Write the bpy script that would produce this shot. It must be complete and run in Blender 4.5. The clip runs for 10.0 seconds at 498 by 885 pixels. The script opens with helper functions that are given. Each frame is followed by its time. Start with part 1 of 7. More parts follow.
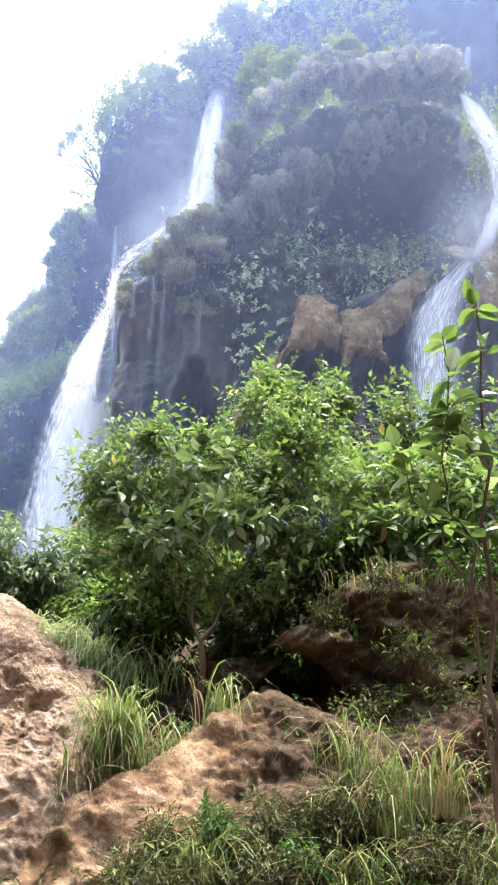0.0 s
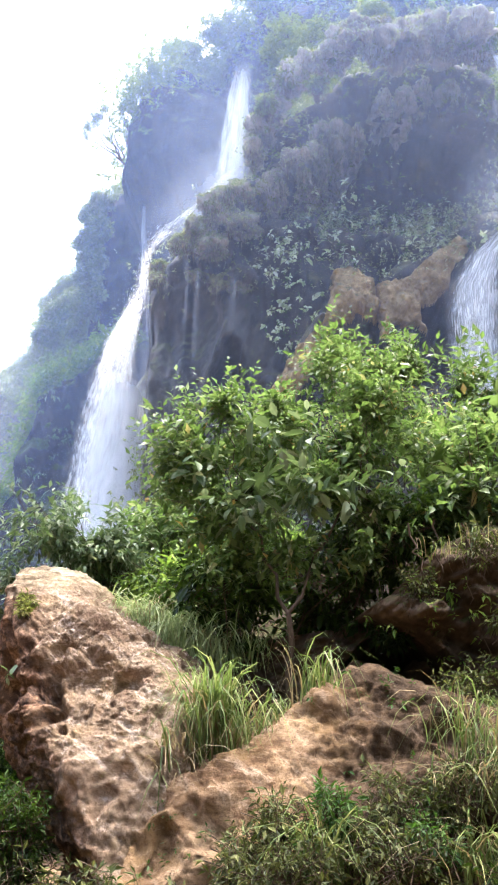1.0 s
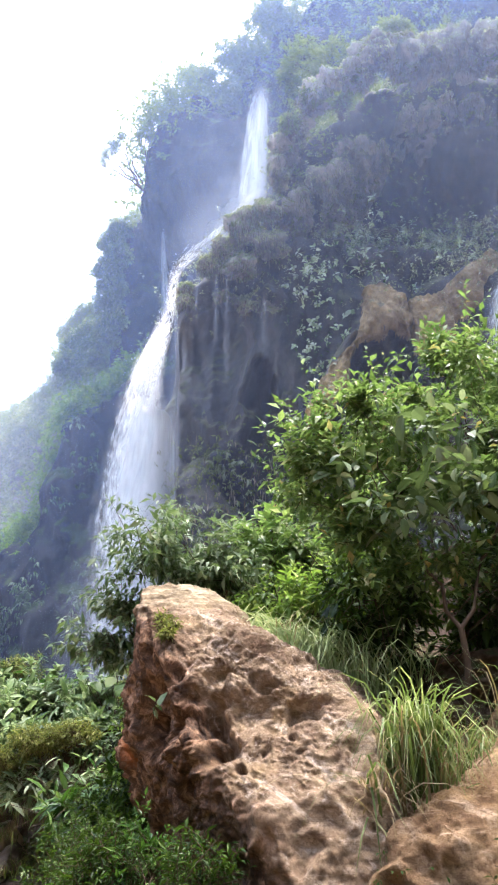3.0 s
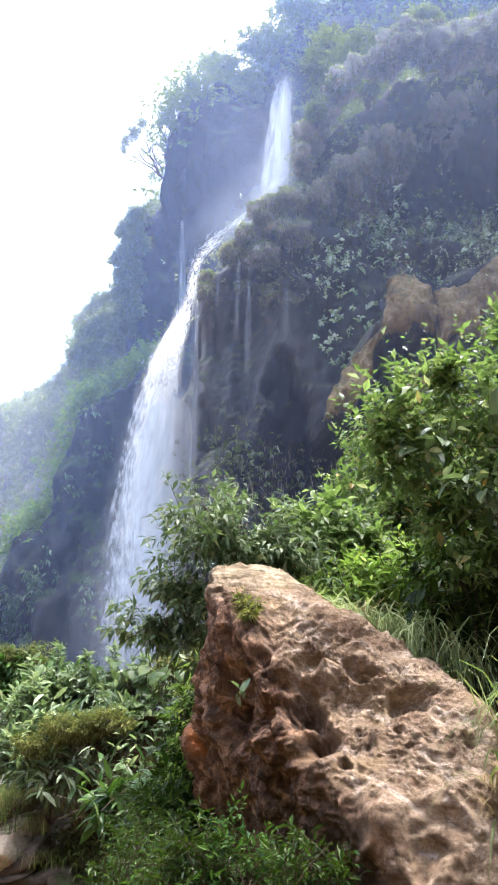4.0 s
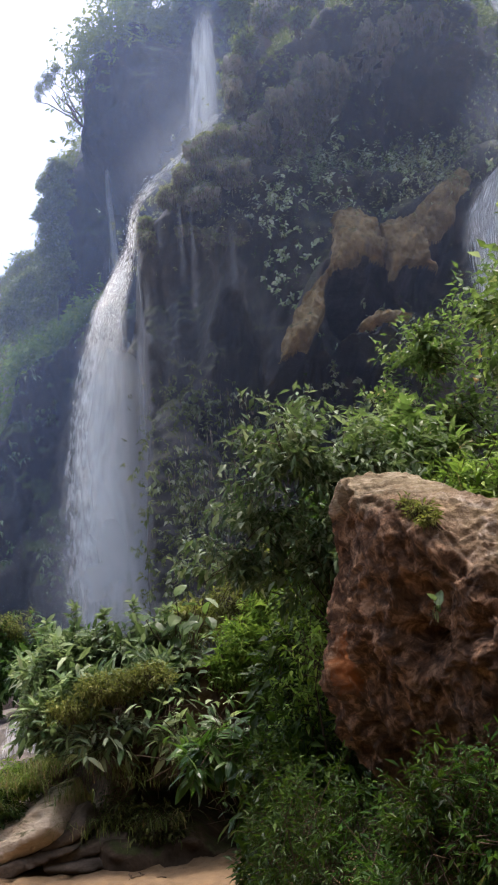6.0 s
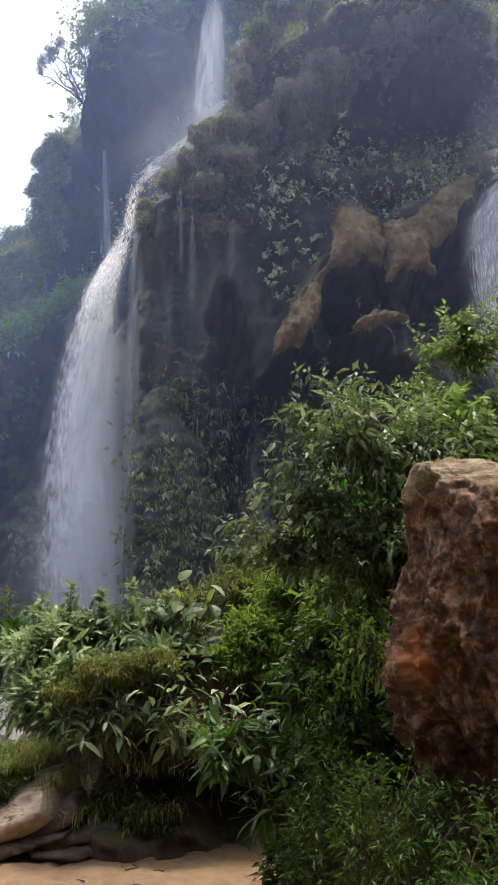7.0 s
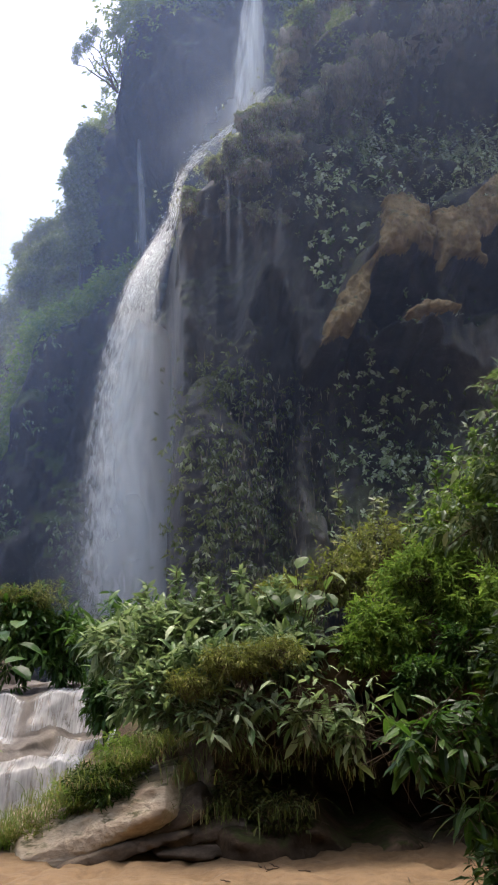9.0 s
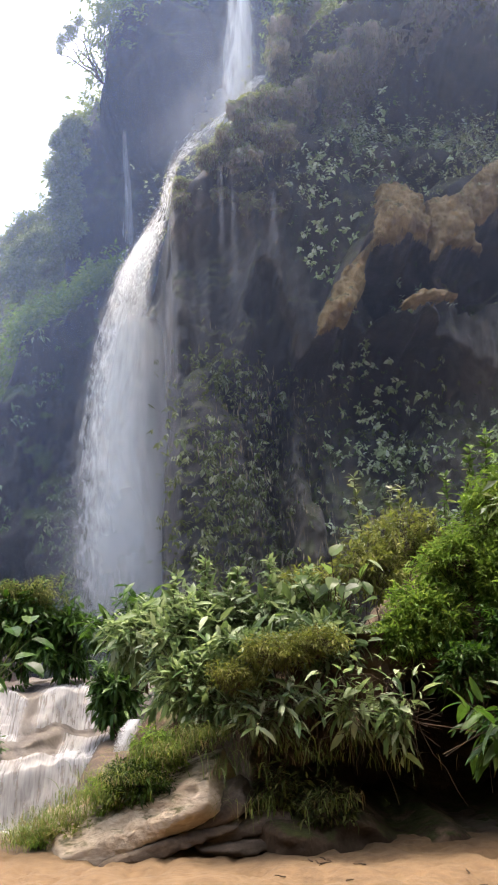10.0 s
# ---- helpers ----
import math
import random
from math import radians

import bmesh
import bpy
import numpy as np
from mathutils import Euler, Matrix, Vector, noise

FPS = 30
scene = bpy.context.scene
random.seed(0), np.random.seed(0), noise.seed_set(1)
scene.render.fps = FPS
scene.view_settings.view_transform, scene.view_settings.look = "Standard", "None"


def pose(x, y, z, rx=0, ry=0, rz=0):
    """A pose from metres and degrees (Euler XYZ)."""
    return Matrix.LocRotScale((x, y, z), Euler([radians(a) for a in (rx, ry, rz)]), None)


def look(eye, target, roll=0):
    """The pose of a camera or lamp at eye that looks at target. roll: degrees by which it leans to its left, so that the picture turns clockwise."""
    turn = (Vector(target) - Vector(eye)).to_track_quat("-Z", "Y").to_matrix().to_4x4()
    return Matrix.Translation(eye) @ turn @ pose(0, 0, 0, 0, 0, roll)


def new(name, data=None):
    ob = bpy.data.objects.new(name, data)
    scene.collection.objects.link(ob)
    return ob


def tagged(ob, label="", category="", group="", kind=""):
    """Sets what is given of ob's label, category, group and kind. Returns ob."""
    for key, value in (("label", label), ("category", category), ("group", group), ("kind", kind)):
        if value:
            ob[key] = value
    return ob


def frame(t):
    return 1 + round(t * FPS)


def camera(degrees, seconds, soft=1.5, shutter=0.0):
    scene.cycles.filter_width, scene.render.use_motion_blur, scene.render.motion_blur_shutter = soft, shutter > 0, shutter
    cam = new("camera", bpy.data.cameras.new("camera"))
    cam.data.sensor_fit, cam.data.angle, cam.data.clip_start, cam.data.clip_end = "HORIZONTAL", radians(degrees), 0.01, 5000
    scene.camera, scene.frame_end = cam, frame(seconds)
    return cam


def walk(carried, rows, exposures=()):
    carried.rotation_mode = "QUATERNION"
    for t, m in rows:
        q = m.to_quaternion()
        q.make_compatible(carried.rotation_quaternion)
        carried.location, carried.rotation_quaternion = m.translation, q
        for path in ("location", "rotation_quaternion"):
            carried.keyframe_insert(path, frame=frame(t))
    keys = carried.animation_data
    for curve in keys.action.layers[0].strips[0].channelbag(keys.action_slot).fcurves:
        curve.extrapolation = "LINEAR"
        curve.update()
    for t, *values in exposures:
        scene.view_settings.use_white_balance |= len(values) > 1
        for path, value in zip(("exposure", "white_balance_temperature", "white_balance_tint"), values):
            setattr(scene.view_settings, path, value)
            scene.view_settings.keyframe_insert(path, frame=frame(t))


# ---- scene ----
cam = camera(31.6, 10.0, soft=2.0)
METRES, EYE, TILT, LEAN, TURN = 7.0, 2.1, 17.0, -2.5, 0.0
ROWS = [
    (0.0, 0.0, 0.0, 0.0, -0.0, 0.0, 0.0),
    (0.5, -0.0371, 0.0244, -0.0067, 0.93, -0.6, 0.36),
    (1.0, -0.058, 0.0487, -0.0179, 1.92, -1.2, 1.78),
    (1.5, -0.0828, 0.0772, -0.0244, 2.19, -1.09, 3.46),
    (2.0, -0.1291, 0.0915, -0.0324, -1.83, 1.02, 2.79),
    (2.5, -0.1712, 0.114, -0.0361, 0.02, 0.57, 2.04),
    (3.0, -0.2065, 0.1466, -0.0434, 2.54, 0.61, 3.38),
    (4.5, -0.329, 0.2266, -0.0757, 2.96, -0.21, 1.89),
    (5.0, -0.3803, 0.2461, -0.0876, 2.46, -0.98, 5.05),
    (5.5, -0.4246, 0.2783, -0.0916, 1.89, -2.05, 6.83),
    (6.0, -0.4671, 0.3091, -0.1003, -1.91, -2.92, 6.61),
    (7.5, -0.6004, 0.3871, -0.1223, -3.67, -3.42, 2.0),
    (8.0, -0.648, 0.4088, -0.1293, -3.57, -3.5, 2.12),
    (8.5, -0.6944, 0.4236, -0.1362, -3.3, -3.39, 2.46),
    (9.0, -0.7433, 0.4431, -0.1391, -2.87, -3.53, 2.5),
    (9.5, -0.7963, 0.4465, -0.1389, -4.43, -3.76, 2.9),
    (10.0, -0.837, 0.4832, -0.1524, -4.33, -3.92, 3.0),
]
walk(cam, [(t, pose(0, 0, EYE, TILT, LEAN, TURN) @ pose(METRES * x, METRES * y, METRES * z, 90 + pitch, roll, yaw)) for t, x, y, z, yaw, pitch, roll in ROWS],
     exposures=[(0.0, 3.0, 6050, 16), (3.0, 2.78, 6050, 16), (4.5, 2.58, 5900, 15), (5.0, 2.03, 6050, 15), (6.0, 1.68, 6350, 16), (7.5, 1.72, 6500, 15), (8.5, 1.66, 6450, 15), (9.0, 1.62, 6450, 14), (10.0, 2.2, 6800, 15)])

# ---- world and sun ----
world = bpy.data.worlds.new("sky")
scene.world = world
world.use_nodes = True
wt = world.node_tree
wt.nodes.clear()
w_out = wt.nodes.new("ShaderNodeOutputWorld")
w_bg = wt.nodes.new("ShaderNodeBackground")
w_sky = wt.nodes.new("ShaderNodeTexSky")
w_sky.sky_type = "NISHITA"
w_sky.sun_disc = False
SUN_UP, SUN_ROUND = 78.0, 25.0
w_sky.sun_elevation, w_sky.sun_rotation = radians(SUN_UP), radians(SUN_ROUND)
w_sky.dust_density, w_sky.air_density, w_sky.ozone_density = 6.0, 1.2, 1.0
w_bg.inputs["Strength"].default_value = 0.14
wt.links.new(w_sky.outputs[0], w_bg.inputs["Color"])
wt.links.new(w_bg.outputs[0], w_out.inputs["Surface"])

sun_data = bpy.data.lights.new("sun", "SUN")
sun_data.energy, sun_data.angle, sun_data.color = 1.15, radians(14), (1.0, 0.96, 0.9)
sun = new("sun", sun_data)
s_dir = Vector((math.sin(radians(SUN_ROUND)) * math.cos(radians(SUN_UP)), math.cos(radians(SUN_ROUND)) * math.cos(radians(SUN_UP)), math.sin(radians(SUN_UP))))
sun.matrix_world = look(s_dir * 60, (0, 0, 0))

# ---- numeric noise ----
def lattice(i, j, k, seed):
    h = (i.astype(np.int64) * 374761393 + j.astype(np.int64) * 668265263 + k.astype(np.int64) * 2147483647 + seed * 974711) & 0xFFFFFFFF
    h = ((h ^ (h >> 13)) * 1274126177) & 0xFFFFFFFF
    h = ((h ^ (h >> 16)) * 1103515245) & 0xFFFFFFFF
    return ((h ^ (h >> 15)) & 0xFFFFFF) / float(0xFFFFFF)


def vnoise(x, y, z, seed=0):
    x, y, z = np.broadcast_arrays(np.asarray(x, float), np.asarray(y, float), np.asarray(z, float))
    i, j, k = np.floor(x), np.floor(y), np.floor(z)
    fx, fy, fz = x - i, y - j, z - k
    fx, fy, fz = (f * f * (3 - 2 * f) for f in (fx, fy, fz))
    out = 0
    for a in (0, 1):
        for b in (0, 1):
            for c in (0, 1):
                out = out + lattice(i + a, j + b, k + c, seed) * (fx if a else 1 - fx) * (fy if b else 1 - fy) * (fz if c else 1 - fz)
    return out * 2 - 1


def fbm(x, y, z, seed=0, octaves=4, gain=0.5):
    total, amp, f = 0, 1.0, 1.0
    for o in range(octaves):
        total = total + amp * vnoise(x * f, y * f, z * f, seed + o * 17)
        amp, f = amp * gain, f * 2.03
    return total


def cells(x, y, z, seed=0):
    """Distance to the nearest of one scattered point per unit cell."""
    i, j, k = np.floor(x), np.floor(y), np.floor(z)
    best = np.full(np.shape(x), 9.0)
    for a in (-1, 0, 1):
        for b in (-1, 0, 1):
            for c in (-1, 0, 1):
                px = i + a + lattice(i + a, j + b, k + c, seed)
                py = j + b + lattice(i + a, j + b, k + c, seed + 5)
                pz = k + c + lattice(i + a, j + b, k + c, seed + 9)
                best = np.minimum(best, (px - x) ** 2 + (py - y) ** 2 + (pz - z) ** 2)
    return np.sqrt(best)


def smooth(a, b, v):
    t = np.clip((v - a) / (b - a), 0, 1)
    return t * t * (3 - 2 * t)


# ---- mesh helpers ----
def np_mesh(name, verts, quads=None, tris=None, shade=True):
    verts = np.asarray(verts, np.float32).reshape(-1, 3)
    me = bpy.data.meshes.new(name)
    q = np.zeros((0, 4), np.int32) if quads is None else np.asarray(quads, np.int32).reshape(-1, 4)
    t = np.zeros((0, 3), np.int32) if tris is None else np.asarray(tris, np.int32).reshape(-1, 3)
    me.vertices.add(len(verts))
    me.vertices.foreach_set("co", verts.ravel())
    me.loops.add(q.size + t.size)
    me.loops.foreach_set("vertex_index", np.concatenate([q.ravel(), t.ravel()]))
    me.polygons.add(len(q) + len(t))
    starts = np.concatenate([np.arange(len(q)) * 4, q.size + np.arange(len(t)) * 3]).astype(np.int32)
    me.polygons.foreach_set("loop_start", starts)
    me.polygons.foreach_set("use_smooth", np.full(len(q) + len(t), shade))
    me.update(calc_edges=True)
    me.validate()
    return me


def part(name, me, material, parent=None, label=""):
    ob = new(name, me)
    ob.data.materials.append(material)
    if parent is not None:
        ob.parent = parent
        ob.matrix_parent_inverse = parent.matrix_world.inverted()
    if label:
        ob["label"] = label
    return ob


def thing(name, at, label, category, group="", kind=""):
    ob = new(name)
    ob.empty_display_size = 0.1
    ob.matrix_world = pose(*at)
    return tagged(ob, label, category, group, kind)


def grid_quads(rows, cols):
    a = (np.arange(rows - 1)[:, None] * cols + np.arange(cols - 1)[None, :]).ravel()
    return np.stack([a, a + 1, a + cols + 1, a + cols], 1)


def grid_mesh(name, P, uv=False):
    rows, cols = P.shape[:2]
    me = np_mesh(name, P.reshape(-1, 3), grid_quads(rows, cols))
    if uv:
        layer = me.uv_layers.new(name="UVMap")
        u, v = np.meshgrid(np.linspace(0, 1, cols), np.linspace(0, 1, rows))
        flat = np.stack([u.ravel(), v.ravel()], 1)
        index = np.zeros(len(me.loops), np.int32)
        me.loops.foreach_get("vertex_index", index)
        layer.data.foreach_set("uv", flat[index].ravel().astype(np.float32))
    return me


def normals_of(P):
    du, dv = np.gradient(P, axis=1), np.gradient(P, axis=0)
    n = np.cross(du, dv)
    return n / (np.linalg.norm(n, axis=2, keepdims=True) + 1e-9)


def unit(v):
    return v / (np.linalg.norm(v, axis=-1, keepdims=True) + 1e-9)


def tubes(name, lines, sides=6):
    """Tapered tubes along polylines: each line is (points, radii)."""
    V, Q, base = [], [], 0
    for pts, rad in lines:
        pts, rad = np.asarray(pts, float), np.asarray(rad, float)
        t = unit(np.gradient(pts, axis=0))
        ref = np.where(np.abs(t[:, 2:3]) > 0.9, np.array([[1.0, 0, 0]]), np.array([[0, 0, 1.0]]))
        a = unit(np.cross(t, ref))
        b = np.cross(t, a)
        ang = np.linspace(0, 2 * math.pi, sides, endpoint=False)
        ring = pts[:, None] + rad[:, None, None] * (np.cos(ang)[None, :, None] * a[:, None] + np.sin(ang)[None, :, None] * b[:, None])
        n = len(pts)
        V.append(ring.reshape(-1, 3))
        r = np.arange(n - 1)[:, None] * sides + np.arange(sides)[None]
        r2 = np.arange(n - 1)[:, None] * sides + (np.arange(sides)[None] + 1) % sides
        Q.append(np.stack([r, r2, r2 + sides, r + sides], 2).reshape(-1, 4) + base)
        base += n * sides
    return np_mesh(name, np.concatenate(V), np.concatenate(Q))


def bent(a, b, rng, n=7, wobble=0.08, sag=0.0):
    """A wavering line from a to b."""
    a, b = np.asarray(a, float), np.asarray(b, float)
    s = np.linspace(0, 1, n)[:, None]
    p = a + (b - a) * s
    size = np.linalg.norm(b - a)
    p[1:-1] += rng.normal(0, wobble * size, (n - 2, 3)) * 0.5
    p[:, 2] -= sag * size * (4 * s * (1 - s))[:, 0]
    return p


def leaves(name, pos, way, up, length, width, rows=2, droop=0.25, fold=0.25):
    """One mesh of folded, pointed leaves: pos, way (along the leaf) and up (its upper side) are arrays."""
    n = len(pos)
    way = unit(way)
    side = unit(np.cross(way, up))
    nor = np.cross(side, way)
    length, width = np.broadcast_to(length, n), np.broadcast_to(width, n)
    if rows == 0:
        mid = pos + way * (length * 0.45)[:, None]
        V = np.stack([pos, mid - side * (width * 0.5)[:, None], pos + way * length[:, None] - nor * (droop * length)[:, None], mid + side * (width * 0.5)[:, None]], 1)
        return np_mesh(name, V.reshape(-1, 3), np.arange(4 * n).reshape(-1, 4), None, shade=False)
    stations = {1: [0.42], 2: [0.28, 0.66], 3: [0.18, 0.48, 0.78]}[rows]
    half = {1: [0.5], 2: [0.46, 0.4], 3: [0.36, 0.5, 0.31]}[rows]
    cols = [pos]
    for s, h in zip(stations, half):
        mid = pos + way * (length * s)[:, None] - nor * (droop * length * s * s)[:, None]
        off = side * (width * h)[:, None]
        lift = nor * (width * h * fold)[:, None]
        cols += [mid - off + lift, mid, mid + off + lift]
    cols.append(pos + way * length[:, None] * 0.96 - nor * (droop * length)[:, None])
    V = np.stack(cols, 1)
    k = V.shape[1]
    f3, f4 = [(0, 2, 1), (0, 3, 2)], []
    for r in range(rows - 1):
        o = 1 + 3 * r
        f4 += [(o, o + 1, o + 4, o + 3), (o + 1, o + 2, o + 5, o + 4)]
    o = 1 + 3 * (rows - 1)
    f3 += [(o, o + 1, k - 1), (o + 1, o + 2, k - 1)]
    base = (np.arange(n) * k)[:, None, None]
    q = (np.array(f4)[None] + base).reshape(-1, 4) if f4 else None
    return np_mesh(name, V.reshape(-1, 3), q, (np.array(f3)[None] + base).reshape(-1, 3), shade=False)


def sprigs(rng, tip, way, count, reach, spread=0.9, droop=0.35):
    """Leaf seats round twigs: count leaves spiralling along each twig that ends at tip and points along way."""
    n = len(tip)
    way = unit(way)
    ref = unit(rng.normal(size=(n, 3)))
    a = unit(np.cross(way, ref))
    b = np.cross(way, a)
    P, W, U = [], [], []
    for i in range(count):
        s = (i + 0.5) / count
        ang = 2.4 * i + rng.uniform(-0.5, 0.5, n)
        out = a * np.cos(ang)[:, None] + b * np.sin(ang)[:, None]
        d = way * (0.25 + 0.8 * s * s) + out * spread * (1.1 - 0.5 * s) + rng.normal(0, 0.15, (n, 3))
        d[:, 2] -= droop
        P.append(tip - way * (reach * (1 - s))[:, None] if np.ndim(reach) else tip - way * reach * (1 - s))
        W.append(d)
        u = np.tile(np.array([[0, 0, 1.0]]), (n, 1)) + out * 0.35 + rng.normal(0, 0.3, (n, 3))
        U.append(u)
    return np.concatenate(P), np.concatenate(W), np.concatenate(U)


def blob_points(rng, n, centres, radii, lump=0.35, seed=3, shell=0.45, gaps=-0.28):
    """Points in the outer shell of several ellipsoids, thinned by noise so that gaps open; returns points and outward ways."""
    centres, radii = np.asarray(centres, float), np.asarray(radii, float)
    vol = np.prod(radii, 1) ** (2 / 3)
    pick = rng.choice(len(centres), n * 3, p=vol / vol.sum())
    d = unit(rng.normal(size=(n * 3, 3)))
    r = (shell + (1 - shell) * rng.random(n * 3) ** 0.6)
    wob = 1 + lump * fbm(d[:, 0] * 1.7 + pick * 7, d[:, 1] * 1.7, d[:, 2] * 1.7, seed, 2)
    p = centres[pick] + d * radii[pick] * (r * wob)[:, None]
    size = radii.mean()
    keep = fbm(p[:, 0] / size * 2.2, p[:, 1] / size * 2.2, p[:, 2] / size * 2.2, seed + 4, 2) > gaps
    p, d = p[keep][:n], d[keep][:n]
    return p, d


# ---- materials ----
def nodes_of(name):
    m = bpy.data.materials.new(name)
    m.use_nodes = True
    nt = m.node_tree
    nt.nodes.clear()
    out = nt.nodes.new("ShaderNodeOutputMaterial")
    return m, nt, out


def node(nt, kind, **values):
    n = nt.nodes.new(kind)
    for key, v in values.items():
        n.inputs[key.replace("_", " ")].default_value = v
    return n


def coords(nt, stretch=(1, 1, 1)):
    tc = nt.nodes.new("ShaderNodeTexCoord")
    mp = nt.nodes.new("ShaderNodeMapping")
    mp.inputs["Scale"].default_value = stretch
    nt.links.new(tc.outputs["Object"], mp.inputs["Vector"])
    return mp.outputs["Vector"]


def ramp(nt, fac, stops):
    r = nt.nodes.new("ShaderNodeValToRGB")
    el = r.color_ramp.elements
    while len(el) < len(stops):
        el.new(0.5)
    for e, (p, c) in zip(el, stops):
        e.position, e.color = p, (*c, 1) if len(c) == 3 else c
    nt.links.new(fac, r.inputs["Fac"])
    return r.outputs["Color"]


def tex(nt, vec, scale, detail=6, rough=0.6, distort=0.0):
    n = node(nt, "ShaderNodeTexNoise", Scale=scale, Detail=detail, Roughness=rough, Distortion=distort)
    nt.links.new(vec, n.inputs["Vector"])
    return n.outputs["Fac"]


def blend(nt, fac, a, b, mode="MIX"):
    m = nt.nodes.new("ShaderNodeMix")
    m.data_type, m.blend_type = "RGBA", mode
    ins = [s for s in m.inputs if s.enabled]
    for s, v in zip(ins, (fac, a, b)):
        if isinstance(v, (int, float)):
            s.default_value = v
        elif isinstance(v, tuple):
            s.default_value = (*v, 1)
        else:
            nt.links.new(v, s)
    return [s for s in m.outputs if s.enabled][0]


def grey(p):
    return (p, p, p)


def rock_material(name, dark, mid, light, scale, stretch=(1, 1, 1), moss=None, moss_amount=0.0, rough=0.85, bump=0.4, bump_size=0.1, stain=None, dry=None):
    m, nt, out = nodes_of(name)
    v = coords(nt, stretch)
    big = tex(nt, v, scale * 0.35, 5, 0.6, 0.4)
    fine = tex(nt, v, scale * 3.2, 8, 0.7)
    col = ramp(nt, big, [(0.3, dark), (0.5, mid), (0.72, light)])
    col = blend(nt, ramp(nt, fine, [(0.3, grey(0.0)), (0.7, grey(1.0))]), blend(nt, 0.55, col, dark), col)
    if stain:
        st = tex(nt, coords(nt, (1, 1, 0.3)), scale * 0.8, 4, 0.6, 0.6)
        col = blend(nt, ramp(nt, st, [(0.56, grey(0)), (0.7, grey(1))]), col, stain)
    if dry:
        # dry tufa above a wavering height, in its own tones
        low, high, tone_a, tone_b = dry
        sz = nt.nodes.new("ShaderNodeSeparateXYZ")
        nt.links.new(coords(nt), sz.inputs[0])
        mz = nt.nodes.new("ShaderNodeMath")
        mz.operation = "MULTIPLY_ADD"
        nt.links.new(tex(nt, coords(nt), 0.25, 4, 0.6), mz.inputs[0])
        mz.inputs[1].default_value = 9.0
        nt.links.new(sz.outputs["Z"], mz.inputs[2])
        mr = nt.nodes.new("ShaderNodeMapRange")
        nt.links.new(mz.outputs[0], mr.inputs[0])
        mr.inputs[1].default_value, mr.inputs[2].default_value = low + 4.5, high + 4.5
        dusty = blend(nt, ramp(nt, fine, [(0.35, grey(0)), (0.65, grey(1))]), tone_a, tone_b)
        col = blend(nt, mr.outputs[0], col, dusty)
    if moss:
        geo = nt.nodes.new("ShaderNodeNewGeometry")
        sep = nt.nodes.new("ShaderNodeSeparateXYZ")
        nt.links.new(geo.outputs["Normal"], sep.inputs[0])
        mm = nt.nodes.new("ShaderNodeMath")
        mm.operation = "MULTIPLY_ADD"
        nt.links.new(sep.outputs["Z"], mm.inputs[0])
        mm.inputs[1].default_value = 0.35
        nt.links.new(tex(nt, v, scale * 0.9, 5, 0.65), mm.inputs[2])
        mask = ramp(nt, mm.outputs[0], [(0.72 - moss_amount * 0.3, grey(0)), (0.86 - moss_amount * 0.3, grey(1))])
        mossy = ramp(nt, fine, [(0.3, tuple(c * 0.5 for c in moss)), (0.7, moss)])
        col = blend(nt, mask, col, mossy)
    p = node(nt, "ShaderNodeBsdfPrincipled", Roughness=rough)
    p.inputs["Specular IOR Level"].default_value = 0.45 if rough < 0.8 else 0.15
    nt.links.new(col, p.inputs["Base Color"])
    b1 = node(nt, "ShaderNodeBump", Strength=bump, Distance=bump_size)
    nt.links.new(big, b1.inputs["Height"])
    b2 = node(nt, "ShaderNodeBump", Strength=bump, Distance=bump_size * 0.25)
    nt.links.new(fine, b2.inputs["Height"])
    nt.links.new(b1.outputs[0], b2.inputs["Normal"])
    nt.links.new(b2.outputs[0], p.inputs["Normal"])
    nt.links.new(p.outputs[0], out.inputs["Surface"])
    return m


def leaf_material(name, stops, gloss=0.45, through_light=0.35, yellow=(0.35, 0.42, 0.05)):
    m, nt, out = nodes_of(name)
    geo = nt.nodes.new("ShaderNodeNewGeometry")
    col = ramp(nt, geo.outputs["Random Per Island"], stops)
    # noise patches darken some leaves, imitating shade inside a crown
    patch = tex(nt, coords(nt), 1.3, 3, 0.5)
    shaded = blend(nt, 1.0, col, ramp(nt, patch, [(0.38, grey(0.3)), (0.62, (1.3, 1.3, 0.9))]), "MULTIPLY")
    col = blend(nt, 0.35, col, shaded)
    p = node(nt, "ShaderNodeBsdfPrincipled", Roughness=gloss)
    p.inputs["Specular IOR Level"].default_value = 0.16
    nt.links.new(col, p.inputs["Base Color"])
    tr = nt.nodes.new("ShaderNodeBsdfTranslucent")
    nt.links.new(blend(nt, 0.5, col, yellow), tr.inputs["Color"])
    mix = nt.nodes.new("ShaderNodeMixShader")
    mix.inputs[0].default_value = through_light
    nt.links.new(p.outputs[0], mix.inputs[1])
    nt.links.new(tr.outputs[0], mix.inputs[2])
    nt.links.new(mix.outputs[0], out.inputs["Surface"])
    return m


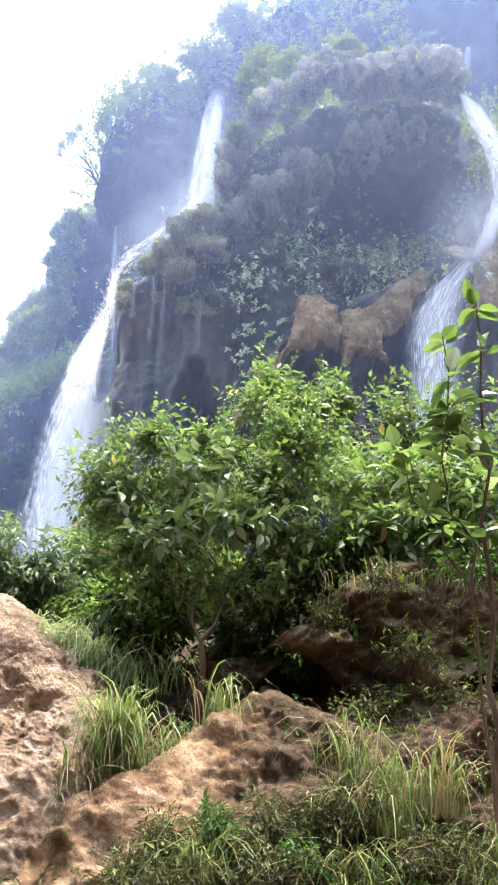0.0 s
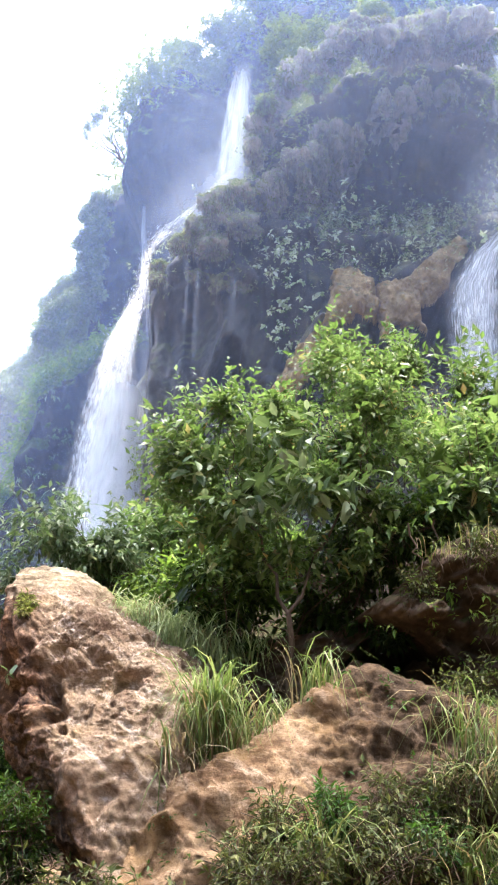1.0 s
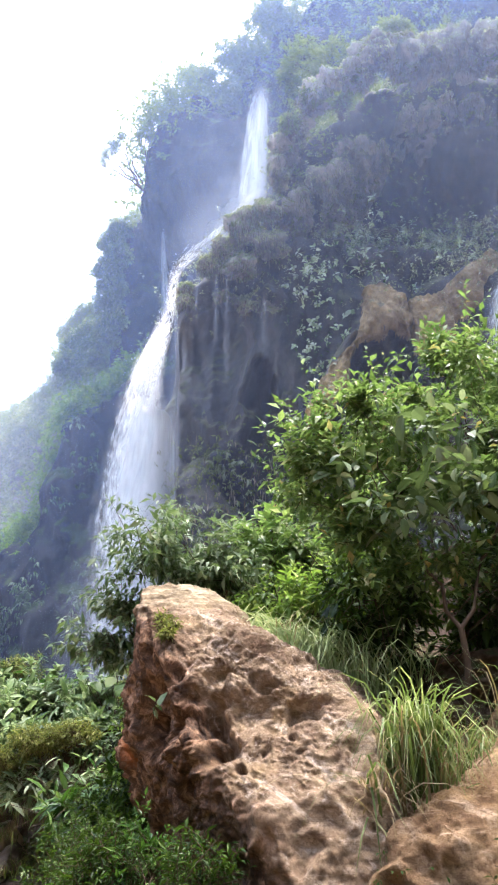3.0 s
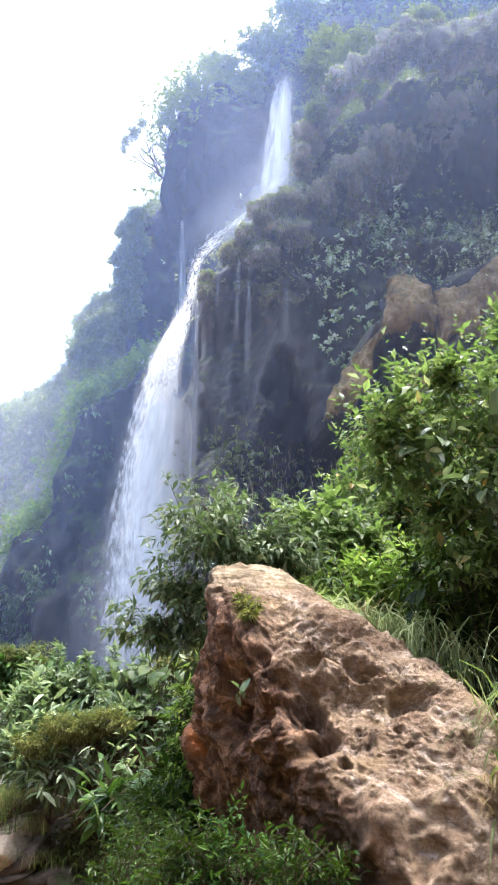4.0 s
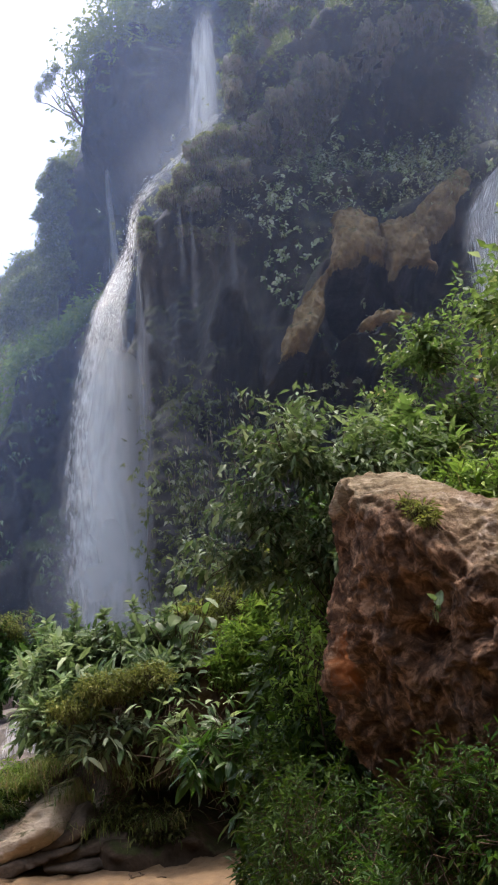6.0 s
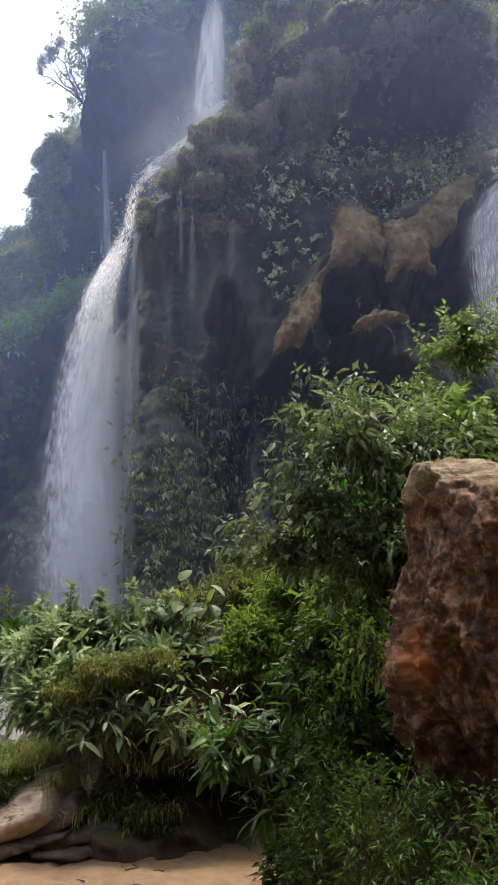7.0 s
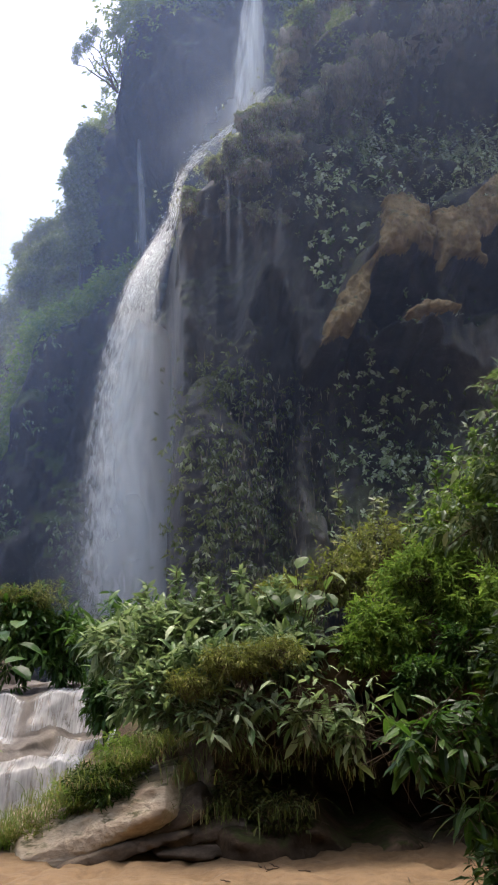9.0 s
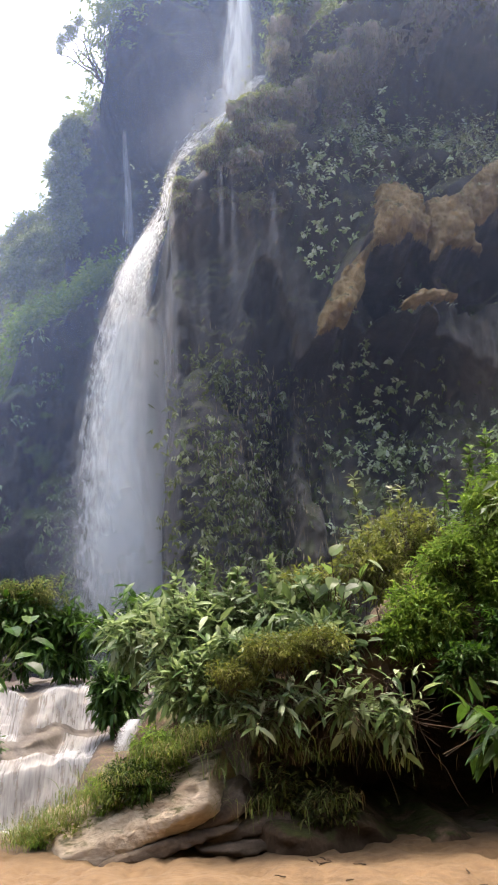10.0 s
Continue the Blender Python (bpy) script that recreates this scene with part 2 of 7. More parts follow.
def veil_material(name, colour, streak, scale, low, high, density, edge=0.12, top=0.02, bottom=0.15, back=0.5):
    """Falling water, spray or painted haze: white or tinted scattering drops between which one sees through."""
    m, nt, out = nodes_of(name)
    uv = nt.nodes.new("ShaderNodeUVMap")
    mp = nt.nodes.new("ShaderNodeMapping")
    mp.inputs["Scale"].default_value = streak
    nt.links.new(uv.outputs[0], mp.inputs["Vector"])
    n1 = tex(nt, mp.outputs[0], scale, 6, 0.62, 0.25)
    a = ramp(nt, n1, [(low, grey(0)), (high, grey(1))])
    sep = nt.nodes.new("ShaderNodeSeparateXYZ")
    nt.links.new(uv.outputs[0], sep.inputs[0])

    def math_node(op, x, y):
        k = nt.nodes.new("ShaderNodeMath")
        k.operation = op
        for s, v in zip(k.inputs, (x, y)):
            if isinstance(v, (int, float)):
                s.default_value = v
            else:
                nt.links.new(v, s)
        return k.outputs[0]

    def rise(value, lo, hi):
        k = nt.nodes.new("ShaderNodeMapRange")
        k.interpolation_type = "SMOOTHSTEP"
        nt.links.new(value, k.inputs[0])
        k.inputs[1].default_value, k.inputs[2].default_value = lo, hi
        return k.outputs[0]
    ragged = math_node("ADD", sep.outputs["X"], math_node("MULTIPLY", math_node("SUBTRACT", n1, 0.5), edge * 1.2))
    al = math_node("MULTIPLY", a, rise(ragged, 0.0, edge))
    al = math_node("MULTIPLY", al, rise(ragged, 1.0, 1 - edge))
    al = math_node("MULTIPLY", al, rise(sep.outputs["Y"], 0.0, bottom))
    al = math_node("MULTIPLY", al, rise(sep.outputs["Y"], 1.0, 1 - top))
    al = math_node("MULTIPLY", al, density)
    d = nt.nodes.new("ShaderNodeBsdfDiffuse")
    d.inputs[0].default_value = (*colour, 1)
    t = nt.nodes.new("ShaderNodeBsdfTranslucent")
    t.inputs[0].default_value = (*colour, 1)
    mx = nt.nodes.new("ShaderNodeMixShader")
    mx.inputs[0].default_value = back
    nt.links.new(d.outputs[0], mx.inputs[1])
    nt.links.new(t.outputs[0], mx.inputs[2])
    clear = nt.nodes.new("ShaderNodeBsdfTransparent")
    mz = nt.nodes.new("ShaderNodeMixShader")
    nt.links.new(al, mz.inputs[0])
    nt.links.new(clear.outputs[0], mz.inputs[1])
    nt.links.new(mx.outputs[0], mz.inputs[2])
    nt.links.new(mz.outputs[0], out.inputs["Surface"])
    return m


def boulder_material(name="pitted tan limestone", shaded_end=True, earth=0.0, tone=1.0):
    """Pitted tan limestone: pale worn crests, ochre earth, dark reddish weathering mixed with painted shade at one end,
    one rusty patch.
    """
    m, nt, out = nodes_of(name)
    v = coords(nt)
    big, mid, fine = tex(nt, v, 1.6, 6, 0.65, 0.5), tex(nt, v, 11, 9, 0.72, 0.6), tex(nt, v, 55, 8, 0.75)
    beds = tex(nt, coords(nt, (1.6, 1.6, 8.0)), 3.0, 7, 0.7, 0.8)
    col = ramp(nt, big, [(0.32, (0.13, 0.088, 0.05)), (0.5, (0.29, 0.21, 0.13)), (0.66, (0.45, 0.35, 0.235))])
    col = blend(nt, ramp(nt, mid, [(0.34, grey(0.7)), (0.46, grey(0))]), col, (0.13, 0.082, 0.052))
    # streaks running down the dip of the stone
    dip = node(nt, "ShaderNodeMapping", Rotation=Vector((1.2, -0.6, -0.85)).to_track_quat("X", "Z").to_euler(), Scale=(1.3, 0.16, 0.16))
    dip.vector_type = "TEXTURE"
    nt.links.new(v, dip.inputs[0])
    streak = tex(nt, dip.outputs[0], 1.6, 8, 0.72, 0.7)
    col = blend(nt, ramp(nt, streak, [(0.36, grey(0.75)), (0.47, grey(0))]), col, (0.17, 0.105, 0.066))
    col = blend(nt, ramp(nt, streak, [(0.55, grey(0)), (0.65, grey(0.75))]), col, (0.62, 0.53, 0.43))
    col = blend(nt, ramp(nt, beds, [(0.36, grey(0.7)), (0.48, grey(0))]), col, (0.16, 0.1, 0.06))
    col = blend(nt, ramp(nt, beds, [(0.56, grey(0)), (0.66, grey(0.5))]), col, (0.58, 0.47, 0.36))
    col = blend(nt, ramp(nt, mid, [(0.58, grey(0)), (0.7, grey(0.8))]), col, (0.6, 0.5, 0.4))
    ochre = tex(nt, coords(nt, (1.3, 1.0, 0.8)), 2.3, 4, 0.6)
    col = blend(nt, ramp(nt, ochre, [(0.52, grey(0)), (0.64, grey(0.4))]), col, (0.4, 0.29, 0.14))
    col = blend(nt, ramp(nt, fine, [(0.34, grey(0.75)), (0.5, grey(0))]), col, (0.1, 0.06, 0.035))
    sep = nt.nodes.new("ShaderNodeSeparateXYZ")
    nt.links.new(v, sep.inputs[0])

    def calc(op, x, y):
        k = nt.nodes.new("ShaderNodeMath")
        k.operation = op
        for sock, value in zip(k.inputs, (x, y)):
            if isinstance(value, (int, float)):
                sock.default_value = value
            else:
                nt.links.new(value, sock)
        return k.outputs[0]
    # dark end: along -x, ragged by noise; stain and the left face's shade in one colour
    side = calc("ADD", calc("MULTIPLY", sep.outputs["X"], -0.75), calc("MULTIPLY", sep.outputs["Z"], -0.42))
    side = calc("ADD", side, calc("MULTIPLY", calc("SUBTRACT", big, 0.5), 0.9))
    dusky = ramp(nt, calc("SUBTRACT", side, 0.2), [(0.3, grey(0)), (0.52, grey(0.9))])
    shaded_patina = ramp(nt, mid, [(0.36, (0.024, 0.014, 0.01)), (0.5, (0.1, 0.052, 0.029)), (0.63, (0.34, 0.2, 0.115))])
    if shaded_end:
        col = blend(nt, dusky, col, shaded_patina)
    if tone < 1:
        col = blend(nt, 1.0, col, (tone * 1.12, tone, tone * 0.84), "MULTIPLY")
    if earth:
        # brown soil lying over the stone in drifts, most of it away from the boulder
        drift = calc("ADD", calc("MULTIPLY", sep.outputs["X"], 0.36), tex(nt, v, 1.9, 6, 0.65, 0.5))
        # earth tones, lowered further to include the shade on the bank
        shaded_soil = ramp(nt, mid, [(0.36, (0.018, 0.012, 0.007)), (0.52, (0.058, 0.038, 0.021)), (0.68, (0.135, 0.09, 0.05))])
        col = blend(nt, ramp(nt, drift, [(0.4, grey(0)), (0.52, grey(earth))]), col, shaded_soil)
    dist = nt.nodes.new("ShaderNodeVectorMath")
    dist.operation = "DISTANCE"
    nt.links.new(coords(nt, (1.5, 1.0, 1.0)), dist.inputs[0])
    dist.inputs[1].default_value = (-2.7 * 1.5, 7.68, 1.92)
    near = calc("ADD", dist.outputs["Value"], calc("MULTIPLY", calc("SUBTRACT", mid, 0.5), 0.5))
    if shaded_end:
        col = blend(nt, ramp(nt, near, [(0.14, grey(0.9)), (0.24, grey(0))]), col, (0.28, 0.1, 0.03))
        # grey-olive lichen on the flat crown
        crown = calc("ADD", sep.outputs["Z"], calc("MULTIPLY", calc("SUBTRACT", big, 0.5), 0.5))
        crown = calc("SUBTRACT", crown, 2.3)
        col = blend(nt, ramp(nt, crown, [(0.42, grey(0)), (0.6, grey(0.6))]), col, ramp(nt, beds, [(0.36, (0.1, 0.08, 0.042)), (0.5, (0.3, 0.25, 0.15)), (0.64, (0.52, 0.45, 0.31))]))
    p = node(nt, "ShaderNodeBsdfPrincipled", Roughness=0.9)
    p.inputs["Specular IOR Level"].default_value = 0.1
    nt.links.new(col, p.inputs["Base Color"])
    b0 = node(nt, "ShaderNodeBump", Strength=0.8, Distance=0.03)
    nt.links.new(streak, b0.inputs["Height"])
    b1 = node(nt, "ShaderNodeBump", Strength=1.0, Distance=0.035)
    nt.links.new(b0.outputs[0], b1.inputs["Normal"])
    nt.links.new(mid, b1.inputs["Height"])
    b2 = node(nt, "ShaderNodeBump", Strength=1.0, Distance=0.01)
    nt.links.new(fine, b2.inputs["Height"])
    nt.links.new(b1.outputs[0], b2.inputs["Normal"])
    nt.links.new(b2.outputs[0], p.inputs["Normal"])
    nt.links.new(p.outputs[0], out.inputs["Surface"])
    return m


# wet rock, darkened further so the recesses' shade is partly in its tone
M_cliff = rock_material("wet tufa", (0.024, 0.022, 0.019), (0.07, 0.063, 0.054), (0.19, 0.165, 0.13), 0.8, (1, 1, 0.35), (0.12, 0.12, 0.055), 0.4, 0.7, 0.9, 0.3)
M_wall = rock_material("dark limestone", (0.016, 0.018, 0.02), (0.038, 0.038, 0.037), (0.08, 0.076, 0.068), 0.5, (1, 1, 0.4), (0.07, 0.1, 0.035), 0.25, 0.85, 0.9, 0.9)
M_hill = rock_material("overgrown limestone", (0.08, 0.085, 0.06), (0.22, 0.21, 0.16), (0.6, 0.55, 0.47), 0.45, (1, 1, 0.8), (0.1, 0.14, 0.05), 0.2, 0.9, 0.6, 0.6)
M_tan = rock_material("tan travertine", (0.15, 0.1, 0.045), (0.35, 0.255, 0.12), (0.55, 0.42, 0.21), 3.4, (1, 1, 0.7), (0.16, 0.15, 0.06), 0.12, 0.85, 1.0, 0.2)
M_wet_tan = rock_material("wet brown travertine", (0.05, 0.04, 0.03), (0.135, 0.11, 0.082), (0.26, 0.215, 0.165), 4.0, (1, 1, 0.7), None, 0, 0.6, 0.9, 0.12)
M_beach_rock = rock_material("pale smooth limestone", (0.24, 0.18, 0.12), (0.47, 0.39, 0.28), (0.6, 0.52, 0.4), 5.0, (0.6, 1, 1.6), (0.13, 0.12, 0.06), -0.2, 0.9, 0.9, 0.06)
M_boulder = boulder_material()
M_ledge = boulder_material("crumbling tan limestone", False, 0.9, 0.72)
# tufa tones raised so that the hood tops look lit
M_tufa = rock_material("grey-brown tufa", (0.16, 0.14, 0.105), (0.36, 0.32, 0.245), (0.6, 0.54, 0.43), 3.2, (1, 1, 0.3), (0.3, 0.32, 0.17), 0.55, 0.9, 1.0, 0.2)
M_bank = rock_material("earthy bank", (0.028, 0.019, 0.011), (0.095, 0.065, 0.04), (0.22, 0.155, 0.1), 4.5, (1, 1, 1), (0.07, 0.075, 0.025), -0.05, 0.95, 1.0, 0.07)
M_damp = rock_material("damp brown rock", (0.045, 0.034, 0.024), (0.14, 0.106, 0.074), (0.27, 0.215, 0.155), 6.0, (1, 1, 1.6), None, 0, 0.9, 0.8, 0.04)
M_bark = rock_material("bark", (0.03, 0.02, 0.012), (0.075, 0.052, 0.032), (0.15, 0.108, 0.07), 14.0, (1, 1, 0.3), None, 0, 0.9, 0.5, 0.01)
M_leaf = leaf_material("bright leaf", [(0.0, (0.034, 0.07, 0.018)), (0.5, (0.092, 0.15, 0.046)), (0.9, (0.18, 0.235, 0.09)), (0.96, (0.38, 0.43, 0.27)), (1.0, (0.4, 0.24, 0.07))], 0.36, 0.42, (0.2, 0.32, 0.05))
M_leaf_dark = leaf_material("dark glossy leaf", [(0.0, (0.014, 0.042, 0.008)), (0.6, (0.04, 0.092, 0.017)), (1.0, (0.11, 0.175, 0.05))], 0.36, 0.28, (0.12, 0.27, 0.02))
# pale stops also stand in for the sky's sheen on these leaves
M_leaf_pale = leaf_material("pale leaf", [(0.0, (0.04, 0.09, 0.028)), (0.5, (0.14, 0.21, 0.085)), (0.85, (0.28, 0.35, 0.19)), (1.0, (0.42, 0.48, 0.32))], 0.35, 0.38, (0.35, 0.45, 0.15))
M_leaf_cliff = leaf_material("cliff leaf", [(0.0, (0.07, 0.095, 0.045)), (0.5, (0.17, 0.2, 0.1)), (1.0, (0.5, 0.52, 0.38))], 0.4, 0.3)
M_leaf_far = leaf_material("far leaf", [(0.0, (0.08, 0.125, 0.05)), (0.6, (0.115, 0.17, 0.06)), (1.0, (0.165, 0.215, 0.085))], 0.6, 0.35)
M_leaf_hill = leaf_material("pale hillside leaf", [(0.0, (0.08, 0.12, 0.05)), (0.6, (0.2, 0.26, 0.11)), (1.0, (0.38, 0.42, 0.24))], 0.6, 0.35)
M_olive = leaf_material("olive creeper leaf", [(0.0, (0.024, 0.034, 0.009)), (0.6, (0.075, 0.09, 0.024)), (1.0, (0.19, 0.2, 0.07))], 0.55, 0.25, (0.1, 0.13, 0.02))
M_grass_pale = leaf_material("pale long grass", [(0.0, (0.11, 0.16, 0.06)), (0.6, (0.25, 0.32, 0.13)), (1.0, (0.45, 0.5, 0.27))], 0.45, 0.42, (0.4, 0.48, 0.16))
M_fern = leaf_material("ferny green", [(0.0, (0.06, 0.115, 0.018)), (0.6, (0.135, 0.225, 0.036)), (1.0, (0.26, 0.33, 0.075))], 0.5, 0.38, (0.26, 0.42, 0.05))
# darkened leaf for plants under the trees: their shade is in the colour
M_leaf_shaded = leaf_material("shaded green leaf", [(0.0, (0.009, 0.023, 0.003)), (0.6, (0.027, 0.055, 0.007)), (1.0, (0.065, 0.11, 0.017))], 0.5, 0.25, (0.08, 0.16, 0.008))
M_moss = leaf_material("olive moss", [(0.0, (0.065, 0.08, 0.022)), (0.6, (0.14, 0.15, 0.045)), (1.0, (0.27, 0.265, 0.11))], 0.8, 0.3)
M_grass = leaf_material("green grass", [(0.0, (0.05, 0.085, 0.018)), (0.6, (0.115, 0.165, 0.04)), (1.0, (0.24, 0.26, 0.09))], 0.5, 0.3, (0.25, 0.3, 0.07))
M_straw = leaf_material("straw grass", [(0.0, (0.15, 0.115, 0.06)), (0.6, (0.24, 0.19, 0.105)), (1.0, (0.36, 0.3, 0.18))], 0.7, 0.3, (0.4, 0.3, 0.1))
M_beard = leaf_material("hanging moss", [(0.0, (0.1, 0.08, 0.055)), (0.6, (0.24, 0.2, 0.14)), (1.0, (0.4, 0.34, 0.24))], 0.9, 0.2, (0.2, 0.16, 0.08))
# pale moss; its tone also carries light falling on the hood tops
M_hood = leaf_material("grey-green moss", [(0.0, (0.16, 0.165, 0.08)), (0.5, (0.38, 0.4, 0.21)), (1.0, (0.66, 0.67, 0.46))], 0.8, 0.3)
M_leaf_grey = leaf_material("grey-green leaf", [(0.0, (0.035, 0.07, 0.028)), (0.6, (0.11, 0.165, 0.075)), (1.0, (0.3, 0.35, 0.23))], 0.42, 0.3, (0.18, 0.26, 0.06))
M_tuft = leaf_material("bright tuft grass", [(0.0, (0.06, 0.105, 0.024)), (0.6, (0.145, 0.205, 0.055)), (1.0, (0.32, 0.34, 0.15))], 0.42, 0.33, (0.22, 0.3, 0.06))
M_sedge = leaf_material("bright grass", [(0.0, (0.045, 0.075, 0.018)), (0.6, (0.1, 0.145, 0.036)), (1.0, (0.2, 0.22, 0.08))], 0.5, 0.3)
M_vine = leaf_material("pale vine leaf", [(0.0, (0.24, 0.31, 0.15)), (0.5, (0.5, 0.58, 0.34)), (1.0, (0.8, 0.84, 0.64))], 0.4, 0.3)
M_leaf_mossy = leaf_material("mossy cliff leaf", [(0.0, (0.05, 0.06, 0.025)), (0.6, (0.12, 0.13, 0.06)), (1.0, (0.3, 0.32, 0.19))], 0.5, 0.3)

# ---- the ground: one sheet from the sand to the horizon ----
def bank_edge(y):
    """The foot of the bank: the sand lies to its left."""
    return np.interp(y, [0, 3.4, 4.2, 5.0, 6.0, 8.0, 9.6, 11.0, 12.6, 13.4, 20], [9.0, 4.0, -0.8, -1.5, -2.1, -2.5, -2.9, -1.2, -1.0, 3.0, 9.0])


def ground_z(x, y):
    z = -0.25 + 0.05 * fbm(x * 0.5, y * 0.5, 0, 2, 3) + 0.03 * fbm(x * 2.6, y * 2.6, 0, 8, 3)
    # trodden sand
    wx, wy = x + 0.12 * fbm(x * 3, y * 3, 0, 13, 2), y + 0.12 * fbm(x * 3, y * 3, 0, 14, 2)
    z = z - (0.07 * smooth(0.42, 0.12, cells(wx * 2.4, wy * 1.7, 0 * x, 15)) + 0.035 * smooth(0.45, 0.15, cells(wx * 5.5, wy * 4.2, 0 * x, 16)) - 0.03) * smooth(80, 30, np.hypot(x, y))
    rise = np.interp(y, [3.6, 4.4, 4.9, 5.3, 5.8, 6.3, 7.0, 7.8, 9.0, 12.0, 14.0], [0.0, 0.45, 1.0, 1.35, 1.65, 2.05, 2.25, 2.4, 2.7, 2.9, 2.8]) + 0.5 * smooth(0.4, 1.2, x) * smooth(5.8, 7.0, y)
    side = smooth(0.0, 1.1, x - bank_edge(y))
    lift = rise * side
    z = z + lift * (1 + 0.1 * fbm(x * 0.9, y * 0.9, 1, 4, 3)) + 0.16 * fbm(x * 1.6, y * 1.6, 0, 5, 4) * np.minimum(lift, 1) + 0.05 * fbm(x * 6, y * 6, 0, 6, 3) * np.minimum(lift, 1)
    z = z - 0.45 * smooth(-1.5, -1.1, x) * (1 - smooth(3.0, 3.4, x)) * smooth(4.5, 4.9, y) * (1 - smooth(7.2, 8.0, y))
    # land behind the middle bank, and the stream's bed beside it
    back = smooth(15.5, 19, y) * smooth(-7.0, -5.6, x + 0.1 * (y - 20))
    z = z + back * (1.2 + 0.4 * fbm(x * 0.4, y * 0.4, 0, 9, 3))
    left = smooth(-12.5, -14.5, x) * smooth(14, 22, y)
    z = z + left * 2.5
    bed = smooth(-7.4, -8.4, x + 0.06 * (y - 14)) * smooth(15.0, 17.5, y) * (1 - smooth(40, 60, y)) * (1 - left)
    z = z - bed * 1.7
    far = smooth(45, 120, np.hypot(x, y))
    return z * (1 - far) + far * (0.5 + 0.02 * np.hypot(x, y) * smooth(200, 2500, np.hypot(x, y)))


def spaced(lo, hi, step, reach, n):
    inner = np.arange(lo, hi + step, step)
    out = np.geomspace(step * 4, reach, n)
    return np.concatenate([lo - out[::-1], inner, inner[-1] + out])


gx, gy = np.meshgrid(spaced(-11, 5, 0.075, 3000, 34), spaced(3.2, 15.5, 0.075, 3000, 40))
GP = np.stack([gx, gy, ground_z(gx, gy)], 2)


def ground_material():
    m, nt, out = nodes_of("sand and earth")
    v = coords(nt)
    sand_f = tex(nt, v, 9, 6, 0.6)
    sand_b = tex(nt, v, 0.9, 4, 0.6)
    sand = blend(nt, ramp(nt, sand_f, [(0.3, grey(0)), (0.7, grey(1))]), ramp(nt, sand_b, [(0.35, (0.09, 0.053, 0.022)), (0.65, (0.132, 0.081, 0.035))]), (0.175, 0.11, 0.05))
    earth_b = tex(nt, v, 1.1, 6, 0.65, 0.4)
    earth_f = tex(nt, v, 12, 8, 0.7)
    earth = ramp(nt, earth_b, [(0.3, (0.03, 0.02, 0.012)), (0.5, (0.085, 0.055, 0.031)), (0.68, (0.19, 0.13, 0.075))])
    earth = blend(nt, ramp(nt, earth_f, [(0.3, grey(0.3)), (0.65, grey(1))]), (0.05, 0.035, 0.025), earth)
    litter = tex(nt, v, 2.1, 5, 0.6)
    earth = blend(nt, ramp(nt, litter, [(0.52, grey(0)), (0.66, grey(0.8))]), earth, (0.075, 0.075, 0.028))
    sep = nt.nodes.new("ShaderNodeSeparateXYZ")
    nt.links.new(v, sep.inputs[0])
    edge = nt.nodes.new("ShaderNodeMath")
    edge.operation = "MULTIPLY_ADD"
    nt.links.new(sand_b, edge.inputs[0])
    edge.inputs[1].default_value = 0.35
    nt.links.new(sep.outputs["Z"], edge.inputs[2])
    # earth takes over beyond the strip of sand; under the bank its darkness imitates the hollow's shade
    far = nt.nodes.new("ShaderNodeMath")
    far.operation = "MULTIPLY_ADD"
    nt.links.new(sep.outputs["Y"], far.inputs[0])
    far.inputs[1].default_value = 0.8
    far.inputs[2].default_value = -0.8 * 13.75
    top = nt.nodes.new("ShaderNodeMath")
    top.operation = "MAXIMUM"
    nt.links.new(edge.outputs[0], top.inputs[0])
    nt.links.new(far.outputs[0], top.inputs[1])
    mask = ramp(nt, top.outputs[0], [(0.06, grey(0)), (0.16, grey(1))])
    p = node(nt, "ShaderNodeBsdfPrincipled", Roughness=0.93)
    nt.links.new(blend(nt, mask, sand, earth), p.inputs["Base Color"])
    b1 = node(nt, "ShaderNodeBump", Strength=0.5, Distance=0.05)
    nt.links.new(earth_b, b1.inputs["Height"])
    b2 = node(nt, "ShaderNodeBump", Strength=0.9, Distance=0.03)
    nt.links.new(earth_f, b2.inputs["Height"])
    nt.links.new(b1.outputs[0], b2.inputs["Normal"])
    nt.links.new(b2.outputs[0], p.inputs["Normal"])
    nt.links.new(p.outputs[0], out.inputs["Surface"])
    return m


M_ground = ground_material()
ground = part("ground", grid_mesh("ground", GP), M_ground)
tagged(ground, "tan sand rising into a brown earthy bank", "ground", kind="structure")


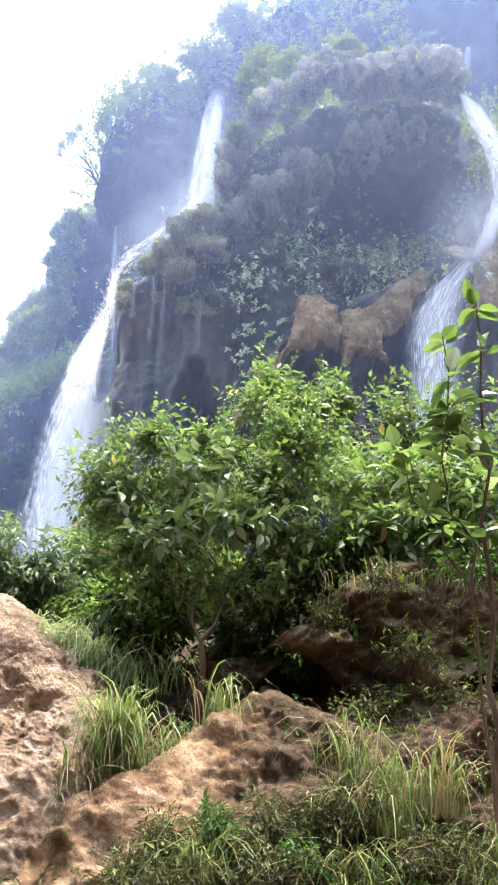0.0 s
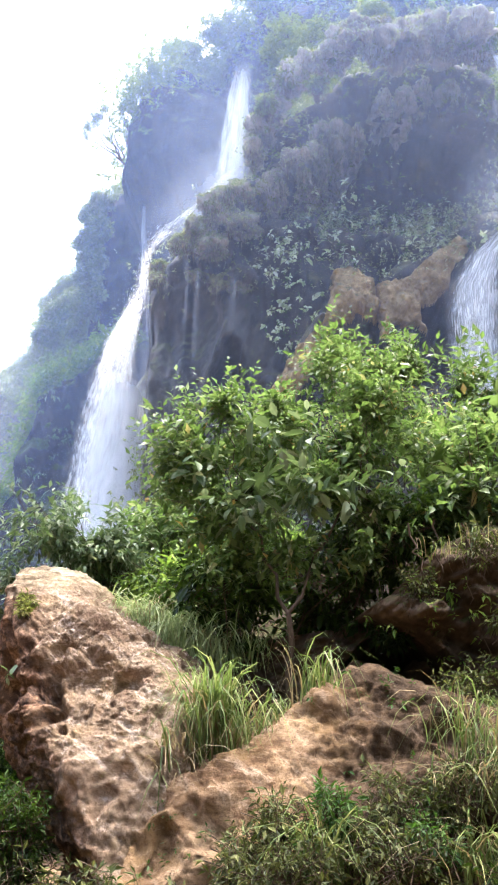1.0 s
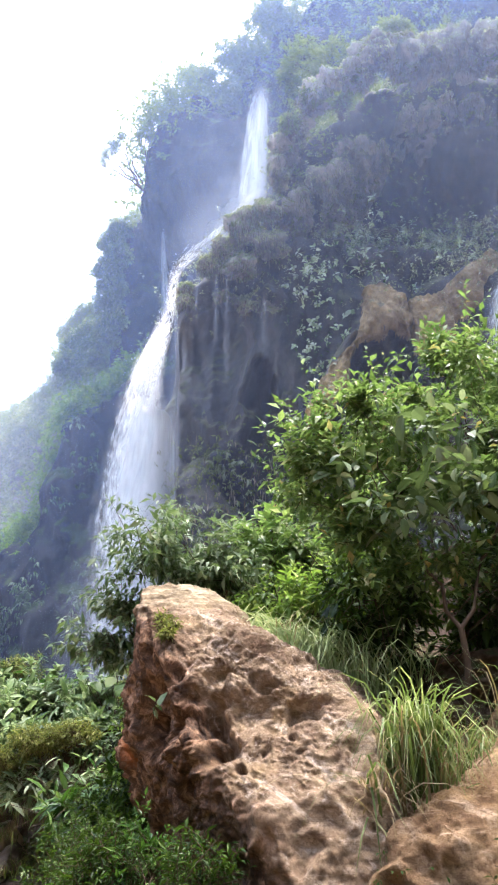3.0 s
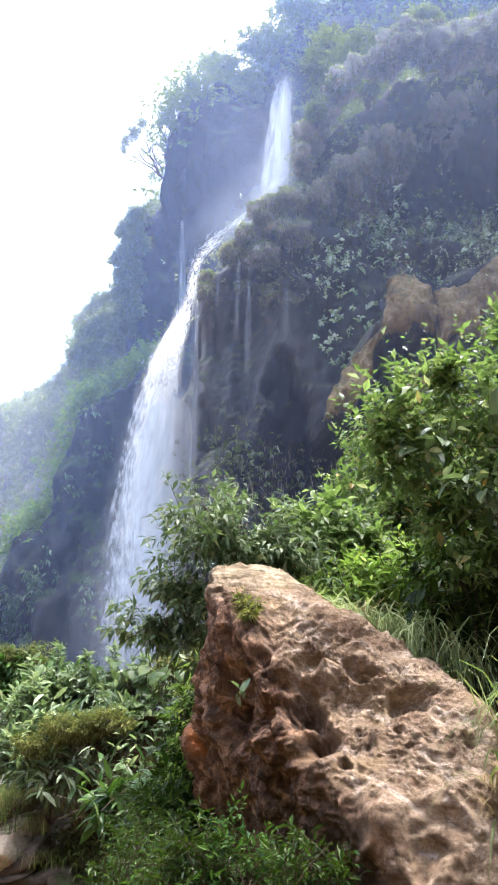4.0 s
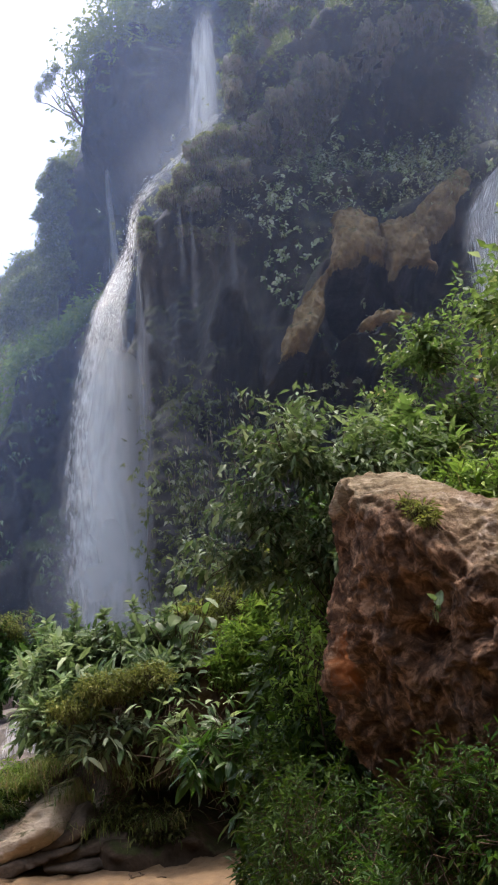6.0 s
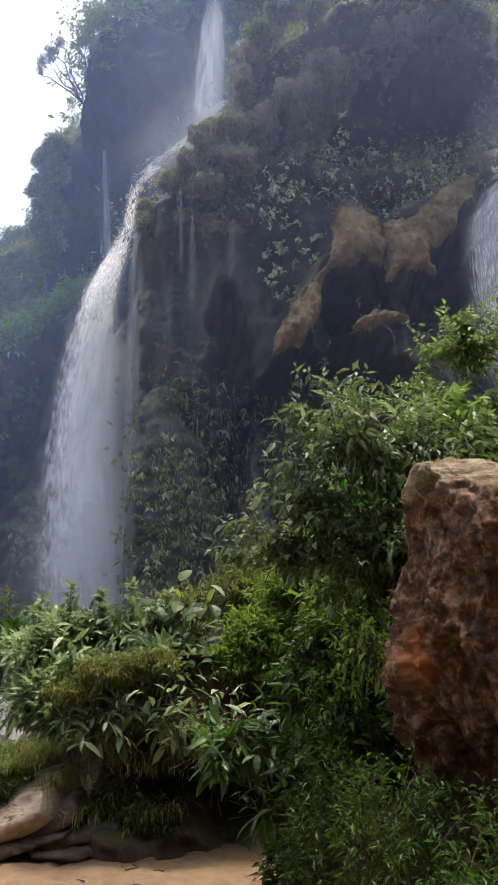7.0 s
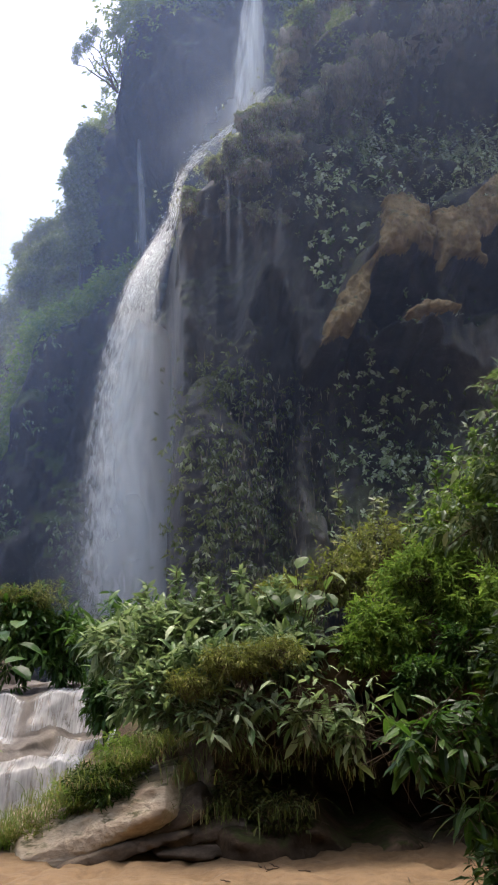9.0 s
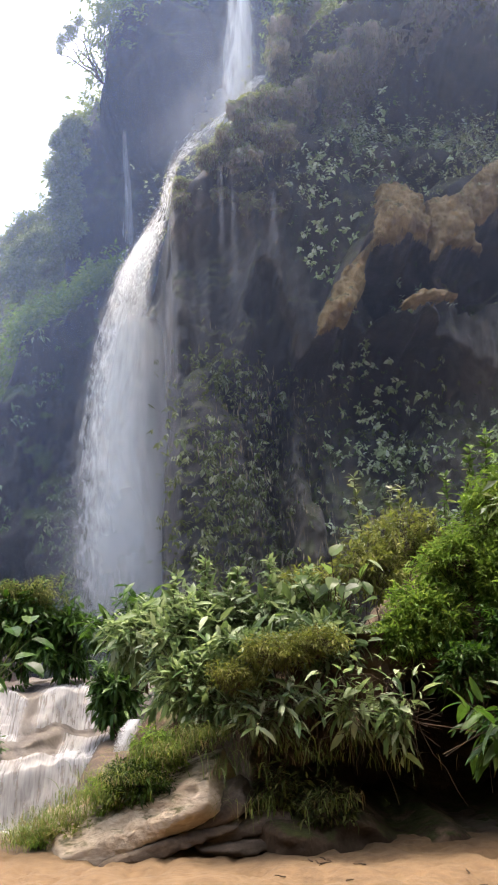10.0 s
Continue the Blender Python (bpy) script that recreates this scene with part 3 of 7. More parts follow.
# ---- upright masses of rock ----
def upright(xs, top_of, face_of, z_low, rows, back, back_rows, wrap=0.0, wrap_cols=0, slope=0.25, seed=1):
    """A rock face y = face_of(x, z) from z_low to top_of(x); it goes on back over the top, and back round the left edge."""
    top = top_of(xs)
    s = np.linspace(0, 1, rows)[:, None]
    z = z_low + (top[None] - z_low) * s
    x = np.broadcast_to(xs[None], z.shape)
    y = face_of(x, z)
    P = np.stack([x, y, z], 2)
    k = np.linspace(0, 1, back_rows + 1)[1:, None] ** 1.5 * back
    bx = np.broadcast_to(xs[None], (back_rows, len(xs)))
    by = P[-1, :, 1][None] + k
    bz = top[None] + k * slope + np.minimum(k, 1.5) * 0.35 * fbm(bx * 0.6, by * 0.6, 0, seed, 3)
    P = np.concatenate([P, np.stack([bx, by, bz], 2)], 0)
    if wrap_cols:
        w = (np.linspace(0, 1, wrap_cols + 1)[1:] ** 1.4)[::-1]
        edge = P[:, :1]
        side = np.repeat(edge, wrap_cols, 1).copy()
        side[:, :, 1] += w[None] * wrap
        side[:, :, 0] += -0.5 * np.sin(w[None] * 3) + 0.5 * fbm(side[:, :, 1] * 0.5, side[:, :, 2] * 0.5, 0, seed + 3, 3) * w[None]
        P = np.concatenate([side, P], 1)
    return P


def bulge(x, z, cx, cz, rx, up, down, deep):
    dz = (z - cz) / np.where(z > cz, up, down)
    return deep * np.sqrt(np.clip(1 - ((x - cx) / rx) ** 2 - dz ** 2, 0, None))


def oval(x, z, cx, cz, rx, rz):
    return 1 - np.sqrt(((x - cx) / rx) ** 2 + ((z - cz) / rz) ** 2)


def stripe(x, z, x0, z0, x1, z1, w):
    t = np.clip(((x - x0) * (x1 - x0) + (z - z0) * (z1 - z0)) / ((x1 - x0) ** 2 + (z1 - z0) ** 2), 0, 1)
    return 1 - np.hypot(x - x0 - t * (x1 - x0), z - z0 - t * (z1 - z0)) / w


# the tufa dome
def dome_top(x):
    return np.interp(x, [-9.2, -8.5, -7.9, -6.9, -6.7, -5.6, -3.9, -2.95, -2.2, -1.7, -0.4, 1.9, 5.5, 7.8, 9.2, 12, 26],
                     [15.5, 17.0, 17.8, 18.9, 19.6, 20.7, 22.3, 23.4, 25.3, 26.6, 28.2, 29.6, 30.7, 30.6, 29.4, 31.5, 36])


TIERS = [(-0.9, 26.6, 1.2, 1.4, 0.9, 2.6), (0.5, 28.2, 1.5, 1.5, 1.0, 3.0), (2.2, 29.0, 1.5, 1.5, 1.1, 3.3), (4.0, 29.6, 1.5, 1.7, 1.3, 3.6),
         (5.8, 29.9, 1.5, 1.7, 1.2, 3.6), (7.6, 29.5, 1.5, 1.6, 1.0, 3.0), (0.3, 25.9, 1.2, 1.1, 0.6, 2.8), (1.6, 26.3, 1.1, 0.9, 0.55, 2.6),
         (2.7, 26.5, 0.8, 0.7, 0.45, 2.0), (-0.9, 24.6, 1.0, 0.9, 0.5, 2.6), (-2.1, 23.5, 0.7, 0.7, 0.45, 2.2)]
SHELVES = [(-6.3, 19.8, 0.6, 0.8, 0.5, 1.8), (-5.6, 20.4, 0.8, 1.0, 0.7, 2.2), (-4.7, 21.0, 0.8, 1.1, 0.7, 2.3), (-3.9, 21.6, 0.8, 1.1, 0.7, 2.4), (-3.1, 22.3, 0.9, 1.2, 0.7, 2.4), (-3.6, 20.4, 0.8, 0.8, 0.6, 2.5),
           (-2.5, 21.4, 0.8, 0.9, 0.8, 2.2), (-2.5, 19.0, 0.9, 0.5, 0.45, 2.2), (-0.6, 22.0, 1.4, 0.6, 0.6, 1.6), (2.2, 21.8, 2.0, 0.8, 0.8, 1.5), (4.6, 21.0, 2.0, 1.0, 1.0, 1.6)]
SLABS = [(2.1, 17.6, 1.2, 1.7, 1.1, 2.5), (4.1, 17.5, 0.95, 1.2, 1.4, 2.3), (5.5, 18.8, 1.2, 1.5, 1.4, 1.9),
         (2.55, 13.6, 1.4, 0.85, 0.22, 2.3), (5.2, 19.2, 1.6, 0.9, 1.0, 2.2), (8.6, 20.3, 2.4, 1.8, 1.5, 3.0), (6.4, 19.4, 1.4, 1.2, 1.6, 2.2), (11.5, 22, 3.0, 6, 4, 3.5)]
FEET = [(-5.6, 5.5, 1.9, 6.8, 9, 2.2), (-3.7, 3.0, 1.2, 5, 8, 1.6), (-1.9, 6.0, 0.75, 6.0, 9, 1.5), (1.2, 6, 2.4, 4.5, 8, 1.2), (4.4, 7.5, 2.0, 3.5, 9, 1.4), (-7.8, 8, 1.0, 9.5, 9, 0.1)]
HOLLOWS = [(5.0, 25.0, 5.2, 3.0, 3.4, 4.2), (1.6, 11.0, 4.6, 2.9, 7, 3.0), (-2.9, 11.0, 1.0, 5.5, 7, 2.0), (5.4, 16.6, 1.3, 1.0, 2.0, 2.5), (-0.4, 23.4, 1.6, 0.9, 1.0, 1.2), (2.3, 15.6, 1.5, 1.4, 1.3, 2.8), (-5.0, 17.5, 1.6, 1.8, 4, 1.4)]


def dome_y(x, z, swell=0.45):
    xw = x + 0.3 * fbm(x * 0.8, 0, z * 0.8, 31, 3)
    zw = z + 0.25 * fbm(x * 0.9, 5, z * 0.5, 33, 3) + 0.2 * vnoise(x * 3.1, 2, 0, 36) + 0.1 * vnoise(x * 7.3, 2, 0, 37)
    y = 36.0 + 0.6 * fbm(x * 0.25, 0, z * 0.2, 35, 3)
    for h in HOLLOWS:
        y = y + bulge(xw, zw, *h)
    out = np.zeros_like(x)
    for b in TIERS + SHELVES:
        out = np.maximum(out, swell * bulge(xw, zw, *b))
    for b in SLABS + FEET:
        out = np.maximum(out, bulge(xw, zw, *b))
    out = np.maximum(out, 2.3 * np.sqrt(np.clip(stripe(x + 0.5 * (xw - x), z, 0.9, 16.9, -0.75, 13.8, 0.5), 0, None)))
    y = y - out
    lumpy = 0.3 * (1 - np.clip(cells(x * 1.1, y * 0.8, z * 1.1, 41), 0, 1)) + 0.14 * (1 - np.clip(cells(x * 2.6, y * 2, z * 2.6, 43), 0, 1))
    y = y - lumpy * (0.45 + 0.55 * np.minimum(out, 1))
    y = y - 0.3 * fbm(x * 1.7, 0, z * 0.22, 45, 4) * (1 - 0.6 * np.minimum(out, 1)) - 0.14 * fbm(x * 2.2, y, z * 2.2, 47, 4)
    near_top = np.clip(1 - (dome_top(x) - z) / 1.3, 0, 1)
    y = y + 1.6 * near_top ** 2
    return y + 3.0 * smooth(-8.2, -9.2, x) + 5.5 * smooth(-6.3, -7.6, x) * smooth(19.2, 17.6, z)


DP = upright(np.arange(-9.2, 26, 0.1), dome_top, dome_y, -2.0, 340, 14, 16, 14, 12, 0.05, 3)
dome = part("cliff", grid_mesh("cliff", DP), M_cliff)
tagged(dome, "dark wet tufa cliff with hanging mossy brows", "cliff", kind="structure")


# mossy hoods of tufa that swell out of the dome
def hood_mesh(c, rx, ry, up, drop, seed, rough=0.12, ragged=0.5, curl=0.5):
    """A rounded cap whose skirt hangs down and curls back under; its back is sunk into the cliff."""
    rows, cols = 46, 66
    t = np.linspace(0, 1, rows)[:, None]
    a = np.linspace(0, 2 * math.pi, cols)[None]
    ca, sa = np.cos(a), np.sin(a)
    e = np.clip(t / 0.5, 0, 1) * math.pi / 2
    skirt, under = np.clip((t - 0.5) / 0.3, 0, 1), np.clip((t - 0.8) / 0.2, 0, 1)
    rad = np.sin(e) ** 0.85 * (1 - 0.1 * skirt) - (1 - curl) * under ** 1.5 * 0.9
    frill = np.clip(1 + ragged * (vnoise(ca * 2.2 + seed, sa * 2.2, 0, seed) + 0.6 * vnoise(ca * 7 + seed, sa * 7, 0, seed + 1)), 0.15, 2)
    z = c[2] + up * np.cos(e) - skirt * drop * frill + under * 0.35 * drop
    x, y = c[0] + rx * rad * ca, c[1] + ry * rad * sa
    z = z + 0 * a
    size = rx * 1.35
    n = rough * size * (1.1 * fbm(x * 1.5 / size, y * 1.5 / size, z * 1.5 / size, seed + 2, 5, 0.6) + 0.5 * vnoise(ca * 8, sa * 8, z * 0.4, seed + 3) * skirt)
    w = 0.25 + np.sin(e)
    return np.stack([x + n * ca * w, y + n * sa * w, z + n * np.cos(e)], 2)


# x, z, half width, height of the cap, length of the skirt
HOODS = [(-6.3, 19.2, 0.4, 0.35, 0.3), (-5.8, 19.7, 0.42, 0.4, 0.4), (-5.25, 20.1, 0.45, 0.4, 0.4), (-4.7, 20.6, 0.42, 0.4, 0.4), (-4.2, 21.1, 0.42, 0.4, 0.4), (-3.75, 21.6, 0.45, 0.4, 0.4), (-3.3, 22.1, 0.45, 0.45, 0.5),
         (-5.0, 20.1, 0.5, 0.45, 0.5), (-4.3, 20.75, 0.55, 0.5, 0.6), (-3.7, 20.0, 0.6, 0.5, 0.6), (-3.05, 19.1, 0.7, 0.55, 0.5), (-3.1, 21.4, 0.65, 0.55, 0.7), (-2.3, 21.1, 0.55, 0.5, 0.6), (-2.7, 22.4, 0.5, 0.5, 0.4), (-4.3, 19.6, 0.45, 0.35, 0.4),
         (-2.0, 22.9, 0.55, 0.6, 0.4), (-1.4, 23.2, 0.42, 0.4, 0.5), (-0.85, 23.7, 0.5, 0.45, 0.7), (-0.35, 24.1, 0.5, 0.45, 0.8), (0.2, 24.5, 0.5, 0.45, 0.8), (0.6, 25.1, 0.5, 0.5, 0.8), (0.85, 25.8, 0.55, 0.6, 0.8), (1.35, 26.1, 0.6, 0.55, 0.9), (1.95, 26.2, 0.5, 0.45, 0.8), (2.5, 26.2, 0.4, 0.35, 0.5), (0.1, 23.9, 0.4, 0.35, 0.5), (0.9, 24.9, 0.4, 0.35, 0.5), (1.4, 25.5, 0.45, 0.4, 0.6),
         (-2.1, 25.4, 0.45, 0.7, 0.6), (-1.8, 26.2, 0.5, 0.6, 0.6), (-1.2, 27.0, 0.6, 0.6, 0.6), (-0.5, 27.7, 0.6, 0.6, 0.7), (0.3, 28.4, 0.65, 0.6, 0.7), (1.2, 28.8, 0.7, 0.65, 0.8), (2.2, 29.0, 0.75, 0.7, 0.9), (3.2, 29.2, 0.8, 0.8, 1.0), (4.4, 29.4, 0.9, 0.9, 1.2), (5.7, 29.6, 1.0, 1.1, 1.3), (7.0, 29.6, 1.0, 1.2, 1.2), (8.1, 29.0, 0.7, 0.9, 0.6),
         (-1.5, 27.1, 0.5, 0.5, 0.4), (-0.9, 27.9, 0.5, 0.5, 0.4), (-0.3, 28.4, 0.55, 0.5, 0.4), (0.4, 28.8, 0.55, 0.5, 0.4), (1.1, 29.2, 0.55, 0.5, 0.4), (1.8, 29.5, 0.6, 0.5, 0.4), (2.6, 29.8, 0.6, 0.5, 0.4), (3.6, 30.1, 0.6, 0.5, 0.4),
         (3.5, 27.5, 0.4, 0.4, 0.7), (4.5, 27.8, 0.45, 0.4, 0.8), (5.6, 28.1, 0.5, 0.45, 0.8), (6.8, 28.5, 0.5, 0.45, 0.6)]
BOSSES = []
rng = np.random.default_rng(699)
for i, (x, z, r, up, drop) in enumerate(HOODS):
    vary = rng.uniform(0.75, 1.2)
    x, z, r, up = x + rng.normal(0, 0.12), z + rng.normal(0, 0.15), r * vary, up * vary * rng.uniform(0.85, 1.1)
    face = float(dome_y(np.array([[x]]), np.array([[min(z, float(dome_top(np.array(x))) - 0.9)]]), 1.0)[0, 0])
    front = min(face, 34.2) - 0.9 * r if z > 22.6 else face - 1.1 * r
    back = face + r
    BP = hood_mesh((x, (front + back) / 2, z), r, (back - front) / 2, up, drop * 0.5, 700 + i, 0.3, 0.35)
    BOSSES.append(BP)
    part("tufa_boss", grid_mesh("tufa_boss", BP), M_tufa, dome, "rounded mossy tufa hood")


# tan travertine crust on the lower bosses
def crust(shape, x0, x1, z0, z1, front, label, seed=1):
    x, z = np.meshgrid(np.arange(x0, x1, 0.04), np.arange(z0, z1, 0.04))
    m = shape(x, z) + 0.22 * fbm(x * 1.8, 0, z * 1.8, seed, 4) + 0.03 * fbm(x * 6, 0, z * 6, seed + 1, 2)
    back = dome_y(x, z)
    face = front - 0.3 * np.sqrt(np.clip(m, 0, 1)) + 0.2 * fbm(x * 0.9, 0, z * 0.9, seed + 4, 3) - 0.12 * fbm(x * 2.5, 0, z * 2.0, seed + 2, 5, 0.6) - 0.05 * (1 - np.clip(cells(x * 4, 0 * x, z * 4, seed + 3), 0, 1)) - 0.06 * fbm(x * 7, 0, z * 5, seed + 6, 3)
    k = smooth(-0.04, 0.16, m)
    y = np.minimum(back - 0.03, face) * k + np.minimum(back + 0.15, face + 0.5) * (1 - k)
    q = grid_quads(*x.shape)
    q = q[(m.ravel()[q] > -0.05).all(1)]
    used, flat = np.unique(q, return_inverse=True)
    P = np.stack([x, y, z], 2).reshape(-1, 3)[used]
    ob = part("travertine", np_mesh("travertine", P, flat.reshape(-1, 4)), M_tan)
    return tagged(ob, label, "rock", "travertine slabs")


def inside(x, z, corners):
    """How far a place lies inside a polygon, in metres; below nought outside."""
    best, hit = np.full(np.shape(x), 9.0), np.zeros(np.shape(x), bool)
    for (ax, az), (bx, bz) in zip(corners, corners[1:] + corners[:1]):
        t = np.clip(((x - ax) * (bx - ax) + (z - az) * (bz - az)) / ((bx - ax) ** 2 + (bz - az) ** 2), 0, 1)
        best = np.minimum(best, np.hypot(x - ax - t * (bx - ax), z - az - t * (bz - az)))
        if az != bz:
            hit ^= ((az > z) != (bz > z)) & (x < ax + (z - az) * (bx - ax) / (bz - az))
    return np.where(hit, best, -best)


SLAB_FORMS = [([(1.35, 18.9), (2.0, 19.2), (3.0, 18.5), (3.25, 17.6), (3.1, 16.6), (2.5, 16.8), (1.95, 16.75), (0.95, 16.7), (1.25, 17.7)], "bulging tan travertine slab above a dark overhang", 741, 33.75),
              ([(3.05, 18.2), (3.6, 18.5), (4.15, 18.5), (4.8, 18.25), (4.9, 17.05), (5.1, 16.25), (4.6, 16.5), (4.05, 16.55), (3.3, 16.1)], "rounded tan travertine knob beside the slab", 745, 33.80),
              ([(3.9, 18.35), (4.6, 19.0), (5.6, 20.0), (6.6, 20.6), (7.0, 20.0), (6.2, 18.6), (5.6, 17.7), (4.9, 17.4), (4.4, 17.9)], "tan travertine shoulder beside the far cascade", 749, 33.90),
              ([(0.95, 16.85), (1.2, 16.7), (0.75, 16.0), (0.65, 14.85), (-0.2, 13.5), (-1.35, 13.0), (-0.8, 14.5), (0.05, 15.7)], "slanting tan travertine rib running down the cliff", 743, 33.80),
              ([(1.5, 13.6), (1.75, 13.95), (2.3, 14.2), (3.0, 14.25), (3.8, 13.95), (3.7, 13.75), (3.0, 13.75), (2.4, 13.7), (1.9, 13.5)], "arched brown travertine lip over a dark hollow", 747, 32.50),
              ([(8.2, 18.0), (8.6, 20.6), (9.8, 21.6), (11.0, 20.5), (10.8, 18.2)], "tan travertine shoulder beyond the far cascade", 751, 33.00)]
for corners, label, seed, front in SLAB_FORMS:
    px, pz = [a for a, _ in corners], [b for _, b in corners]
    crust(lambda x, z: inside(x, z, corners) / 0.45, min(px) - 0.4, max(px) + 0.4, min(pz) - 0.4, max(pz) + 0.4, front, label, seed)


# the high wall behind the falls
def wall_top(x):
    return np.interp(x, [-11.3, -10.9, -10.3, -9.4, -7.4, -5.2, -3.4, -2.4, 0, 4, 40], [31.6, 33.2, 35.6, 37.4, 40.4, 41.6, 42.6, 45.6, 48, 51, 62])


def wall_y(x, z):
    y = 47.5 + 1.2 * fbm(x * 0.18, 0, z * 0.18, 51, 4) - 1.1 * fbm(x * 0.55, 0, z * 0.4, 53, 5)
    under = smooth(31.5, 28.6, z + 0.8 * vnoise(x * 0.5, 0, 0, 55)) * smooth(2, -3, x)
    y = y + under * 4.5
    y = y - bulge(x, z, -7.8, 33.5, 3.6, 5.5, 4.0, 2.2) - bulge(x, z, 4, 40, 6, 5, 4, 2.5)
    y = y - 1.3 * (1 - np.clip(cells(x * 0.42, y * 0.3, z * 0.42, 57), 0, 1))
    near_top = np.clip(1 - (wall_top(x) - z) / 2.5, 0, 1)
    return y + 2.2 * near_top ** 2 + 2.0 * smooth(-9.8, -11.3, x)


RP = upright(np.arange(-11.3, 40, 0.2), wall_top, wall_y, -1.0, 270, 40, 18, 18, 12, 0.35, 5)
RP[..., 0] += smooth(32.2, 26.0, RP[..., 2] + 0.6 * vnoise(RP[..., 1] * 0.4, 0, RP[..., 2] * 0.4, 58)) * 4.2 * smooth(-3, -11, RP[..., 0])
wall = part("cliff", grid_mesh("cliff", RP), M_wall)
tagged(wall, "tall dark limestone wall with an overhanging shoulder", "cliff", kind="structure")


# the overgrown slope beside the falls
def slope_top(x):
    return np.interp(x, [-70, -45, -36, -28, -23.8, -20.6, -19.4, -18.8, -16.8, -15.9, -15.5, -14.7, -13.6, -6], [20, 23, 26, 27.3, 26.6, 26.2, 27.0, 29.6, 31.2, 32.3, 35.2, 37.6, 39.0, 41])


def slope_y(x, z):
    y = 54.5 + np.clip(-12 - x, 0, None) * 0.95 + np.clip(z - 4, 0, None) * 0.12
    y = y + 1.4 * fbm(x * 0.16, 0, z * 0.16, 61, 4) - 0.8 * fbm(x * 0.6, 0, z * 0.4, 63, 3)
    y = y - bulge(x, z, -19, 15, 5, 8, 6, 2.0) + bulge(x, z, -13.5, 22, 2.2, 6, 8, 1.5)
    y = y - 2.4 * np.sqrt(np.clip(1 - cells(x * 0.3, 0 * x, z * 0.32, 65), 0, 1)) - 0.9 * np.clip(1 - cells(x * 0.8, 0 * x, z * 0.8, 67), 0, 1)
    return y + 3.0 * np.clip(1 - (slope_top(x) - z) / 3, 0, 1) ** 2


HP = upright(np.arange(-70, -5, 0.3), slope_top, slope_y, -1.5, 150, 60, 14, 0, 0, 0.3, 7)
hill = part("hillside", grid_mesh("hillside", HP), M_hill)
tagged(hill, "steep overgrown limestone hillside beside the falls", "hillside", kind="structure")


# the dark wall close beside the main fall
def flank_top(x):
    return np.interp(x, [-24, -19, -16.6, -15.4, -12.8, -11.3, -10.4, -8.5, -6], [7, 9.5, 13.5, 18.6, 19.8, 20.5, 21.3, 21.6, 21.6])


def flank_y(x, z):
    y = 46.0 + np.clip(-11 - x, 0, None) * 0.5 + 1.3 * fbm(x * 0.25, 0, z * 0.2, 851, 4) - 0.7 * (1 - np.clip(cells(x * 0.6, 0 * x, z * 0.6, 857), 0, 1)) - 0.9 * fbm(x * 0.9, 0, z * 0.5, 853, 4)
    return y + 2.0 * np.clip(1 - (flank_top(x) - z) / 2.5, 0, 1) ** 2


FP = upright(np.arange(-24, -5, 0.14), flank_top, flank_y, -1.5, 150, 9, 12, 5, 8, 0.25, 15)
tagged(part("cliff", grid_mesh("cliff", FP), M_wall), "dark damp cliff wall close beside the main fall", "cliff", kind="structure")


# the dark recess under the overhanging shoulder
def recess_y(x, z):
    return 51.6 + 0.9 * fbm(x * 0.3, 0, z * 0.2, 861, 4) - 0.5 * fbm(x * 0.9, 0, z * 0.5, 863, 4) - 0.8 * (1 - np.clip(cells(x * 0.5, 0 * x, z * 0.4, 865), 0, 1))


NP = upright(np.arange(-12.9, -5, 0.2), lambda x: np.interp(x, [-12.9, -12.0, -5], [32.0, 33.5, 34.0]), recess_y, -1.0, 140, 6, 8, 5, 8, 0.2, 17)
tagged(part("cliff", grid_mesh("cliff", NP), M_wall), "dark recessed cliff under the overhanging shoulder", "cliff", kind="structure")


# the middle bank with its hollow, between sand and falls
def mid_top(x):
    return np.interp(x, [-7.6, -7.0, -6.3, -5.4, -4.4, -3.4, -2.9, -2.2, -1.2, 1.0, 4], [-0.5, -0.1, 0.8, 1.7, 1.95, 1.95, 2.1, 3.1, 3.9, 4.6, 5])


def mid_y(x, z):
    y = 13.3 + 0.12 * np.clip(z, 0, 5) * 2 + 0.25 * fbm(x * 0.8, 0, z * 0.8, 71, 4) + 1.0 * smooth(-4.9, -5.7, x)
    low = -0.04 - 0.2 * smooth(-4.4, -3.7, x) + 0.1 * vnoise(x * 2.2, 0, 0, 76)
    sunk = smooth(low, low + 0.4, z)
    y = y + sunk * bulge(x, z, -2.55, 0.25, 0.95, 1.25, 2.0, 4.5)
    y = y + smooth(1.5, 0.7, z + 0.25 * vnoise(x * 1.8, 0, 0, 73)) * sunk * (0.85 * smooth(-7.2, -6.4, x) + 1.5 * smooth(-5.3, -4.7, x) + 4.0 * smooth(-3.9, -3.1, x))
    return y - 0.1 * fbm(x * 3, 0, z * 3, 75, 3)


MP = upright(np.arange(-7.3, 4, 0.05), mid_top, mid_y, -0.8, 90, 9, 30, 0, 0, -0.1, 9)
mid_bank = part("bank", grid_mesh("bank", MP), M_bank)
tagged(mid_bank, "undercut earthy bank with a dark hollow at its foot", "bank", kind="structure")


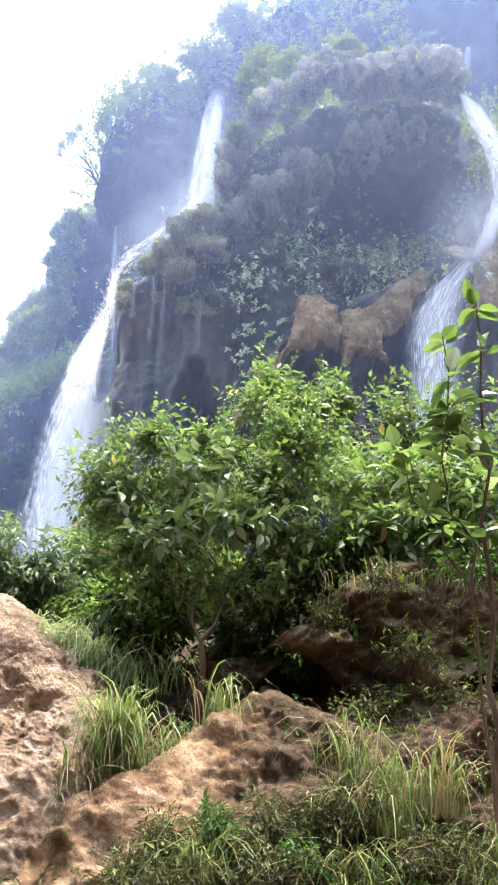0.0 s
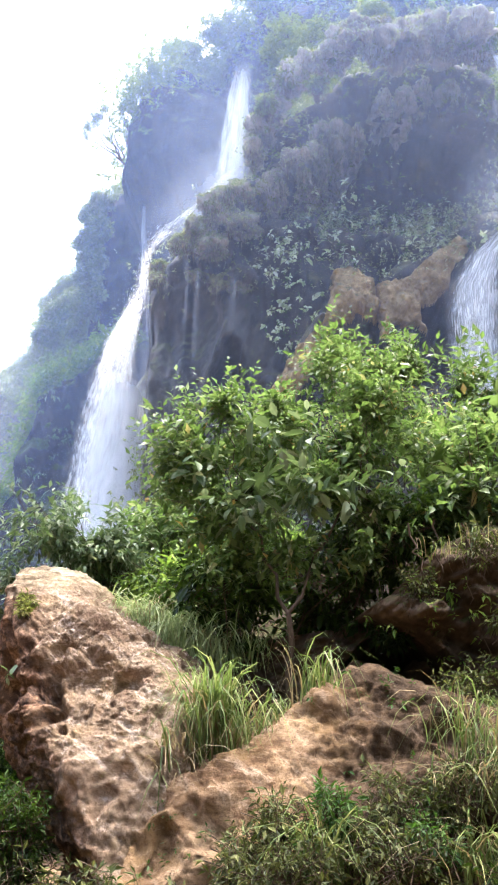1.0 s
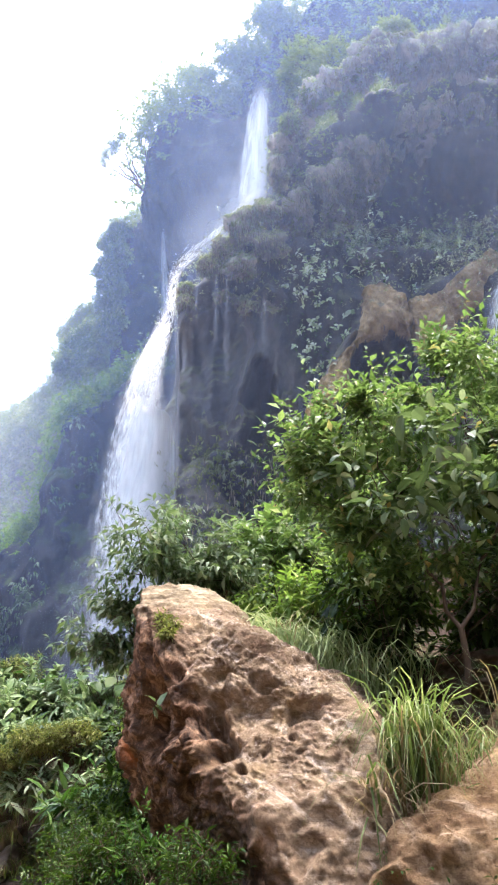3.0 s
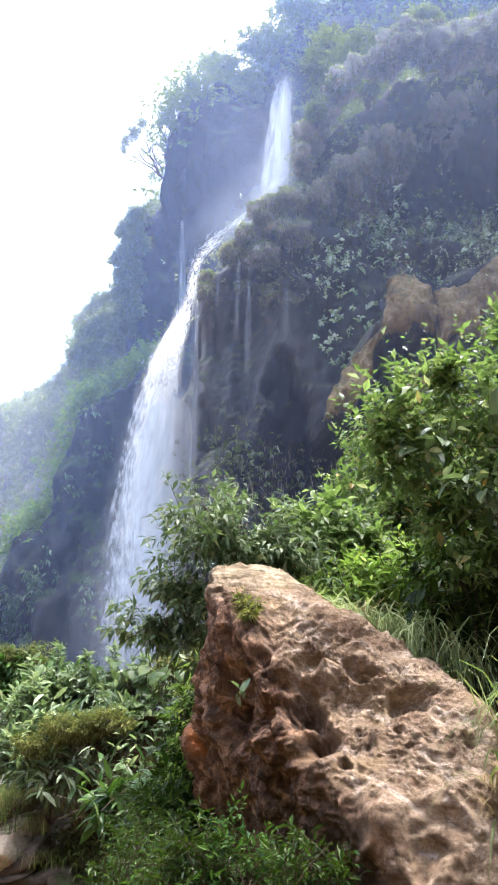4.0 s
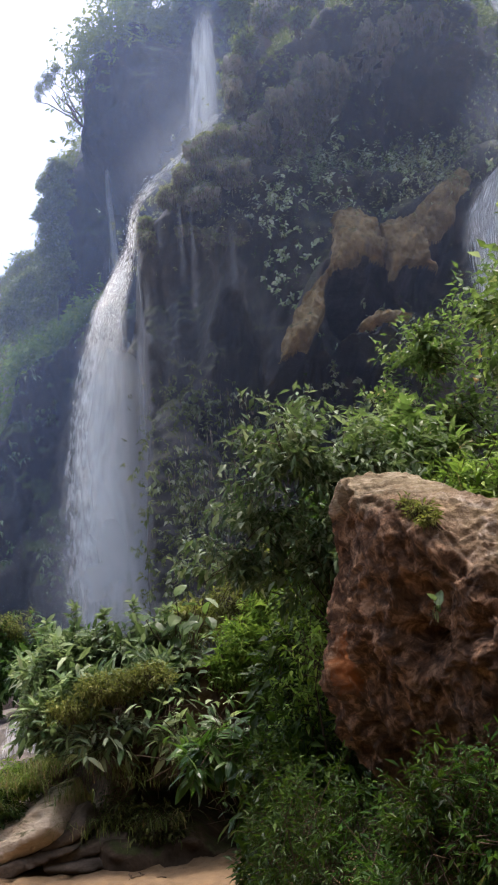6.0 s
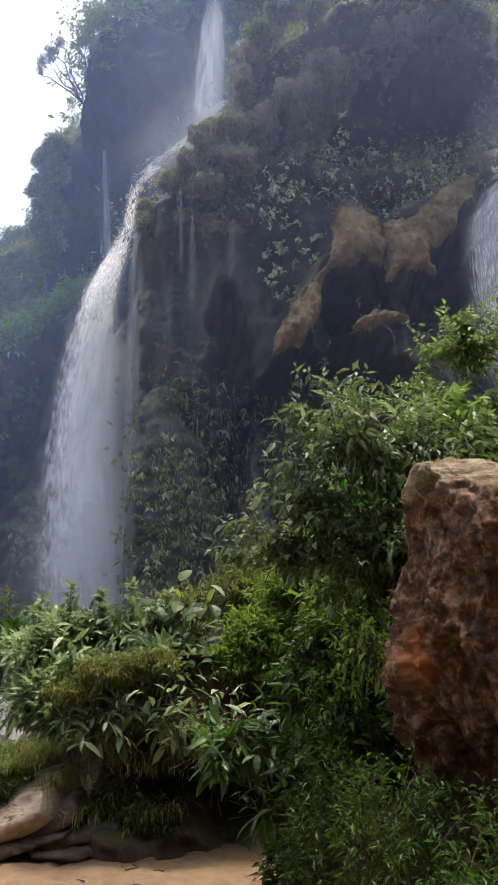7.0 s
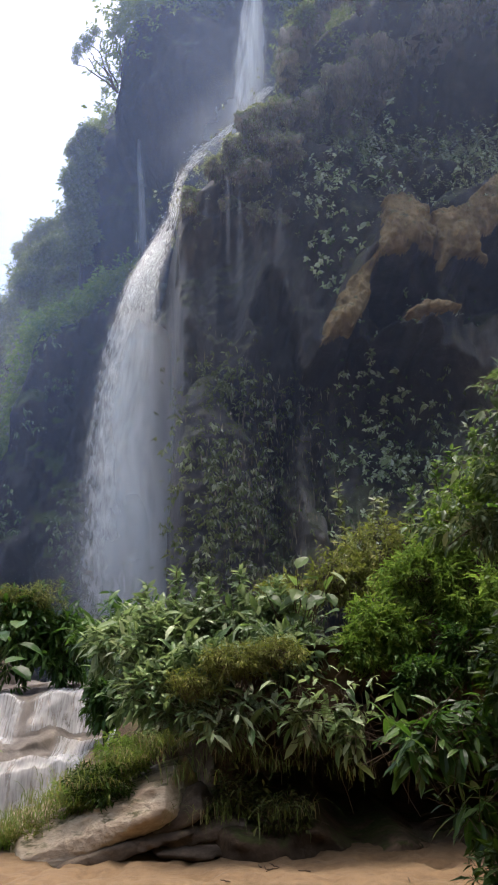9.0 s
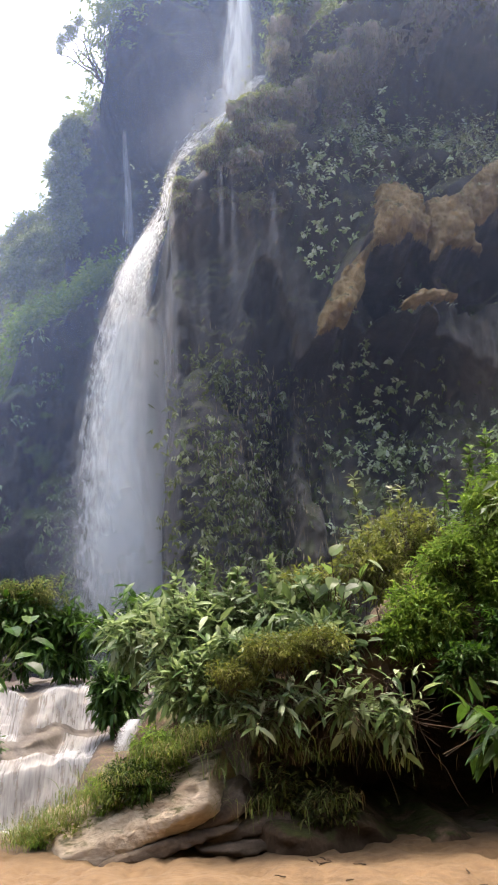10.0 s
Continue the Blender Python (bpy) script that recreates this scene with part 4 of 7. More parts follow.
# ---- stones ----
def rock_mesh(name, centre, planes, detail=5, sharp=14, rough=0.05, grain=0.02, seed=0, size=1.0, crease=0.06):
    """A stone bounded by planes (point, normal) and weathered by noise."""
    bm = bmesh.new()
    bmesh.ops.create_icosphere(bm, subdivisions=detail, radius=1.0)
    bm.verts.ensure_lookup_table()
    d = np.array([v.co[:] for v in bm.verts])
    faces = np.array([[v.index for v in f.verts] for f in bm.faces])
    bm.free()
    c = np.asarray(centre, float)
    inv = 0
    for p, n in planes:
        n = unit(np.asarray(n, float))
        dist = max(float(n @ (np.asarray(p, float) - c)), 0.02)
        inv = inv + np.clip(d @ n / dist, 1e-4, None) ** sharp
    r = inv ** (-1 / sharp)
    p = c + d * r[:, None]
    q = p / size
    r = r + rough * size * fbm(q[:, 0] * 2.2, q[:, 1] * 2.2, q[:, 2] * 2.2, seed, 4) + grain * size * fbm(q[:, 0] * 8, q[:, 1] * 8, q[:, 2] * 11, seed + 2, 4, 0.6)
    ridge = 1 - np.abs(fbm(q[:, 0] * 1.7, q[:, 1] * 1.7, q[:, 2] * 2.6, seed + 11, 4)) * 1.6
    r = r - crease * size * np.clip(ridge, 0, 1) ** 4
    p = c + d * r[:, None]
    return np_mesh(name, p, None, faces)


def box_planes(rng, c, half, turn=(0, 0, 0), extra=8):
    """Planes of a rough block with chipped corners."""
    m = np.array(Euler([radians(a) for a in turn]).to_matrix())
    c, half = np.asarray(c, float), np.asarray(half, float)
    planes = []
    for k in range(3):
        for s in (-1, 1):
            n = np.zeros(3)
            n[k] = s
            n = unit(n + rng.normal(0, 0.12, 3))
            planes.append((c + m @ (n * half), m @ n))
    for _ in range(extra):
        n = unit(rng.normal(size=3))
        planes.append((c + m @ (np.sign(n) * half * np.abs(n) ** 0.55 * rng.uniform(0.85, 1.0)), m @ unit(n / half)))
    return planes


def stone(name, c, half, turn, material, label, seed, category="rock", group="", **kw):
    rng = np.random.default_rng(seed)
    ob = part(name, rock_mesh(name, c, box_planes(rng, c, half, turn), seed=seed, size=float(np.mean(half)) * 2, **kw), material)
    return tagged(ob, label, category, group)


# the great leaning boulder
B_C = (-1.75, 6.75, 1.75)
B_PLANES = [((-2.4, 7.6, 3.02), (0.05, 0.12, 1.0)), ((-2.35, 6.95, 2.7), (-0.02, -0.47, 0.88)), ((-2.47, 6.89, 2.15), (-0.9, -0.42, 0.06)), ((-2.7, 7.6, 2.2), (-1.0, -0.06, 0.08)),
            ((-2.66, 7.7, 1.72), (-0.78, -0.3, -0.52)), ((-2.16, 6.33, 1.72), (-0.8, -0.58, -0.1)), ((-1.68, 6.7, 2.52), (0.5, -0.12, 0.86)), ((-1.66, 6.12, 1.93), (-0.14, -0.74, 0.66)),
            ((-1.3, 6.3, 2.22), (0.62, -0.2, 0.76)), ((-1.8, 7.95, 2.2), (0.1, 1.0, 0.25)), ((-0.92, 6.3, 1.6), (1.0, -0.15, 0.3)), ((-1.6, 6.6, 0.1), (0, 0, -1)), ((-1.45, 5.62, 1.36), (-0.05, -0.94, 0.33)), ((-1.95, 6.0, 1.3), (-0.72, -0.69, 0.05))]
# hollows and swellings of the weathered face: place, reach, depth
B_FORMS = [(-2.3, 7.15, 2.95, 0.11, 0.05), (-2.38, 7.05, 2.9, 0.07, 0.05), (-2.4, 6.9, 2.05, 0.16, 0.1), (-2.2, 6.6, 1.78, 0.14, 0.1), (-1.89, 6.12, 1.88, 0.15, 0.28), (-1.5, 6.2, 1.9, 0.075, 0.16), (-1.74, 6.03, 1.735, 0.06, 0.13), (-1.66, 6.42, 2.24, 0.075, 0.14), (-1.99, 6.3, 1.97, 0.12, 0.14), (-1.62, 6.1, 1.82, 0.035, 0.07), (-1.58, 6.15, 1.84, 0.03, 0.06), (-1.44, 6.12, 1.8, 0.03, 0.06),
           (-2.1, 6.42, 2.0, 0.27, 0.19), (-2.42, 6.8, 1.93, 0.22, 0.16), (-2.03, 6.33, 1.74, 0.18, 0.17), (-2.5, 7.1, 2.3, 0.16, 0.08), (-2.55, 7.25, 1.85, 0.18, 0.1), (-2.3, 6.6, 2.33, 0.12, 0.07), (-2.6, 7.5, 2.35, 0.14, 0.06), (-1.75, 6.42, 2.3, 0.15, 0.13), (-1.45, 6.25, 2.1, 0.13, 0.12), (-1.95, 6.5, 2.33, 0.12, 0.1),
           (-2.15, 6.52, 2.24, 0.14, -0.07), (-1.85, 6.4, 2.2, 0.12, -0.06), (-2.0, 6.05, 1.62, 0.14, -0.07), (-1.62, 5.8, 1.6, 0.17, -0.06), (-1.3, 5.8, 1.62, 0.2, -0.07), (-2.28, 6.66, 1.98, 0.1, -0.05), (-2.6, 7.35, 2.1, 0.12, -0.05), (-2.45, 6.95, 2.5, 0.14, -0.04), (-1.75, 6.05, 1.5, 0.1, 0.07), (-1.45, 5.7, 1.4, 0.12, 0.08), (-1.2, 5.7, 1.35, 0.1, 0.09)]


def weathered(name, centre, planes, forms, detail, seed, wear=1.0, ribs=0.0):
    """A faceted block, worn at right angles to its faces: broad forms, sharp ridges, rounded holes and a fine grain."""
    bm = bmesh.new()
    bmesh.ops.create_icosphere(bm, subdivisions=detail, radius=1.0)
    d = np.array([v.co[:] for v in bm.verts])
    faces = np.array([[v.index for v in f.verts] for f in bm.faces])
    bm.free()
    c = np.asarray(centre, float)
    inv, nor = 0, 0
    for p, n in planes:
        n = unit(np.asarray(n, float))
        dist = max(float(n @ (np.asarray(p, float) - c)), 0.02)
        k = np.clip(d @ n / dist, 1e-4, None)
        inv = inv + k ** 34
        nor = nor + (k ** 14)[:, None] * n
    p = c + d * (inv ** (-1 / 34))[:, None]
    nor = unit(nor)
    x, y, z = (p[:, k] + 0.07 * fbm(p[:, 0] * 3, p[:, 1] * 3, p[:, 2] * 3, seed + k, 3) for k in range(3))
    h = 0.045 * fbm(x * 1.9, y * 1.9, z * 1.9, seed + 5, 3)
    for f, amp in ((1.6, 0.05), (4.5, 0.026), (13.0, 0.016), (26.0, 0.008)):
        h = h + amp * (0.5 - np.abs(fbm(x * f, y * f, z * f * 1.2, seed + 10 + int(f), 3, 0.45)) * 1.4)
    h = h + 0.007 * fbm(x * 30, y * 30, z * 30, seed + 40, 3, 0.65)
    rough = smooth(-0.1, 0.35, fbm(x * 1.5, y * 1.5, z * 1.5, seed + 50, 2))
    for f, deep in ((3.0, 0.04), (8.0, 0.02), (17.0, 0.009), (34.0, 0.006)):
        h = h - deep * smooth(0.42, 0.16, cells(x * f, y * f, z * f, seed + 60 + int(f))) * (0.12 + 0.88 * rough)
    # upright ribs and flutes on the steep faces
    rib = 0.45 - 1.5 * np.abs(fbm(x * 3.4, y * 3.4, z * 0.9, seed + 80, 3))
    h = h * wear + ribs * rib * smooth(0.55, 0.2, nor[:, 2]) * smooth(-1.7, -2.1, x)
    for fx, fy, fz, reach, deep in forms:
        r = np.sqrt((x - fx) ** 2 + (y - fy) ** 2 + (z - fz) ** 2) + 0.25 * reach * fbm(p[:, 0] * 9, p[:, 1] * 9, p[:, 2] * 9, seed + 70, 2)
        h = h - deep * smooth(reach, reach * (0.35 if reach < 0.14 else 0.0), r)
    return np_mesh(name, p + nor * h[:, None], None, faces)


boulder = part("boulder", weathered("boulder", B_C, B_PLANES, B_FORMS, 8, 21, ribs=0.11), M_boulder)
tagged(boulder, "large leaning boulder of pitted tan limestone", "boulder")

# the rocky ledge beside the boulder, and the earthy bank that overhangs behind it
def ledge_top(x):
    return np.interp(x, [-1.2, -1.0, -0.6, -0.2, 0.15, 0.45, 0.9, 1.5, 3.2], [1.2, 1.6, 1.7, 2.0, 2.2, 2.1, 1.95, 2.2, 2.4])


L_FORMS = [(-0.4, 5.42, 1.68, 0.1, 0.13), (-0.22, 5.4, 1.7, 0.12, 0.16), (-0.3, 5.2, 1.48, 0.14, 0.12), (0.05, 5.3, 1.45, 0.16, 0.12), (-0.98, 5.8, 1.52, 0.13, 0.16), (-0.85, 5.5, 1.35, 0.12, 0.1), (0.55, 5.5, 1.3, 0.3, 0.3), (0.6, 6.0, 1.8, 0.2, 0.15), (-0.05, 5.0, 1.05, 0.16, 0.12),
           (-0.6, 5.6, 1.68, 0.2, -0.09), (-0.35, 5.32, 1.58, 0.12, -0.07), (0.1, 5.8, 1.9, 0.3, -0.12), (-0.75, 5.45, 1.5, 0.14, -0.07), (-0.1, 6.1, 2.05, 0.25, -0.08), (-0.35, 5.0, 1.15, 0.16, -0.06)]


def worn_sheet(xs, profile, top_of, step, forms, seed, wear=1.0):
    """A bank swept along x: its profile of (y, z), kept under its crest, worn at right angles to its face."""
    pr = np.array(profile)
    run = np.concatenate([[0], np.cumsum(np.hypot(*np.diff(pr, axis=0).T))])
    s_ = np.arange(0, run[-1], step)[:, None]
    y, z = np.interp(s_, run, pr[:, 0]) + 0 * xs[None], np.interp(s_, run, pr[:, 1]) + 0 * xs[None]
    crest = top_of(xs)[None] + 0.06 * np.clip(y - 6.5, 0, None)
    z = -0.06 * np.log(np.exp(-z / 0.06) + np.exp(-crest / 0.06))
    x = np.broadcast_to(xs[None], z.shape)
    y = y + 0.16 * fbm(x * 0.9, 0, z * 0.9, seed, 3)
    P = np.stack([x, y, z], 2)
    N = normals_of(P)
    N = np.where(N[..., 1:2] - N[..., 2:3] > 0, -N, N)
    a, b, c = (P[..., k] + 0.07 * fbm(x * 3, y * 3, z * 3, seed + 1 + k, 3) for k in range(3))
    h = 0.06 * fbm(a * 1.5, b * 1.5, c * 1.8, seed + 5, 3)
    for f, amp in ((1.7, 0.08), (4.5, 0.035), (13.0, 0.016), (27.0, 0.009)):
        h = h + amp * (0.5 - np.abs(fbm(a * f, b * f, c * f * 1.3, seed + 10 + int(f), 3, 0.45)) * 1.4)
    rough = smooth(-0.1, 0.35, fbm(a * 1.5, b * 1.5, c * 1.5, seed + 50, 2))
    for f, deep in ((3.4, 0.05), (8.0, 0.03), (18.0, 0.014)):
        h = h - deep * smooth(0.42, 0.16, cells(a * f, b * f, c * f, seed + 60 + int(f))) * rough
    h = h * wear
    for fx, fy, fz, reach, deep in forms:
        r = np.sqrt(((a - fx) * 0.8) ** 2 + (b - fy) ** 2 + ((c - fz) * 1.25) ** 2)
        h = h - deep * smooth(reach, reach * 0.2, r)
    return P + N * h[..., None]


LP = worn_sheet(np.arange(-1.25, 3.2, 0.015), [(4.45, -0.5), (4.85, 0.6), (5.1, 1.0), (5.5, 1.5), (6.0, 2.0), (6.4, 2.45), (6.7, 2.6), (8.2, 2.75)], ledge_top, 0.015, L_FORMS, 761)
ledge = part("ledge", grid_mesh("ledge", LP), M_ledge)
tagged(ledge, "crumbling tan limestone ledge with hollows", "rock", kind="structure")


def over_top(x):
    return np.interp(x, [-1.4, 0.0, 0.4, 0.8, 1.2, 3.2], [2.3, 2.55, 2.8, 3.2, 3.3, 3.5])


def over_y(x, z):
    y = np.interp(x, [-1.4, 0.2, 0.7, 1.2, 3.2], [7.9, 7.6, 7.15, 7.0, 6.6]) + 0.25 * (z - 2.3)
    y = y + 0.22 * fbm(x * 1.3, 0, z * 1.5, 781, 4) - 0.1 * fbm(x * 4, 0, z * 5, 783, 5, 0.65)
    y = y + bulge(x, z, 0.42, 2.2, 0.36, 0.32, 0.7, 1.2) + bulge(x, z, 1.75, 2.15, 0.3, 0.3, 0.6, 0.9)
    return y - bulge(x, z, 0.45, 2.66, 0.35, 0.14, 0.1, 0.4)


OP = upright(np.arange(-1.4, 3.2, 0.02), over_top, over_y, 1.7, 90, 2.2, 16, 0.8, 6, 0.1, 13)
tagged(part("bank", grid_mesh("bank", OP), M_bank), "brown earthy bank overhanging dark gaps", "bank", kind="structure")


def bank_z(x, y):
    """Height of the ground or of the ledge at a place."""
    z = float(ground_z(np.array(x, float), np.array(y, float)))
    if -1.1 < x < 3.1 and y < 6.9:
        z = max(z, min(float(np.interp(y, [4.55, 4.85, 5.1, 5.5, 6.0, 6.5], [-0.4, 0.6, 1.0, 1.5, 2.0, 2.4])), float(ledge_top(np.array(x)))))
    return z


W_PLANES = [((-5.95, 14.0, 0.5), (-0.36, -0.2, 1.0)), ((-6.2, 13.5, 0.24), (-0.3, -0.62, 0.72)), ((-5.62, 13.8, 0.3), (1.0, -0.35, 0.35)), ((-7.45, 13.9, -0.1), (-1.0, -0.35, 0.3)), ((-6.2, 14.6, 0.1), (0.1, 1.0, 0.3)),
            ((-5.85, 13.42, 0.14), (0.36, -0.5, -0.8)), ((-6.7, 13.42, -0.2), (-0.1, -0.9, 0.0))]
wedge = part("flat_boulder", weathered("flat_boulder", (-6.4, 13.95, 0.08), W_PLANES, [(-6.3, 13.5, 0.2, 0.14, 0.04), (-5.9, 13.55, 0.35, 0.12, 0.05), (-6.7, 13.5, 0.1, 0.2, 0.04)], 7, 155, 0.5), M_beach_rock)
tagged(wedge, "flat pale tan boulder at the edge of the sand", "boulder")
for i, (x, y, z, w, h, tilt) in enumerate([(-5.75, 13.85, 0.06, 0.5, 0.1, -20), (-5.95, 13.75, -0.08, 0.6, 0.09, -16), (-5.45, 13.85, -0.02, 0.55, 0.08, -14), (-5.3, 13.75, -0.16, 0.6, 0.07, -6), (-6.45, 13.7, -0.2, 0.5, 0.08, -14)]):
    stone("rock_layer", (x, y, z), (w, 0.34, h), (10, tilt, 5 * i - 10), M_damp, "thin brown layer of rock under the flat boulder", 157 + i, group="rock layers", detail=5, rough=0.05, grain=0.03, crease=0.05)

# stepped travertine under the little cascade
sx = np.linspace(-13.5, -6.6, 120)
sp = np.interp(np.linspace(0, 1, 140), [0, 0.12, 0.4, 0.52, 0.62, 0.9, 1.0], [0, 1, 2, 3, 4, 5, 6])
S_Y = np.interp(sp, range(7), [22.6, 23.6, 24.0, 24.9, 26.2, 26.9, 31.0])
S_Z = np.interp(sp, range(7), [-2.2, -1.75, -0.55, -0.38, 0.0, 0.85, 1.1])
cxx = np.broadcast_to(sx[None], (140, 120))
wob = fbm(cxx * 0.7, S_Y[:, None] * 0.7, 0, 83, 3)
CP = np.stack([cxx, S_Y[:, None] + 0.45 * wob + 0.25 * np.sin(cxx * 1.3), S_Z[:, None] + 0.12 * fbm(cxx * 1.5, S_Y[:, None], S_Z[:, None], 85, 3)], 2)
steps = part("cascade_rock", grid_mesh("cascade_rock", CP), M_wet_tan)
tagged(steps, "stepped tan travertine under a small cascade", "rock", kind="structure")


# unseen wall added behind the path; it holds back low sky light and bounce
ga, gt = np.meshgrid(np.linspace(radians(172), radians(372), 150), np.linspace(0, 1, 40))
g_r = 24 + 4 * fbm(np.cos(ga) * 3, np.sin(ga) * 3, gt * 2, 91, 4) + 9 * gt ** 2
sky_blocker = part("unseen_wall", grid_mesh("unseen_wall", np.stack([-3 + 1.25 * g_r * np.cos(ga), 4 + g_r * np.sin(ga), -1 + 38 * gt], 2)[:, ::-1]), M_wall)
tagged(sky_blocker, "plain unseen wall added behind the path to block sky light", "cliff", kind="structure")

# ---- water ----
M_drop_sheet = veil_material("dropping water", (0.93, 0.96, 0.94), (6.0, 7.5, 1), 3.4, 0.05, 0.62, 0.95, 0.4, 0.03, 0.3)
M_leap = veil_material("leaping water", (0.93, 0.96, 0.94), (2.4, 1.6, 1), 2.8, 0.05, 0.65, 0.92, 0.46, 0.25, 0.3)
M_arc = veil_material("frothing water", (0.96, 0.97, 0.95), (9.0, 5.0, 1), 3.0, 0.25, 0.58, 0.98, 0.36, 0.08, 0.3)
M_lace = veil_material("lacy falling water", (0.93, 0.96, 0.94), (9, 12, 1), 2.6, 0.42, 0.62, 0.92, 0.3, 0.03, 0.2)
M_foam = veil_material("foaming water on rock", (0.93, 0.96, 0.94), (16, 5, 1), 2.6, 0.4, 0.66, 0.92, 0.36, 0.05, 0.35)
M_thin = veil_material("thin falling water", (0.92, 0.95, 0.94), (4, 0.9, 1), 3.0, 0.36, 0.8, 0.45, 0.45, 0.05, 0.5)
M_wisp = veil_material("drifting water", (0.92, 0.95, 0.94), (2.0, 1.2, 1), 2.6, 0.05, 0.8, 0.85, 0.47, 0.12, 0.3)
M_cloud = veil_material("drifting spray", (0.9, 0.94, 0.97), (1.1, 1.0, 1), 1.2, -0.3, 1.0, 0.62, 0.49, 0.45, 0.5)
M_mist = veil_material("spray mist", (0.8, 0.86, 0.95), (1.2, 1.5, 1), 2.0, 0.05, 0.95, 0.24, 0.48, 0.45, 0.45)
# tinted sheets that paint haze and glare; no air volume scatters light
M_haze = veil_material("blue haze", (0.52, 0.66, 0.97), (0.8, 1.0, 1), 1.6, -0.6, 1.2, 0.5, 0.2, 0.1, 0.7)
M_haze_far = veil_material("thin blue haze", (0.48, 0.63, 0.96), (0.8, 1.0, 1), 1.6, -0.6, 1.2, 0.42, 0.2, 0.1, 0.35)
M_glow = veil_material("bright painted haze", (0.78, 0.84, 0.97), (0.8, 1.0, 1), 1.6, -0.6, 1.2, 0.18, 0.45, 0.2, 0.4)
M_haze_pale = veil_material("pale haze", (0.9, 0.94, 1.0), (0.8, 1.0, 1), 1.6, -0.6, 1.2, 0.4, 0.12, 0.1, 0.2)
M_run = veil_material("running water", (0.82, 0.83, 0.81), (12, 0.9, 1), 2.4, 0.2, 0.9, 0.85, 0.16, 0.04, 0.06)


def fall_sheet(name, stations, material, parent, cols=40, rows=90, ripple=0.12, seed=1, bow=0.0, shift=0.0):
    """Water between left and right edges: stations of (z, x left, x right, y)."""
    st = np.array(stations)[::-1]
    z = np.linspace(st[0, 0], st[-1, 0], rows)
    xl, xr, y = (np.interp(z, st[:, 0], st[:, k]) for k in (1, 2, 3))
    u = np.linspace(0, 1, cols)[None]
    x = xl[:, None] + (xr - xl)[:, None] * u
    zz = np.broadcast_to(z[:, None], x.shape)
    yy = y[:, None] - bow * np.sin(u * math.pi) + shift + ripple * fbm(x * 1.5, 0, zz * 0.25, seed, 3)
    x = x + 0.08 * fbm(u * 3, 0, zz * 0.3, seed + 5, 3)
    return part(name, grid_mesh(name, np.stack([x, yy, zz], 2), uv=True), material, parent)


great = thing("waterfall", (-8, 35, 3), "tall white waterfall dropping in two leaps over dark tufa", "waterfall", kind="structure")
UPPER = [(35.6, -3.6, -2.6, 41.0), (33.6, -3.85, -2.6, 40.7), (30.5, -4.4, -2.45, 40.4), (27, -4.9, -2.45, 40.0), (24.2, -5.3, -2.5, 39.0)]
for k in range(2):
    fall_sheet("upper_leap", UPPER, M_leap, great, seed=200 + k, shift=0.4 * k)
fall_sheet("upper_spray", [(29.5, -4.9, -2.6, 39.6), (26.5, -6.6, -2.4, 38.6), (23.0, -8.6, -2.6, 37.4), (20.5, -9.0, -4.5, 37.0)], M_cloud, great, seed=208)
SLIDE = [(25.0, -3.6, -2.2, 36.2), (24.0, -4.0, -2.5, 35.4), (23.2, -4.7, -3.0, 34.9), (22.1, -5.3, -3.8, 34.5), (21.2, -5.9, -4.6, 34.2), (20.4, -6.5, -5.5, 34.0), (19.7, -6.9, -6.1, 34.0)]
fall_sheet("slide", SLIDE, M_cloud, great, seed=210)
fall_sheet("slide", [(24.3, -3.2, -2.6, 34.6), (23.2, -3.8, -3.3, 34.1), (22.1, -4.5, -4.05, 33.7), (21.2, -5.2, -4.8, 33.4), (20.4, -6.1, -5.7, 33.3), (19.7, -6.75, -6.35, 33.3)], M_lace, great, seed=211)
EDGE = [(20.9, -5.9, -5.3, 33.6), (19.87, -6.75, -6.35, 33.9), (19.4, -6.95, -6.5, 34.3), (18.8, -7.2, -6.6, 35.0), (18.2, -7.9, -6.8, 35.8), (17.2, -8.9, -7.2, 37.0), (15.6, -9.7, -7.6, 38.4)]
for k in range(2):
    fall_sheet("lip_stream", EDGE, M_lace if k else M_thin, great, seed=214 + k, shift=0.2 * k)
LOWER = [(18.6, -7.4, -6.85, 35.8), (18.0, -8.4, -7.2, 37.0), (17.4, -9.1, -7.5, 38.0), (15.5, -9.95, -7.55, 38.8), (13.2, -10.45, -7.5, 39.0), (10.6, -10.9, -7.3, 39.0), (7.6, -11.0, -7.0, 39.0), (4.5, -11.1, -6.7, 39.0), (0.5, -11.3, -6.3, 39.0)]
for k in range(2):
    fall_sheet("lower_leap", LOWER, M_drop_sheet, great, seed=220 + k, shift=0.35 * k, bow=0.3)
fall_sheet("veil", [(16.5, -9.3, -6.5, 38.2), (13.2, -10.0, -6.2, 38.4), (10.6, -10.5, -5.9, 38.4), (7.6, -10.6, -5.6, 38.4), (4.5, -10.6, -5.3, 38.4), (0.5, -10.8, -5.0, 38.4)], M_wisp, great, seed=224)
fall_sheet("spray_skirt", [(12, -11.2, -6.2, 38.0), (7, -12.2, -5.4, 37.8), (0.5, -13.0, -4.6, 37.4)], M_cloud, great, seed=226)
SIDE = [(19.0, -6.75, -6.45, 34.6), (17.5, -6.95, -6.45, 35.4), (14, -7.05, -6.4, 36.0), (9, -7.2, -6.1, 36.4), (4, -7.4, -5.8, 36.6)]
fall_sheet("side_strand", SIDE, M_thin, great, seed=230)
